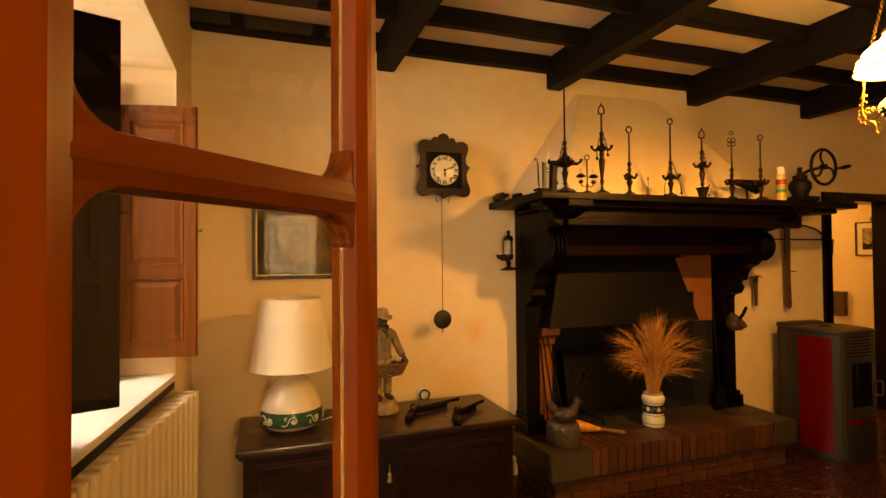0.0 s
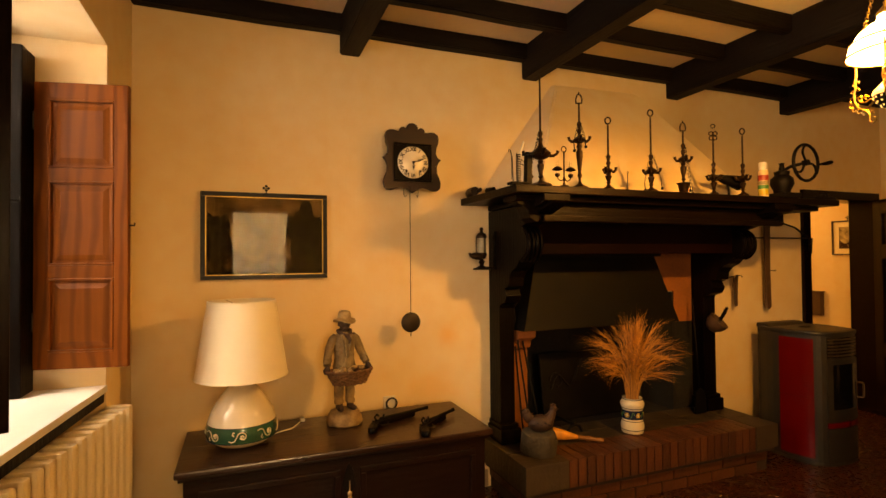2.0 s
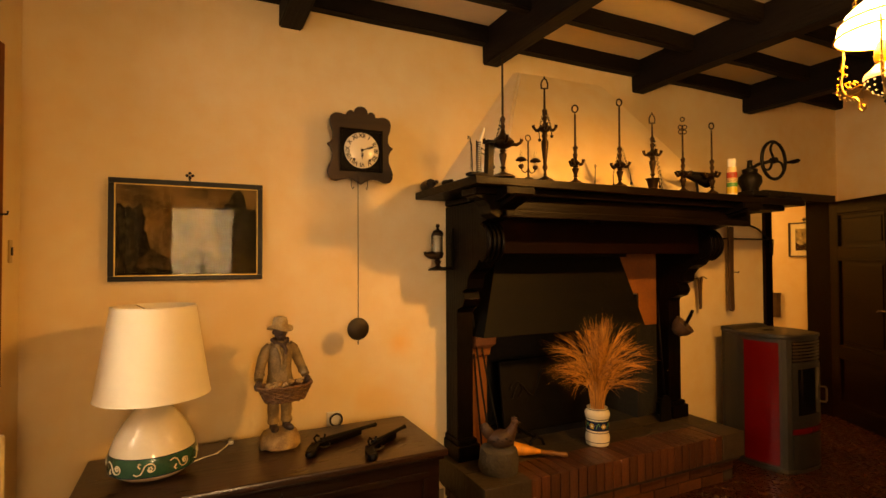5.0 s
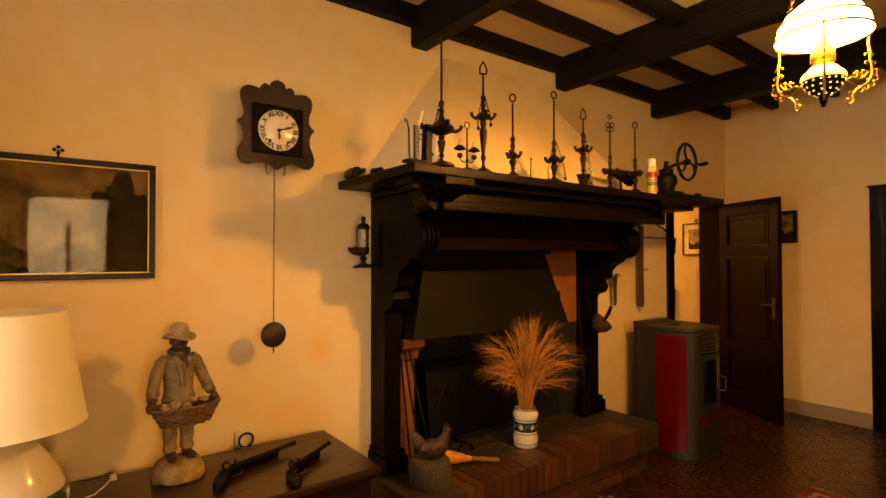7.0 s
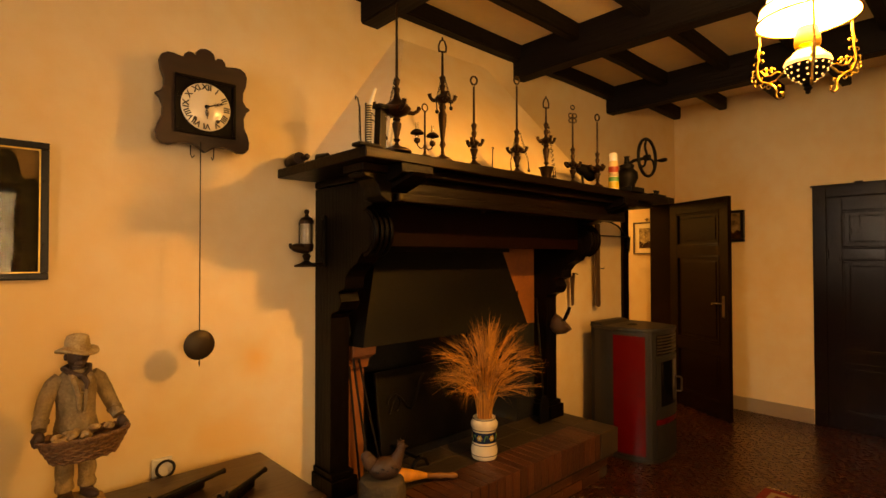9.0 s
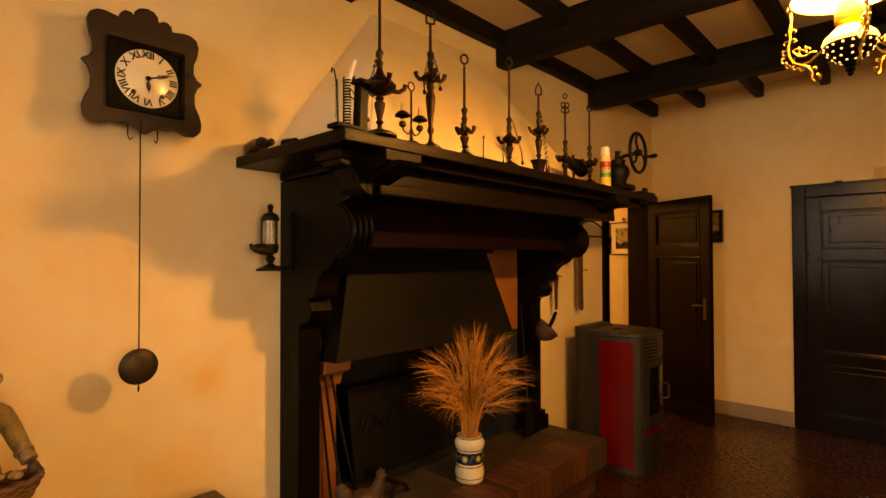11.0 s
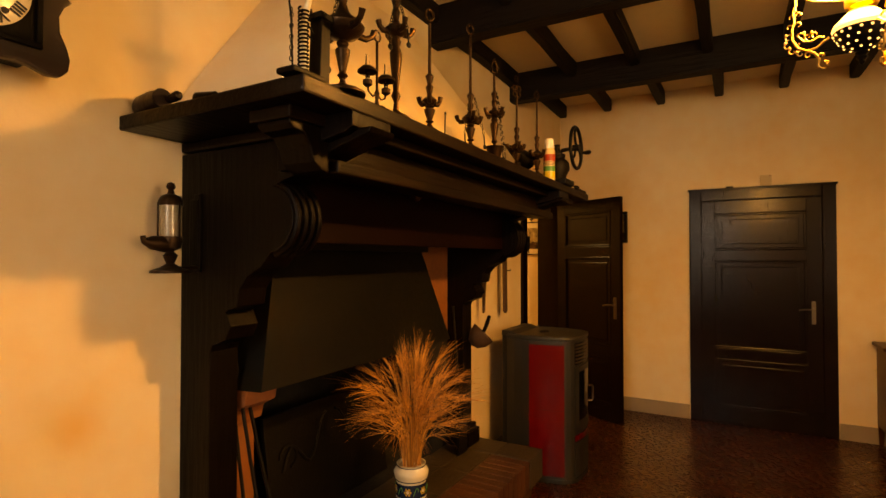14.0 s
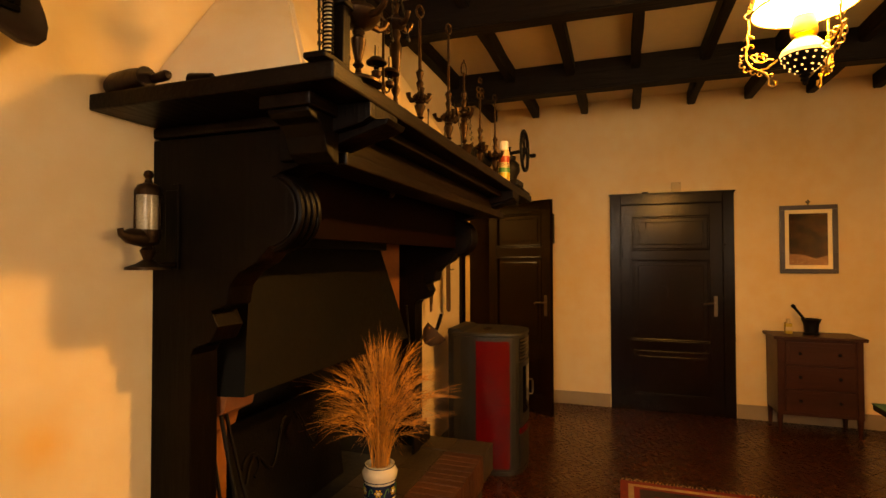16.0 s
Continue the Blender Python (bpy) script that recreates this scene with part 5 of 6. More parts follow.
bm = tube(bm_new(), [(-0.035, 0, 0.015), (-0.04, 0, 0.14), (-0.05, 0, 0.19), (-0.06, 0, 0.195), (-0.06, 0, 0.18)], 0.0028, 6)
chain(bm, (-0.045, -0.006, 0.16), (-0.045, -0.006, 0.03), 10)
part("hook_chain", bm, IRON, sc_, kind="stuff")
bx = thing("wooden_mould", "upright dark wooden mould with a metal cap", "tool", (1.835, 3.105, ZS))
part("upright", slab(bm_new(), [(-0.018, 0), (0.018, 0), (0.022, 0.17), (-0.010, 0.17)], 1, -0.02, 0.02, 0.003), DARKW, bx)
part("cap", box(bm_new(), (-0.02, -0.026, 0.17), (0.042, 0.026, 0.185), 0.003), IRON, bx)
bm = tube(bm_new(), [(-0.02, 0, 0.13), (-0.04, 0, 0.145), (-0.045, 0, 0.12), (-0.02, 0, 0.11)], 0.0022, 5)
part("wire", bm, IRON, bx)
ro = thing("wooden_roller", "dark turned wooden roller lying on the shelf end", "roller", (1.775, 3.62, ZS))
part("barrel", lathe(bm_new(), [(0.020, -0.055), (0.020, -0.10), (0.030, -0.105), (0.036, -0.08), (0.033, 0.0), (0.026, 0.05), (0.028, 0.06), (0, 0.06)], m=pose(0, 0.09, 0.036, 90, 0, -12), seg=18), CHESTF, ro)
part("handle_end", lathe(bm_new(), [(0.012, 0), (0.014, 0.06), (0.010, 0.07), (0, 0.072)], m=pose(0.008, 0.03, 0.036, 90, 0, -12), seg=12), CHESTF, ro)
ro2 = thing("wooden_roller", "small dark wooden block behind the candlestick", "roller", (1.80, 3.50, ZS))
part("barrel", lathe(bm_new(), [(0.016, -0.035), (0.020, -0.03), (0.020, 0.03), (0, 0.035)], m=pose(0, 0, 0.02, 90, 0, 20), seg=14), DARKW, ro2)

fs = thing("tin_scoop", "dark tin scoop leaning between the lamps", "scoop", (3.42, 3.17, ZS))
bm = lathe(bm_new(), [(0.004, -0.15), (0.018, -0.08), (0.036, 0.02), (0.050, 0.11), (0.052, 0.12), (0.048, 0.12), (0.030, 0.02), (0, -0.10)], m=pose(0.05, 0.03, 0.125, 0, 100, -6), seg=18)
part("cup", bm, IRON, fs)
part("handle", tube(bm_new(), [(0.07, 0.03, 0.10), (0.08, 0.03, 0.05), (0.085, 0.03, 0.0)], 0.008, 8), IRON, fs)

cn = thing("spray_can", "white and yellow insect spray can with printed label", "spray can", (3.708, 3.10, ZS))
part("can", lathe(bm_new(), [(0.031, 0), (0.033, 0.004), (0.033, 0.175), (0.026, 0.187), (0.024, 0.188)], seg=28), CREAMP, cn, "cream printed can")
part("label_yellow", lathe(bm_new(), [(0.0333, 0.012), (0.0333, 0.052)], seg=28, cap=False), YELP, cn)
part("label_green", lathe(bm_new(), [(0.0334, 0.054), (0.0334, 0.082)], seg=28, cap=False), GRNP, cn)
part("label_red", lathe(bm_new(), [(0.0334, 0.112), (0.0334, 0.150)], seg=28, cap=False), REDP, cn)
for k in range(3):
    part("label_bar", lathe(bm_new(), [(0.0337, 0.088 + k * 0.008), (0.0337, 0.091 + k * 0.008)], seg=28, cap=False), INK, cn)
part("cap", lathe(bm_new(), [(0.027, 0.187), (0.027, 0.235), (0.024, 0.24), (0, 0.241)], seg=24), WHITEP, cn, "white cap")


def grinder():
    g = thing("wheel_grinder", "black cast-iron hand grinder with a spoked flywheel and crank", "grinder", (4.0, 3.10, ZS))
    part("base", box(bm_new(), (-0.16, -0.06, 0), (0.02, 0.09, 0.035), 0.008), IRON, g)
    part("body", lathe(bm_new(), [(0.05, 0.03), (0.055, 0.06), (0.075, 0.10), (0.07, 0.14), (0.045, 0.165), (0.05, 0.19), (0.02, 0.20), (0.014, 0.24), (0.02, 0.25), (0, 0.255)], at=(-0.075, 0.02, 0), seg=20), IRON, g)
    part("axle", tube(bm_new(), [(-0.075, 0.02, 0.19), (0.0, 0.01, 0.23), (0.06, -0.06, 0.25)], 0.012, 8), IRON, g)
    w = part("flywheel", ring(bm_new(), (0.06, -0.06, 0.25), 0.128, 0.011, seg=36), IRON, g, "black spoked flywheel")
    for k in range(3):
        a = radians(90 + 120 * k)
        pts = []
        for j in range(8):
            q = j / 7
            b = a + 0.9 * math.sin(math.pi * q) * 0.5
            pts.append((0.06 + 0.125 * q * math.cos(b), -0.06, 0.25 + 0.125 * q * math.sin(b)))
        part("spoke", tube(bm_new(), pts, 0.008, 6), IRON, w)
    part("hub", lathe(bm_new(), [(0.02, -0.02), (0.022, 0), (0.02, 0.02)], m=pose(0.06, -0.06, 0.25, 90, 0, 0), seg=14), IRON, w)
    part("crank_handle", tube(bm_new(), [(0.19, -0.06, 0.245), (0.21, -0.065, 0.247), (0.25, -0.075, 0.252), (0.29, -0.085, 0.262), (0.305, -0.088, 0.266)], [0.006, 0.008, 0.014, 0.015, 0.008], 10), DARKW, g, "turned wooden crank handle")


grinder()
lo_ = thing("shelf_clamp", "small dark iron clamp on the shelf end", "tool", (4.33, 3.12, ZS))
part("plate", box(bm_new(), (-0.12, -0.05, 0), (0.10, 0.05, 0.02), 0.004), IRON, lo_)
for dx in (0.02, 0.06):
    part("screw", lathe(bm_new(), [(0.008, 0.02), (0.008, 0.04), (0.014, 0.042), (0.012, 0.055), (0, 0.056)], at=(dx, 0, 0), seg=10), IRON, lo_)


# ---- beside the fireplace ----
def sconce():
    s = thing("wall_oil_lamp", "dark metal wall oil lamp with a glass cylinder on a bracket", "wall lamp", (1.845, 3.735, 1.50))
    part("backplate", box(bm_new(), (0.085, -0.012, 0.02), (0.098, 0.03, 0.24), 0.003), DARKW, s)
    part("bracket_arm", tube(bm_new(), [(0.098, 0.0, 0.015), (0.03, 0, 0.012), (0, 0, 0.012)], 0.008, 8), BRONZE, s)
    part("stand", lathe(bm_new(), [(0.06, 0), (0.058, 0.008), (0.03, 0.018), (0.012, 0.03), (0.018, 0.045), (0.022, 0.055), (0.010, 0.068), (0.03, 0.078), (0.032, 0.09)], seg=22), BRONZE, s)
    part("drip_tray", tube(bm_new(), [(0.0, 0, 0.09), (-0.06, 0, 0.094), (-0.085, 0, 0.10), (-0.088, 0, 0.115)], [0.03, 0.022, 0.010, 0.008], 10), BRONZE, s)
    part("burner", lathe(bm_new(), [(0.032, 0.09), (0.036, 0.10), (0.034, 0.115)], seg=20), BRONZE, s)
    p = part("glass_cylinder", lathe(bm_new(), [(0.031, 0.114), (0.031, 0.215), (0.029, 0.215), (0.029, 0.114)], seg=24, cap=False), mat("frosted_chimney", (0.36, 0.31, 0.21), 0.15, var=0.5, scale=14, coat=0.5), s, "milky glass cylinder")
    part("cap", lathe(bm_new(), [(0.036, 0.213), (0.036, 0.228), (0.028, 0.243), (0.012, 0.250), (0.008, 0.262), (0.014, 0.272), (0.010, 0.284), (0, 0.288)], seg=22), BRONZE, s, "domed metal cap with a knob")
    for a in (40, 160, 280):
        part("cage_rod", tube(bm_new(), [(0.036 * math.cos(radians(a)), 0.036 * math.sin(radians(a)), z) for z in (0.10, 0.222)], 0.003, 6), BRONZE, s)


sconce()


def stove():
    s = thing("pellet_stove", "dark grey pellet stove with glossy dark red side panels", "stove", (4.575, 3.40, 0))
    half = [(0.0, -0.278), (0.05, -0.277), (0.10, -0.272), (0.14, -0.264), (0.172, -0.252), (0.20, -0.235), (0.222, -0.212), (0.238, -0.185), (0.252, -0.14), (0.264, -0.08), (0.272, -0.02), (0.275, 0.04), (0.272, 0.10), (0.264, 0.16), (0.25, 0.22)]

    def outline(k):
        return [(x * k, y * k) for x, y in half] + [(-x * k, y * k) for x, y in half[:0:-1]]
    part("body", slab(bm_new(), outline(0.985), 2, 0.03, 0.975, 0.003), STOVEG, s, "dark grey painted steel body")
    part("base", slab(bm_new(), outline(1.0), 2, 0.0, 0.032, 0.005), STOVEG, s)
    part("top_plate", slab(bm_new(), outline(1.02), 2, 0.973, 1.0, 0.010), STOVEG, s, "dark grey cast top plate")
    part("rear_box", box(bm_new(), (-0.215, 0.19, 0.02), (0.215, 0.27, 0.985), 0.01), STOVEG, s)
    part("rear_ridge", slab(bm_new(), [(0.15, 0.985), (0.15, 1.0), (0.20, 1.02), (0.265, 1.022), (0.27, 0.985)], 0, -0.225, 0.225, 0.004), STOVEG, s, "raised ridge along the rear of the top")
    bm = lathe(bm_new(), [(0.055, 0.999), (0.055, 1.003), (0.047, 1.003), (0.045, 1.0005), (0, 1.0005)], m=Matrix.Translation((0, 0.02, 0)) @ Matrix.Diagonal((1, 0.6, 1, 1)), seg=32)
    part("lid", bm, IRON, s, "dark oval lid in the top plate")
    part("top_rim", tube(bm_new(), [(x * 0.93, y * 0.93, 1.0005) for x, y in half] + [(-x * 0.93, y * 0.93, 1.0005) for x, y in half[:0:-1]], 0.003, 6, True), STOVEG, s)

    def sample(a, n):
        """Points of the outline from a signed distance along it, measured from the middle of the front."""
        acc, last, res = 0.0, Vector((0, -0.278)), []
        for p in half:
            p = Vector(p)
            acc += (p - last).length
            res.append((acc, p))
            last = p
        out = []
        for i in range(n + 1):
            q = a[0] + (a[1] - a[0]) * i / n
            for (d0, p0), (d1, p1) in zip(res, res[1:]):
                if d0 <= abs(q) <= d1:
                    p = p0.lerp(p1, (abs(q) - d0) / max(1e-6, d1 - d0))
                    out.append((p.x if q >= 0 else -p.x, p.y))
                    break
        return out

    def shell(nm, a0, a1, z0, z1, material, k=1.0, th=0.03, parent=s, label=""):
        """A curved panel that follows the outline."""
        bm = bm_new()
        cols = []
        for x, y in sample((a0, a1), 12):
            cols.append([bm.verts.new(p) for p in ((x * k, y * k, z0), (x * k, y * k, z1), (x * (k - th), y * (k - th), z1), (x * (k - th), y * (k - th), z0))])
        for a_, b_ in zip(cols, cols[1:]):
            for j in range(4):
                f = bm.faces.new((a_[j], a_[(j + 1) % 4], b_[(j + 1) % 4], b_[j]))
                f.smooth = j == 0
        bm.faces.new(cols[0])
        bm.faces.new(cols[-1][::-1])
        return part(nm, bm, material, parent, label)
    for q in (-1, 1):
        a, b = sorted((q * 0.258, q * 0.50))
        shell("side_panel", a, b, 0.05, 0.497, STOVER, 1.0, label="glossy dark red enamel panel")
        shell("side_panel", a, b, 0.4985, 0.945, STOVER, 1.0, label="glossy dark red enamel panel")
    d = shell("fire_door", -0.172, 0.172, 0.335, 0.79, STOVEG, 1.012, label="grey fire door")
    shell("door_window", -0.125, 0.125, 0.42, 0.755, BLACKG, 1.018, parent=d, label="black glass of the fire door")
    for k in range(6):
        shell("grille_slat", -0.165, 0.165, 0.815 + k * 0.024, 0.829 + k * 0.024, DSTEEL, 1.008, label="grey slat of the air grille")
    shell("grille_back", -0.168, 0.168, 0.806, 0.955, BLACKG, 0.995)
    shell("ash_door", -0.172, 0.172, 0.045, 0.275, STOVEG, 1.008)
    shell("trim_strip", -0.172, 0.172, 0.285, 0.322, STOVER, 1.012, label="thin red trim strip")
    bm = tube(bm_new(), [(0.165, -0.25, 0.60), (0.190, -0.283, 0.60), (0.194, -0.288, 0.585), (0.194, -0.288, 0.50), (0.190, -0.283, 0.487), (0.175, -0.25, 0.487)], 0.007, 8)
    part("door_handle", bm, DSTEEL, d, "tarnished upright door handle")


stove()


# things hanging on the wall between fireplace and doorway
rl = thing("tool_rail", "thin iron rail carrying fireside tools", "rail")
part("rod", tube(bm_new(), [(3.93, 3.77, 1.735), (5.16, 3.77, 1.735)], 0.006, 8), IRON, rl)
part("stay", tube(bm_new(), [(5.16, 3.77, 1.74), (5.0, 3.77, 1.83), (4.85, 3.76, 1.86), (4.6, 3.74, 1.87)], 0.008, 8), IRON, rl, "curved iron stay")
st = thing("wooden_ladle", "long worn wooden stirring paddle hanging from the rail", "paddle", (4.60, 3.755, 1.735))
part("blade", slab(bm_new(), [(-0.028, 0.10), (0.034, 0.10), (0.028, -0.30), (0.036, -0.60), (0.012, -0.62), (-0.022, -0.60), (-0.026, -0.30)], 1, -0.018, 0.002, 0.004), LEATH, st)
part("peg", tube(bm_new(), [(-0.02, -0.008, -0.28), (0.085, -0.02, -0.29), (0.09, -0.02, -0.28)], 0.004, 6), IRON, st)
st = thing("leather_strap", "dark worn leather strap bundle on a hook", "strap", (4.22, 3.76, 1.40))
part("strap", slab(bm_new(), [(-0.02, 0.0), (0.03, 0.0), (0.024, -0.10), (0.02, -0.24), (-0.004, -0.25), (-0.012, -0.1)], 1, -0.014, 0.0, 0.004), LEATH, st)
part("strap", slab(bm_new(), [(-0.005, 0.02), (0.02, 0.02), (0.0, -0.10), (-0.01, -0.19), (-0.02, -0.19), (-0.018, -0.1)], 1, -0.028, -0.016, 0.004), LEATH, st)
part("hook", tube(bm_new(), [(-0.06, 0.0, 0.0), (0.05, -0.01, 0.015), (0.07, -0.02, 0.0)], 0.004, 6), IRON, st)
ld = thing("wooden_scoop", "carved wooden scoop with handle hung on the fireplace side", "scoop", (3.80, 3.64, 1.05))
part("bowl", lathe(bm_new(), [(0, -0.055), (0.03, -0.045), (0.055, -0.01), (0.062, 0.03), (0.058, 0.03), (0.045, -0.005), (0, -0.03)], m=pose(-0.01, -0.06, 0.0, 38, 25, 0) @ Matrix.Scale(1.3, 4), seg=20), LEATH, ld, "hollowed pale wooden bowl")
part("handle", tube(bm_new(), [(0.03, -0.07, 0.03), (0.06, -0.08, 0.08), (0.085, -0.085, 0.125)], [0.012, 0.014, 0.011], 8), DARKW, ld)
kt = thing("keys_bunch", "bunch of small iron keys hanging at the doorway", "keys", (5.21, 3.79, 1.74))
for k in range(4):
    part("key", tube(bm_new(), [(0.01 * k - 0.015, -0.01 - 0.004 * k, 0), (0.012 * k - 0.018, -0.012, -0.12 - 0.01 * k)], 0.004, 6), IRON, kt)


# ---- on the hearth ----
ZH = 0.345
HX = (2.905, 3.515)
v = thing("ceramic_vase", "cream ceramic jar with a dark blue painted band", "vase", (*HX, ZH))
part("jar", lathe(bm_new(), [(0.082, 0), (0.088, 0.006), (0.09, 0.02), (0.094, 0.06), (0.084, 0.10), (0.084, 0.19), (0.094, 0.215), (0.096, 0.235), (0.084, 0.252), (0.075, 0.262), (0.080, 0.272), (0.073, 0.272), (0.07, 0.255), (0, 0.25)], seg=36), CERAM, v)
part("painted_band", lathe(bm_new(), [(0.0848, 0.112), (0.0848, 0.182)], seg=36, cap=False), BLUEG, v, "dark blue painted band")
for z, r in ((0.098, 0.0855), (0.196, 0.0875), (0.262, 0.0755), (0.03, 0.0912)):
    part("painted_line", tube(bm_new(), [(r * math.cos(a), r * math.sin(a), z) for a in (2 * math.pi * k / 36 for k in range(36))], 0.003, 5, True), BLUEG, v)
for k in range(6):
    a = radians(60 * k - 100)
    m = pose(0.0850 * math.cos(a), 0.0850 * math.sin(a), 0.147, 90, 0, math.degrees(a) + 90)
    bm = lathe(bm_new(), [(0.008, -0.0005), (0.008, 0.0012)], m=m, seg=10)
    part("flower_centre", bm, CERAM, v)
    for j in range(6):
        b = radians(60 * j)
        part("petal", lathe(bm_new(), [(0.0065, -0.0005), (0.006, 0.001)], m=m @ Matrix.Translation((0.0145 * math.cos(b), 0.0145 * math.sin(b), 0)), seg=8), YELG, v)
    a2 = a + radians(30)
    bm = tube(bm_new(), [(0.0856 * math.cos(a2 + 0.16 * math.cos(q)), 0.0856 * math.sin(a2 + 0.16 * math.cos(q)), 0.147 + 0.02 * math.sin(q * 1.5)) for q in (0.5 * i for i in range(12))], 0.0022, 5)
    part("painted_tendril", bm, GRNP, v)

v.matrix_world = Matrix.Translation((*HX, ZH)) @ Matrix.Diagonal((0.86, 0.86, 0.89, 1))


def wheat():
    rnd = random.Random(11)
    vs, fs = [], []
    def prism(pts, rs):
        base = len(vs)
        n = len(pts)
        for i, p in enumerate(pts):
            d = (pts[min(i + 1, n - 1)] - pts[max(i - 1, 0)]).normalized()
            u = d.orthogonal().normalized()
            w = d.cross(u)
            for k in range(3):
                a = 2 * math.pi * k / 3
                vs.append(p + rs[i] * (u * math.cos(a) + w * math.sin(a)))
        for i in range(n - 1):
            for k in range(3):
                a, b = base + 3 * i + k, base + 3 * i + (k + 1) % 3
                fs.append((a, b, b + 3, a + 3))
    for i in range(135):
        az = rnd.uniform(0, 2 * math.pi)
        lean = abs(rnd.gauss(0.0, 0.48)) + (0.75 if rnd.random() < 0.14 else 0)
        h = rnd.choice((rnd.uniform(0.20, 0.34), rnd.uniform(0.30, 0.44), rnd.uniform(0.40, 0.52))) * (1 - 0.15 * min(1, lean))
        r0 = rnd.uniform(0, 0.042)
        droop = rnd.uniform(0.2, 2.0) * (0.25 + lean)
        hd = Vector((math.cos(az), math.sin(az), 0))
        pts = [Vector((0, 0, -0.04)) + hd * r0]
        d = (Vector((0, 0, 1)) + hd * lean * 0.16 + Vector((0.05, 0, 0))).normalized()
        bend = lean * 0.30
        n = 9
        ear0 = 6
        p = pts[0].copy()
        for k in range(n):
            d = (d + hd * bend * min(1.0, (k / 5) ** 1.6) + (hd * 0.5 - Vector((0, 0, 0.7))) * (droop * 0.30 * (k / n) ** 2)).normalized()
            p = p + d * (h / ear0 if k < ear0 else 0.026)
            pts.append(p.copy())
        prism(pts[:ear0 + 2], [0.0016] * (ear0 + 2))
        ear = pts[ear0:]
        # ear as two rows of grains, and long awns
        for k in range(len(ear) - 1):
            for q in range(3):
                a = ear[k].lerp(ear[k + 1], q / 3)
                dd = (ear[k + 1] - ear[k]).normalized()
                side = dd.orthogonal().normalized() if (q + k) % 2 else -dd.orthogonal().normalized()
                side = (Matrix.Rotation(rnd.uniform(-0.8, 0.8), 3, dd) @ side)
                g0 = a + side * 0.002
                g1 = g0 + (dd * 0.8 + side * 0.35) * 0.013
                prism([g0, g0.lerp(g1, 0.5), g1], [0.0020, 0.0054, 0.0012])
                for _ in range(rnd.choice((1, 1, 2))):
                    out = (dd + side * rnd.uniform(0.10, 0.42) + Vector((rnd.uniform(-0.12, 0.12), rnd.uniform(-0.12, 0.12), 0))).normalized()
                    ln = rnd.uniform(0.09, 0.165)
                    prism([g1, g1 + out * ln * 0.5, g1 + (out + Vector((0, 0, -0.06))) * ln], [0.0009, 0.0006, 0.0002])
    me = bpy.data.meshes.new("wheat_bunch")
    me.from_pydata([tuple(q) for q in vs], [], fs)
    me.materials.append(STRAW)
    ob = new("wheat_bunch", me)
    ob.location = (HX[0], HX[1], ZH + 0.232)
    tagged(ob, "bunch of dried golden wheat ears spreading from the jar", "dried wheat", kind="stuff")


wheat()

sb = thing("stone_block", "rough grey round stone block on the hearth", "stone", (2.085, 3.43, ZH), 15)
bm = lathe(bm_new(), [(0.108, 0), (0.115, 0.02), (0.114, 0.07), (0.110, 0.11), (0.104, 0.13), (0.09, 0.138), (0.05, 0.138), (0, 0.136)], seg=24)
for q in bm.verts:
    q.co += noise.noise_vector(q.co * 14) * 0.010
part("block", bm, TUFA, sb)
hn = thing("earthenware_hen", "brown pierced earthenware hen sitting on the stone block", "hen figure", (2.095, 3.42, ZH + 0.133), -20)
bm = blob(bm_new(), (0, 0, 0.052), (0.082, 0.056, 0.054), seg=20)
blob(bm, (-0.075, 0, 0.09), (0.035, 0.022, 0.045), pose(0, 0, 0, 0, -35, 0), seg=14)
blob(bm, (-0.092, 0, 0.118), (0.028, 0.014, 0.03), pose(0, 0, 0, 0, -20, 0), seg=12)
tube(bm, [(0.05, 0, 0.075), (0.072, 0, 0.11), (0.080, 0, 0.135)], [0.036, 0.026, 0.020], 12)
blob(bm, (0.082, 0, 0.142), (0.024, 0.019, 0.021), seg=12)
part("body", bm, TERRA, hn)
bm = slab(bm_new(), [(0.060, 0.155), (0.064, 0.176), (0.073, 0.168), (0.080, 0.182), (0.088, 0.170), (0.097, 0.172), (0.098, 0.155)], 1, -0.005, 0.005, 0.002)
part("comb", bm, TERRA, hn)
part("beak", lathe(bm_new(), [(0.008, 0), (0, 0.02)], m=pose(0.104, 0, 0.142, 0, 100, 0), seg=8), TERRA, hn)
for k in range(5):
    a = -0.05 + 0.024 * k
    part("pierced_slot", blob(bm_new(), (a, -0.051 + 0.25 * a * a * 4, 0.055 + 0.012 * (k % 2)), (0.010, 0.006, 0.004), pose(0, 0, 0, 0, 25, 0), seg=8), SOOT_SHADE, hn)

br_ = thing("hearth_brush", "small straw hearth brush with turned wooden handle", "brush")
def lerp_(a, b, q):
    return tuple(x + (y - x) * q for x, y in zip(a, b))
A, B = (2.29, 3.58, ZH + 0.045), (2.565, 3.40, ZH + 0.020)
bm = tube(bm_new(), [lerp_(A, B, q) for q in (0.48, 0.52, 0.6, 0.68, 0.72, 0.76, 0.85, 0.92, 0.96, 1.0)], [0.012, 0.016, 0.013, 0.016, 0.018, 0.014, 0.013, 0.017, 0.016, 0.008], 12)
part("handle", bm, LIGHTW, br_, "turned pale wooden handle")
part("bristles", tube(bm_new(), [lerp_(A, B, q) for q in (0.0, 0.2, 0.4, 0.5)], [0.042, 0.034, 0.020, 0.013], 14), STRAW, br_, "bound straw bristles")

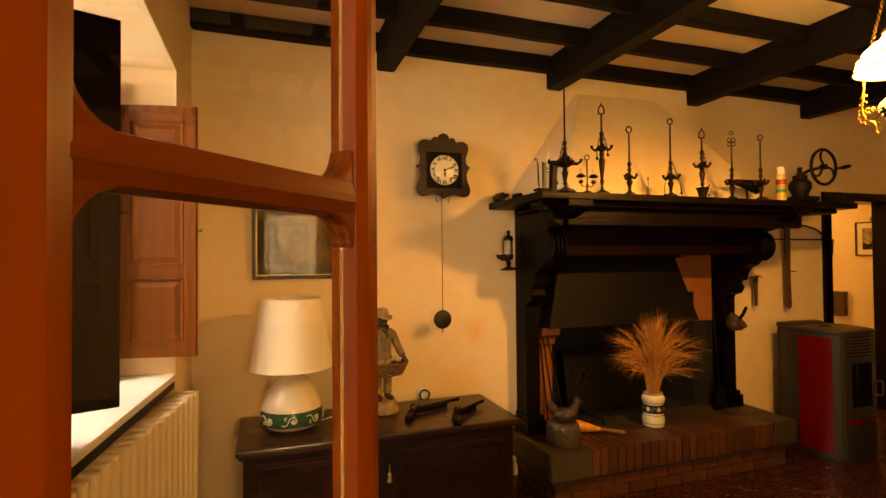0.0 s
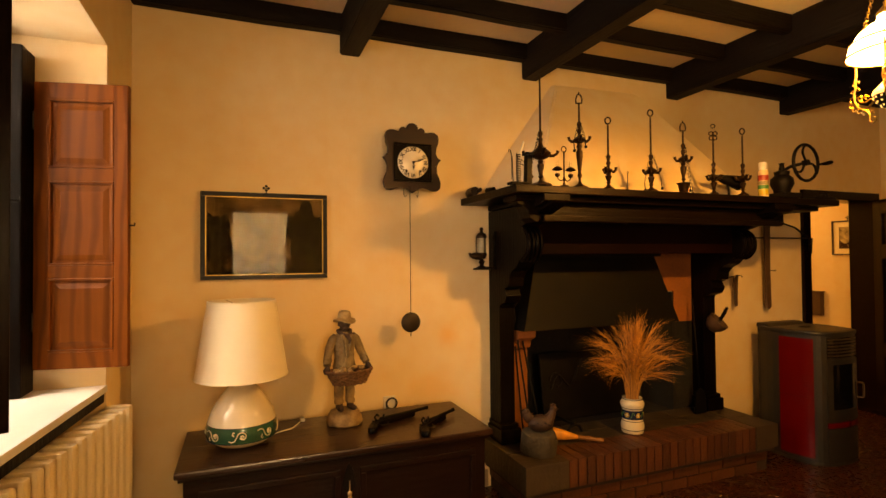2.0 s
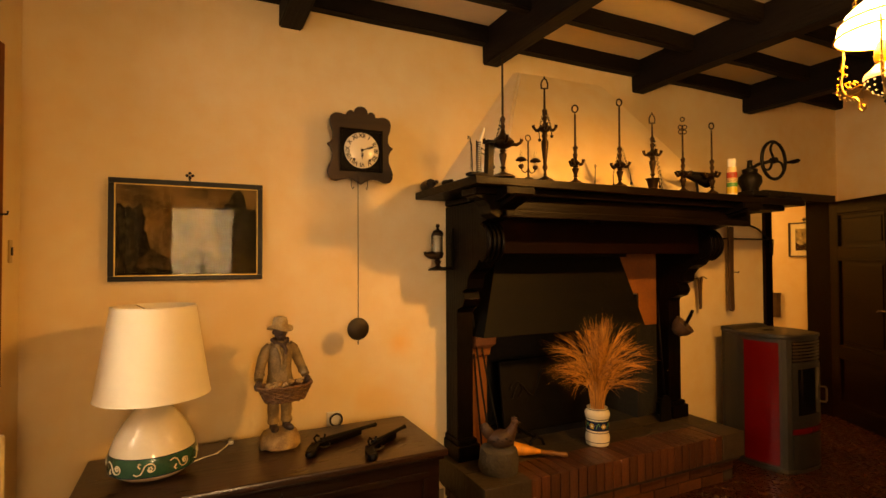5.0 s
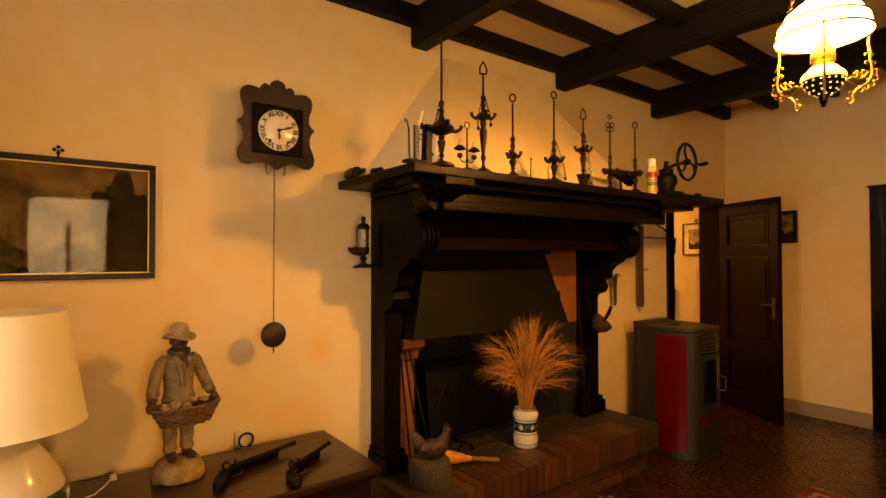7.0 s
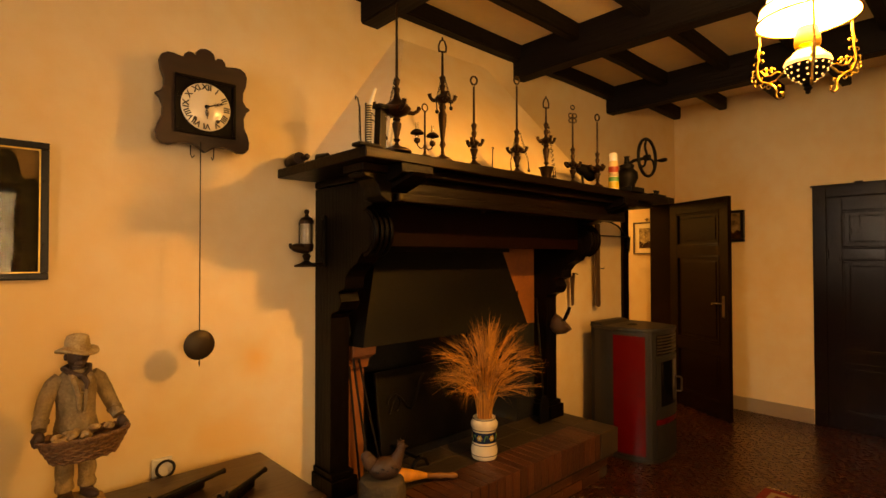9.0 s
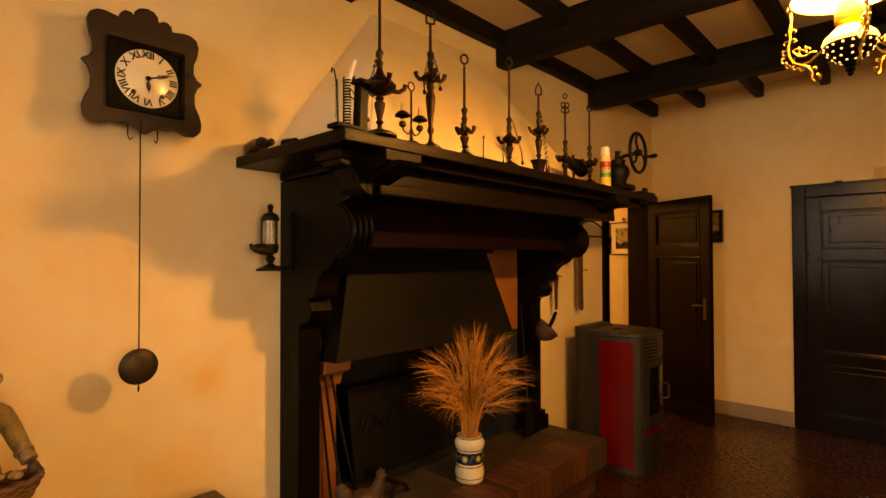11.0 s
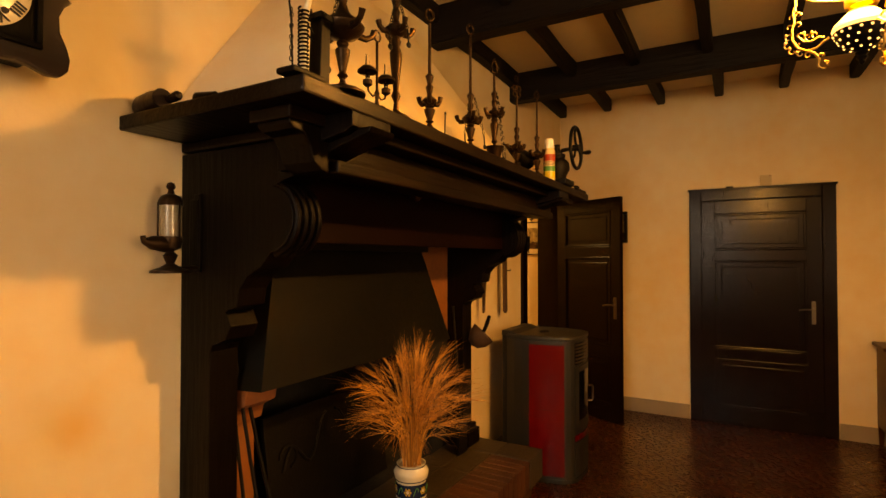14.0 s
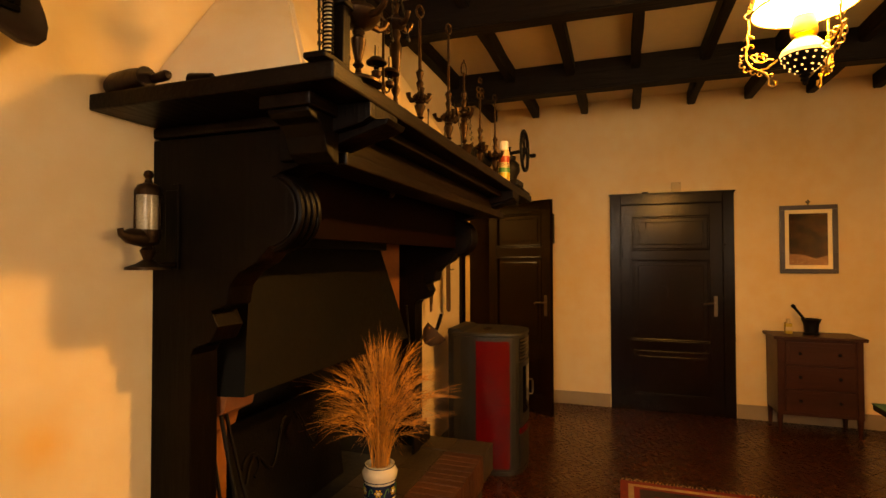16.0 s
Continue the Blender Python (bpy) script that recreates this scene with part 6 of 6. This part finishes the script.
for i, (dx, lean, nm, lb) in enumerate(((0.0, 0.03, "fire_poker", "thin black iron fire poker leaning in the corner"), (0.04, 0.09, "fire_tongs", "black iron fire tongs leaning in the corner"), (0.02, -0.02, "fire_rake", "black iron fire rake leaning in the corner"))):
    t = thing(nm, lb, "fire tool", (2.085 + dx, 3.60 + 0.03 * i, ZH), group="fire irons")
    part("rod", tube(bm_new(), [(lean, -0.05, 0.0), (lean * 0.4, 0.06, 0.5), (0.0, 0.14, 0.90)], 0.0065, 8), IRON, t)
    part("knob", lathe(bm_new(), [(0.006, 0), (0.016, 0.012), (0.018, 0.024), (0.010, 0.036), (0, 0.04)], at=(0.0, 0.14, 0.89), seg=12), IRON, t)
t = thing("ash_shovel", "black iron ash shovel standing against the fireplace side", "fire tool", (3.70, 3.66, ZH), 0, group="fire irons")
part("rod", tube(bm_new(), [(0, 0, 0.16), (0.0, 0.06, 0.90)], 0.006, 8), IRON, t)
part("pan", slab(bm_new(), [(-0.055, 0.0), (0.055, 0.0), (0.05, 0.15), (0.02, 0.19), (-0.02, 0.19), (-0.05, 0.15)], 1, -0.012, 0.004, 0.003), IRON, t)
an = thing("andiron", "black wrought-iron firedog on the hearth", "firedog", (2.52, 3.68, ZH))
part("bar", tube(bm_new(), [(0, 0.28, 0.05), (0, 0.0, 0.05), (0.0, -0.03, 0.07)], 0.012, 8), IRON, an)
part("front_scroll", tube(bm_new(), [(-0.06, -0.02, 0.0), (-0.04, -0.02, 0.04), (0, -0.02, 0.055), (0.04, -0.02, 0.04), (0.06, -0.02, 0.0)], 0.010, 8), IRON, an)


# ---- hanging lamp ----
def hanging_lamp():
    x, y = 2.80, 1.845
    h = thing("hanging_lamp", "lit brass hanging lamp with opal dome shade and scroll arms", "ceiling lamp", (x, y, 0))
    R, up = 0.172, 0.036
    part("shade", lathe(bm_new(), [(R, 2.372), (R * 0.985, 2.39), (R * 0.93, 2.425), (R * 0.78, 2.47), (R * 0.55, 2.505), (R * 0.36, 2.525), (0.055, 2.555), (0.052, 2.552), (R * 0.36, 2.518), (R * 0.55, 2.497), (R * 0.78, 2.462), (R * 0.92, 2.42), (R * 0.97, 2.39), (R * 0.985, 2.372)], seg=48, cap=False, at=(0, 0, up)), GLOW, h, "glowing white opal glass dome")
    for z, r in ((2.372 + up, R + 0.004), (2.430 + up, R * 0.935)):
        part("shade_ring", tube(bm_new(), [(r * math.cos(a), r * math.sin(a), z) for a in (2 * math.pi * k / 48 for k in range(48))], 0.005, 6, True), BRASS, h, "brass ring round the shade")
    part("crown", lathe(bm_new(), [(0.058, 2.55), (0.062, 2.56), (0.05, 2.575), (0.03, 2.60), (0.035, 2.61), (0.012, 2.63), (0.006, 2.65), (0, 2.65)], at=(0, 0, up), seg=24), BRASS, h)
    part("burner", lathe(bm_new(), [(0.030, 2.283), (0.034, 2.292), (0.044, 2.300), (0.046, 2.318), (0.042, 2.350), (0.036, 2.375), (0.028, 2.378)], seg=24), BRASS, h)
    part("font", lathe(bm_new(), [(0.078, 2.222), (0.082, 2.232), (0.075, 2.248), (0.060, 2.262), (0.052, 2.272), (0.040, 2.284), (0.028, 2.285)], seg=32), GLOWF, h, "opal glass oil font")
    bw = part("pierced_bowl", lathe(bm_new(), [(0.0, 2.150), (0.012, 2.152), (0.036, 2.163), (0.058, 2.182), (0.072, 2.205), (0.079, 2.222)], seg=32), IRON, h, "dark pierced metal bowl")
    rnd = random.Random(2)
    for row, (r, z, n) in enumerate(((0.0755, 2.213, 17), (0.065, 2.1935, 14), (0.050, 2.175, 11), (0.031, 2.161, 7))):
        for k in range(n):
            a = 2 * math.pi * (k + 0.4 * row) / n + rnd.uniform(-0.05, 0.05)
            part("glowing_hole", blob(bm_new(), (r * math.cos(a), r * math.sin(a), z), (0.0042, 0.0042, 0.004), seg=6), GLOWF, bw)
    part("finial", lathe(bm_new(), [(0.016, 2.152), (0.02, 2.146), (0.012, 2.138), (0.016, 2.13), (0.008, 2.120), (0.010, 2.114), (0, 2.106)], seg=14), IRON, h)
    for k in range(3):
        m = pose(0, 0, 0, 0, 0, 78 + 120 * k)
        bm = bm_new()

        def arc(pts, r):
            tube(bm, [m @ Vector((p, 0, q)) for p, q in pts], r, 6)

        def curl(p, q, r, a0, turn, t=0.0030):
            """A small tapering volute round (p, q)."""
            n = 13
            tube(bm, [m @ Vector((p + r * (1 - 0.065 * i) * math.cos(a0 + turn * 0.42 * i), 0, q + r * (1 - 0.065 * i) * math.sin(a0 + turn * 0.42 * i))) for i in range(n)], [t * (1.15 - 0.05 * i) for i in range(n)], 6)

        arc([(0.184, 2.405), (0.182, 2.365), (0.190, 2.335), (0.186, 2.305), (0.194, 2.275), (0.192, 2.240), (0.176, 2.208), (0.150, 2.192), (0.122, 2.196), (0.102, 2.212), (0.086, 2.222)], 0.0048)
        arc([(0.176, 2.250), (0.160, 2.228), (0.138, 2.222), (0.116, 2.232), (0.100, 2.226)], 0.0036)
        arc([(0.150, 2.192), (0.128, 2.178), (0.116, 2.155), (0.118, 2.130), (0.104, 2.116), (0.090, 2.124), (0.090, 2.140), (0.102, 2.142)], [0.005, 0.005, 0.0046, 0.0044, 0.004, 0.004, 0.004, 0.005])
        for p, q, r, a0, tn in ((0.204, 2.250, 0.016, 2.6, -1), (0.206, 2.222, 0.014, 1.6, -1), (0.192, 2.200, 0.013, 1.0, -1), (0.166, 2.246, 0.015, 0.4, 1), (0.146, 2.242, 0.013, -1.2, 1), (0.126, 2.244, 0.011, -1.0, 1),
                                (0.168, 2.186, 0.013, 1.4, -1), (0.146, 2.176, 0.012, 1.2, -1), (0.202, 2.288, 0.012, 3.4, -1), (0.174, 2.290, 0.012, 0.2, 1), (0.196, 2.322, 0.011, 3.6, -1), (0.172, 2.326, 0.010, 0.0, 1), (0.176, 2.224, 0.010, 0.8, -1), (0.106, 2.164, 0.009, 0.4, 1)):
            curl(p, q, r, a0, tn)
        for p, q in ((0.212, 2.262), (0.214, 2.236), (0.200, 2.212), (0.158, 2.258), (0.184, 2.345), (0.136, 2.254), (0.180, 2.194), (0.094, 2.132)):
            blob(bm, m @ Vector((p, 0, q)), (0.0052, 0.0052, 0.0060), seg=7)
        ar = part("scroll_arm", bm, BRASS, h, "gilt openwork scroll arm")
        bm = bm_new()
        ring(bm, (0.184, 0, 2.418), 0.013, 0.0035, m=m, seg=14)
        part("arm_ring", bm, BRASS, ar)
        bm = bm_new()
        a = m @ Vector((0.184, 0, 2.431))
        chain(bm, a, (0, 0, 2.98), 46, r=0.007)
        part("chain", bm, BRASS, h, "brass hanging chain", kind="stuff")
    bm = bm_new()
    chain(bm, (0, 0, 2.68), (0, 0, 2.98), 20, r=0.008)
    part("chain", bm, BRASS, h, "brass hanging chain", kind="stuff")
    h.matrix_world = Matrix.Translation((x, y, 0.23)) @ Matrix.Scale(0.9, 4)
    part("ceiling_hook", lathe(bm_new(), [(0.010, 2.97), (0.016, 2.985), (0.03, 3.08), (0.05, 3.15), (0.055, (ZW - 0.235) / 0.9)], seg=20), BRASS, h)


hanging_lamp()


# ---- east side ----
def commode():
    c = thing("commode", "small reddish brown wooden commode with three drawers", "commode")
    x0, x1, y0, y1, zt = 5.99, 6.355, 0.535, 1.165, 0.855
    part("top", box(bm_new(), (x0 - 0.03, y0 - 0.03, zt - 0.028), (x1, y1 + 0.03, zt), 0.007), REDBR, c, "moulded brown top")
    part("body", box(bm_new(), (x0, y0, 0.17), (x1, y1, zt - 0.028), 0.004), REDBR, c)
    for k in range(3):
        z = 0.20 + k * 0.205
        d = part("drawer", box(bm_new(), (x0 - 0.012, y0 + 0.06, z), (x0 + 0.01, y1 - 0.06, z + 0.195), 0.005), REDBR, c, "drawer front with inlaid panel")
        part("inlay", box(bm_new(), (x0 - 0.0145, y0 + 0.09, z + 0.03), (x0 - 0.011, y1 - 0.09, z + 0.165), 0.001), REDBR, d)
        for yy in (y0 + 0.17, y1 - 0.17):
            bm = lathe(bm_new(), [(0.014, 0), (0.014, 0.004), (0.006, 0.010), (0.010, 0.018), (0, 0.022)], m=pose(x0 - 0.0145, yy, z + 0.1, 0, -90, 0), seg=12)
            part("knob", bm, IRON, d, "small dark knob")
    for xx in (x0 + 0.022, x1 - 0.022):
        for yy in (y0 + 0.022, y1 - 0.022):
            part("leg", lathe(bm_new(), [(0.012, 0), (0.016, 0.02), (0.024, 0.17), (0.026, 0.19)], at=(xx, yy, 0), seg=10), REDBR, c)
    for yy in (y0 + 0.024, y1 - 0.024):
        part("corner_post", box(bm_new(), (x0 - 0.008, yy - 0.022, 0.17), (x0 + 0.01, yy + 0.022, zt - 0.03), 0.004), REDBR, c)
    return zt


ZK = commode()
m_ = thing("mortar", "dark bronze mortar on the commode", "mortar", (6.15, 0.86, ZK))
part("cup", lathe(bm_new(), [(0.06, 0), (0.063, 0.012), (0.052, 0.02), (0.058, 0.09), (0.075, 0.135), (0.082, 0.14), (0.076, 0.142), (0.06, 0.12), (0.045, 0.04), (0, 0.035)], seg=28), IRON, m_)
p_ = thing("pestle", "dark metal pestle leaning in the mortar", "pestle", (6.15, 0.86, ZK + 0.036))
part("shaft", tube(bm_new(), [(0.0, 0.0, 0.012), (-0.01, 0.06, 0.11), (-0.02, 0.125, 0.195), (-0.022, 0.140, 0.215), (-0.024, 0.150, 0.228)], [0.016, 0.011, 0.011, 0.017, 0.012], 12), IRON, p_)
b_ = thing("glass_bottle", "small yellow bottle with a cream cap beside the mortar", "bottle", (6.17, 1.03, ZK))
part("bottle", box(bm_new(), (-0.028, -0.028, 0), (0.028, 0.028, 0.095), 0.01), YELP, b_)
part("label_band", box(bm_new(), (-0.0288, -0.0288, 0.03), (0.0288, 0.0288, 0.065), 0.004), CREAMP, b_)
part("cap", lathe(bm_new(), [(0.015, 0.094), (0.015, 0.13), (0.011, 0.134), (0, 0.134)], seg=14), CREAMP, b_)

ARTD = art_mat("dark_print", (0.09, 0.035, 0.013), (0.03, 0.012, 0.006), (0.010, 0.006, 0.004), 9.0, (5, 2, 7))
ARTL = art_mat("pale_print", (0.45, 0.32, 0.17), (0.28, 0.19, 0.09), (0.10, 0.07, 0.035), 12.0, (2, 6, 1))


def dark_scene(t, x0, x1, z0, z1, y):
    w, h = x1 - x0, z1 - z0
    part("print", box(bm_new(), (x0, y, z0), (x1, y + 0.004, z1)), ARTD, t, "dark brown figure-less interior print")
    part("painted_shape", slab(bm_new(), [(x0, z0), (x1, z0), (x1, z0 + 0.20 * h), (x0 + 0.7 * w, z0 + 0.12 * h), (x0 + 0.4 * w, z0 + 0.20 * h), (x0, z0 + 0.22 * h)], 1, y - 0.0008, y), mat("print_ground", (0.24, 0.10, 0.035), 0.7, var=0.5, scale=25), t)


def pale_scene(t, x0, x1, z0, z1, y):
    w, h = x1 - x0, z1 - z0
    part("print", box(bm_new(), (x0, y, z0), (x1, y + 0.004, z1)), ARTL, t, "pale sepia engraving")
    part("painted_shape", slab(bm_new(), [(x0, z0), (x1, z0), (x1, z0 + 0.28 * h), (x0 + 0.6 * w, z0 + 0.35 * h), (x0 + 0.3 * w, z0 + 0.22 * h), (x0, z0 + 0.4 * h)], 1, y - 0.0008, y), ARTD, t)


framed("framed_print", "dark print with cream mount in a brown wooden frame", pose(XR - 0.004, 1.04, 1.395, 0, 0, -90), 0.462, 0.635, 0.042, CHESTW, dark_scene, mount=0.035)
framed("small_box_frame", "small dark box-framed print behind the open door", pose(XR - 0.004, 3.30, 1.70, 0, 0, -90), 0.17, 0.32, 0.03, BLACKF, pale_scene, finial=False, depth=0.045, glass=False)
framed("framed_engraving", "small sepia engraving in a thin brown frame", pose(6.462, 4.355, 1.58, 0, 0, -90), 0.325, 0.375, 0.014, CHESTW, pale_scene, mount=0.055)
bx = thing("wall_box", "small brown wooden box hung on the next room's wall", "box", (6.464, 4.54, 0.90))
part("box_body", box(bm_new(), (-0.07, -0.08, 0), (0, 0.08, 0.26), 0.005), LEATH, bx)
part("box_lid", box(bm_new(), (-0.08, -0.09, 0.255), (0, 0.09, 0.275), 0.004), LEATH, bx)
em = thing("emergency_light", "small clear plastic emergency light over the door", "light fitting", (XR, 1.93, 2.20))
part("casing", box(bm_new(), (-0.035, -0.045, 0.0), (0, 0.045, 0.10), 0.008), CREAMP, em)
part("indicator", blob(bm_new(), (-0.036, -0.03, 0.088), (0.004, 0.004, 0.004), seg=8), REDP, em)
kn = thing("door_wedge", "small dark clip on the door frame top", "clip", (XR - 0.022, 2.22, 2.20))
part("clip", box(bm_new(), (-0.012, -0.03, 0), (0.012, 0.03, 0.014), 0.004), IRON, kn)


def table():
    t = thing("dining_table", "dark wooden table with a green cloth top", "table")
    x0, x1, y0, y1 = 3.0, 4.075, 0.1, 1.195
    part("tabletop", box(bm_new(), (x0, y0, 0.725), (x1, y1, 0.752), 0.006), CHESTF, t)
    part("apron", box(bm_new(), (x0 + 0.06, y0 + 0.06, 0.63), (x1 - 0.06, y1 - 0.06, 0.725), 0.004), CHESTF, t)
    for xx in (x0 + 0.07, x1 - 0.07):
        for yy in (y0 + 0.07, y1 - 0.07):
            part("leg", lathe(bm_new(), [(0.022, 0.012), (0.026, 0.03), (0.020, 0.06), (0.034, 0.4), (0.030, 0.55), (0.038, 0.58), (0.038, 0.66)], at=(xx, yy, 0), seg=14), CHESTF, t)
    cl = thing("tablecloth", "green felt cloth lying on the table", "tablecloth")
    part("cloth", box(bm_new(), (x0 - 0.004, y0 - 0.004, 0.753), (x1 + 0.004, y1 + 0.004, 0.762), 0.003), CLOTHG, cl)


table()


def rug():
    r = thing("rug", "red patterned wool rug with cream fringe", "rug")
    x0, x1, y0, y1 = 2.3, 4.52, -0.2, 2.47
    part("rug_field", box(bm_new(), (x0, y0, 0.002), (x1, y1, 0.010), 0.002), RUGR, r)
    for d, wd, mt, z in ((0.05, 0.035, RUGC, 0.0106), (0.12, 0.09, RUGB, 0.0106), (0.24, 0.02, RUGC, 0.0106)):
        for lo, hi in (((x0 + d, y0 + d), (x1 - d, y0 + d + wd)), ((x0 + d, y1 - d - wd), (x1 - d, y1 - d)), ((x0 + d, y0 + d + wd), (x0 + d + wd, y1 - d - wd)), ((x1 - d - wd, y0 + d + wd), (x1 - d, y1 - d - wd))):
            part("border_band", box(bm_new(), (*lo, 0.009), (*hi, z)), mt, r)
    rnd = random.Random(5)
    bm = bm_new()
    n = 120
    for k in range(n):
        for xs, s in ((x1, 1),):
            yy = y0 + (y1 - y0) * (k + 0.5) / n
            tube(bm, [(xs - 0.004, yy, 0.006), (xs + s * 0.025, yy + rnd.uniform(-0.01, 0.01), 0.006), (xs + s * rnd.uniform(0.04, 0.055), yy + rnd.uniform(-0.015, 0.015), 0.004)], 0.003, 4)
    part("fringe", bm, RUGC, r, "cream knotted fringe", kind="stuff")
    for i in range(5):
        for j in range(7):
            cx, cy = x0 + 0.45 + i * 0.33, y0 + 0.45 + j * 0.30
            part("motif", slab(bm_new(), [(cx - 0.08, cy), (cx, cy - 0.11), (cx + 0.08, cy), (cx, cy + 0.11)], 2, 0.009, 0.0108), RUGB if (i + j) % 2 else RUGC, r)


rug()


# ---- floor tiles in herringbone ----
def tile_faces(w, l, h, c):
    v = [(0, 0, -h), (l, 0, -h), (l, w, -h), (0, w, -h), (0, 0, -c), (l, 0, -c), (l, w, -c), (0, w, -c), (c, c, 0), (l - c, c, 0), (l - c, w - c, 0), (c, w - c, 0)]
    f = [(0, 1, 5, 4), (1, 2, 6, 5), (2, 3, 7, 6), (3, 0, 4, 7), (4, 5, 9, 8), (5, 6, 10, 9), (6, 7, 11, 10), (7, 4, 8, 11), (8, 9, 10, 11)]
    return v, f


floor_ob = bpy.data.objects["floor"]
W = 0.14
tv, tf = tile_faces(W - 0.003, 2 * W - 0.003, 0.012, 0.0015)
tile_mesh = bpy.data.meshes.new("tile")
tile_mesh.from_pydata(tv, [], tf)
tile_mesh.materials.append(TILE)
rest_v, rest_f = [], []
rt = random.Random(3)
turn = Matrix.Translation((3.0, 1.0, 0)) @ Matrix.Rotation(radians(45), 4, 'Z')
for i in range(-40, 41):
    for j in range(-40, 41):
        s_ = (i - j) % 4
        if s_ == 0:
            m = Matrix.Translation((i * W, j * W, 0))
        elif s_ == 2:
            m = Matrix.Translation(((i + 1) * W - 0.003, (j - 1) * W, 0)) @ Matrix.Rotation(radians(90), 4, 'Z')
        else:
            continue
        m = turn @ m @ pose(0, 0, rt.uniform(-0.0012, 0.0006), rt.uniform(-0.09, 0.09), rt.uniform(-0.07, 0.07), rt.uniform(-0.2, 0.2))
        c = m @ Vector((W, W / 2, 0))
        inside = (XL - 0.1 < c.x < XR + 0.1 and YS - 0.1 < c.y < YN + 0.05) or (3.9 < c.x < 6.5 and YN < c.y < 6.0)
        if not inside or (1.95 < c.x < 3.95 and c.y > 3.45):
            continue
        if 3.95 < c.x < 6.4 and 0.85 < c.y < 4.1:
            ob = new("tile", tile_mesh)
            ob.matrix_world = m
            ob.parent = floor_ob
        else:
            k = len(rest_v)
            rest_v += [tuple(m @ Vector(q)) for q in tv]
            rest_f += [tuple(q + k for q in f) for f in tf]
me = bpy.data.meshes.new("tiles")
me.from_pydata(rest_v, [], rest_f)
me.materials.append(TILE)
ob = new("tiles", me)
ob.parent = floor_ob
tagged(ob, "worn terracotta floor tiles laid in herringbone", kind="stuff")
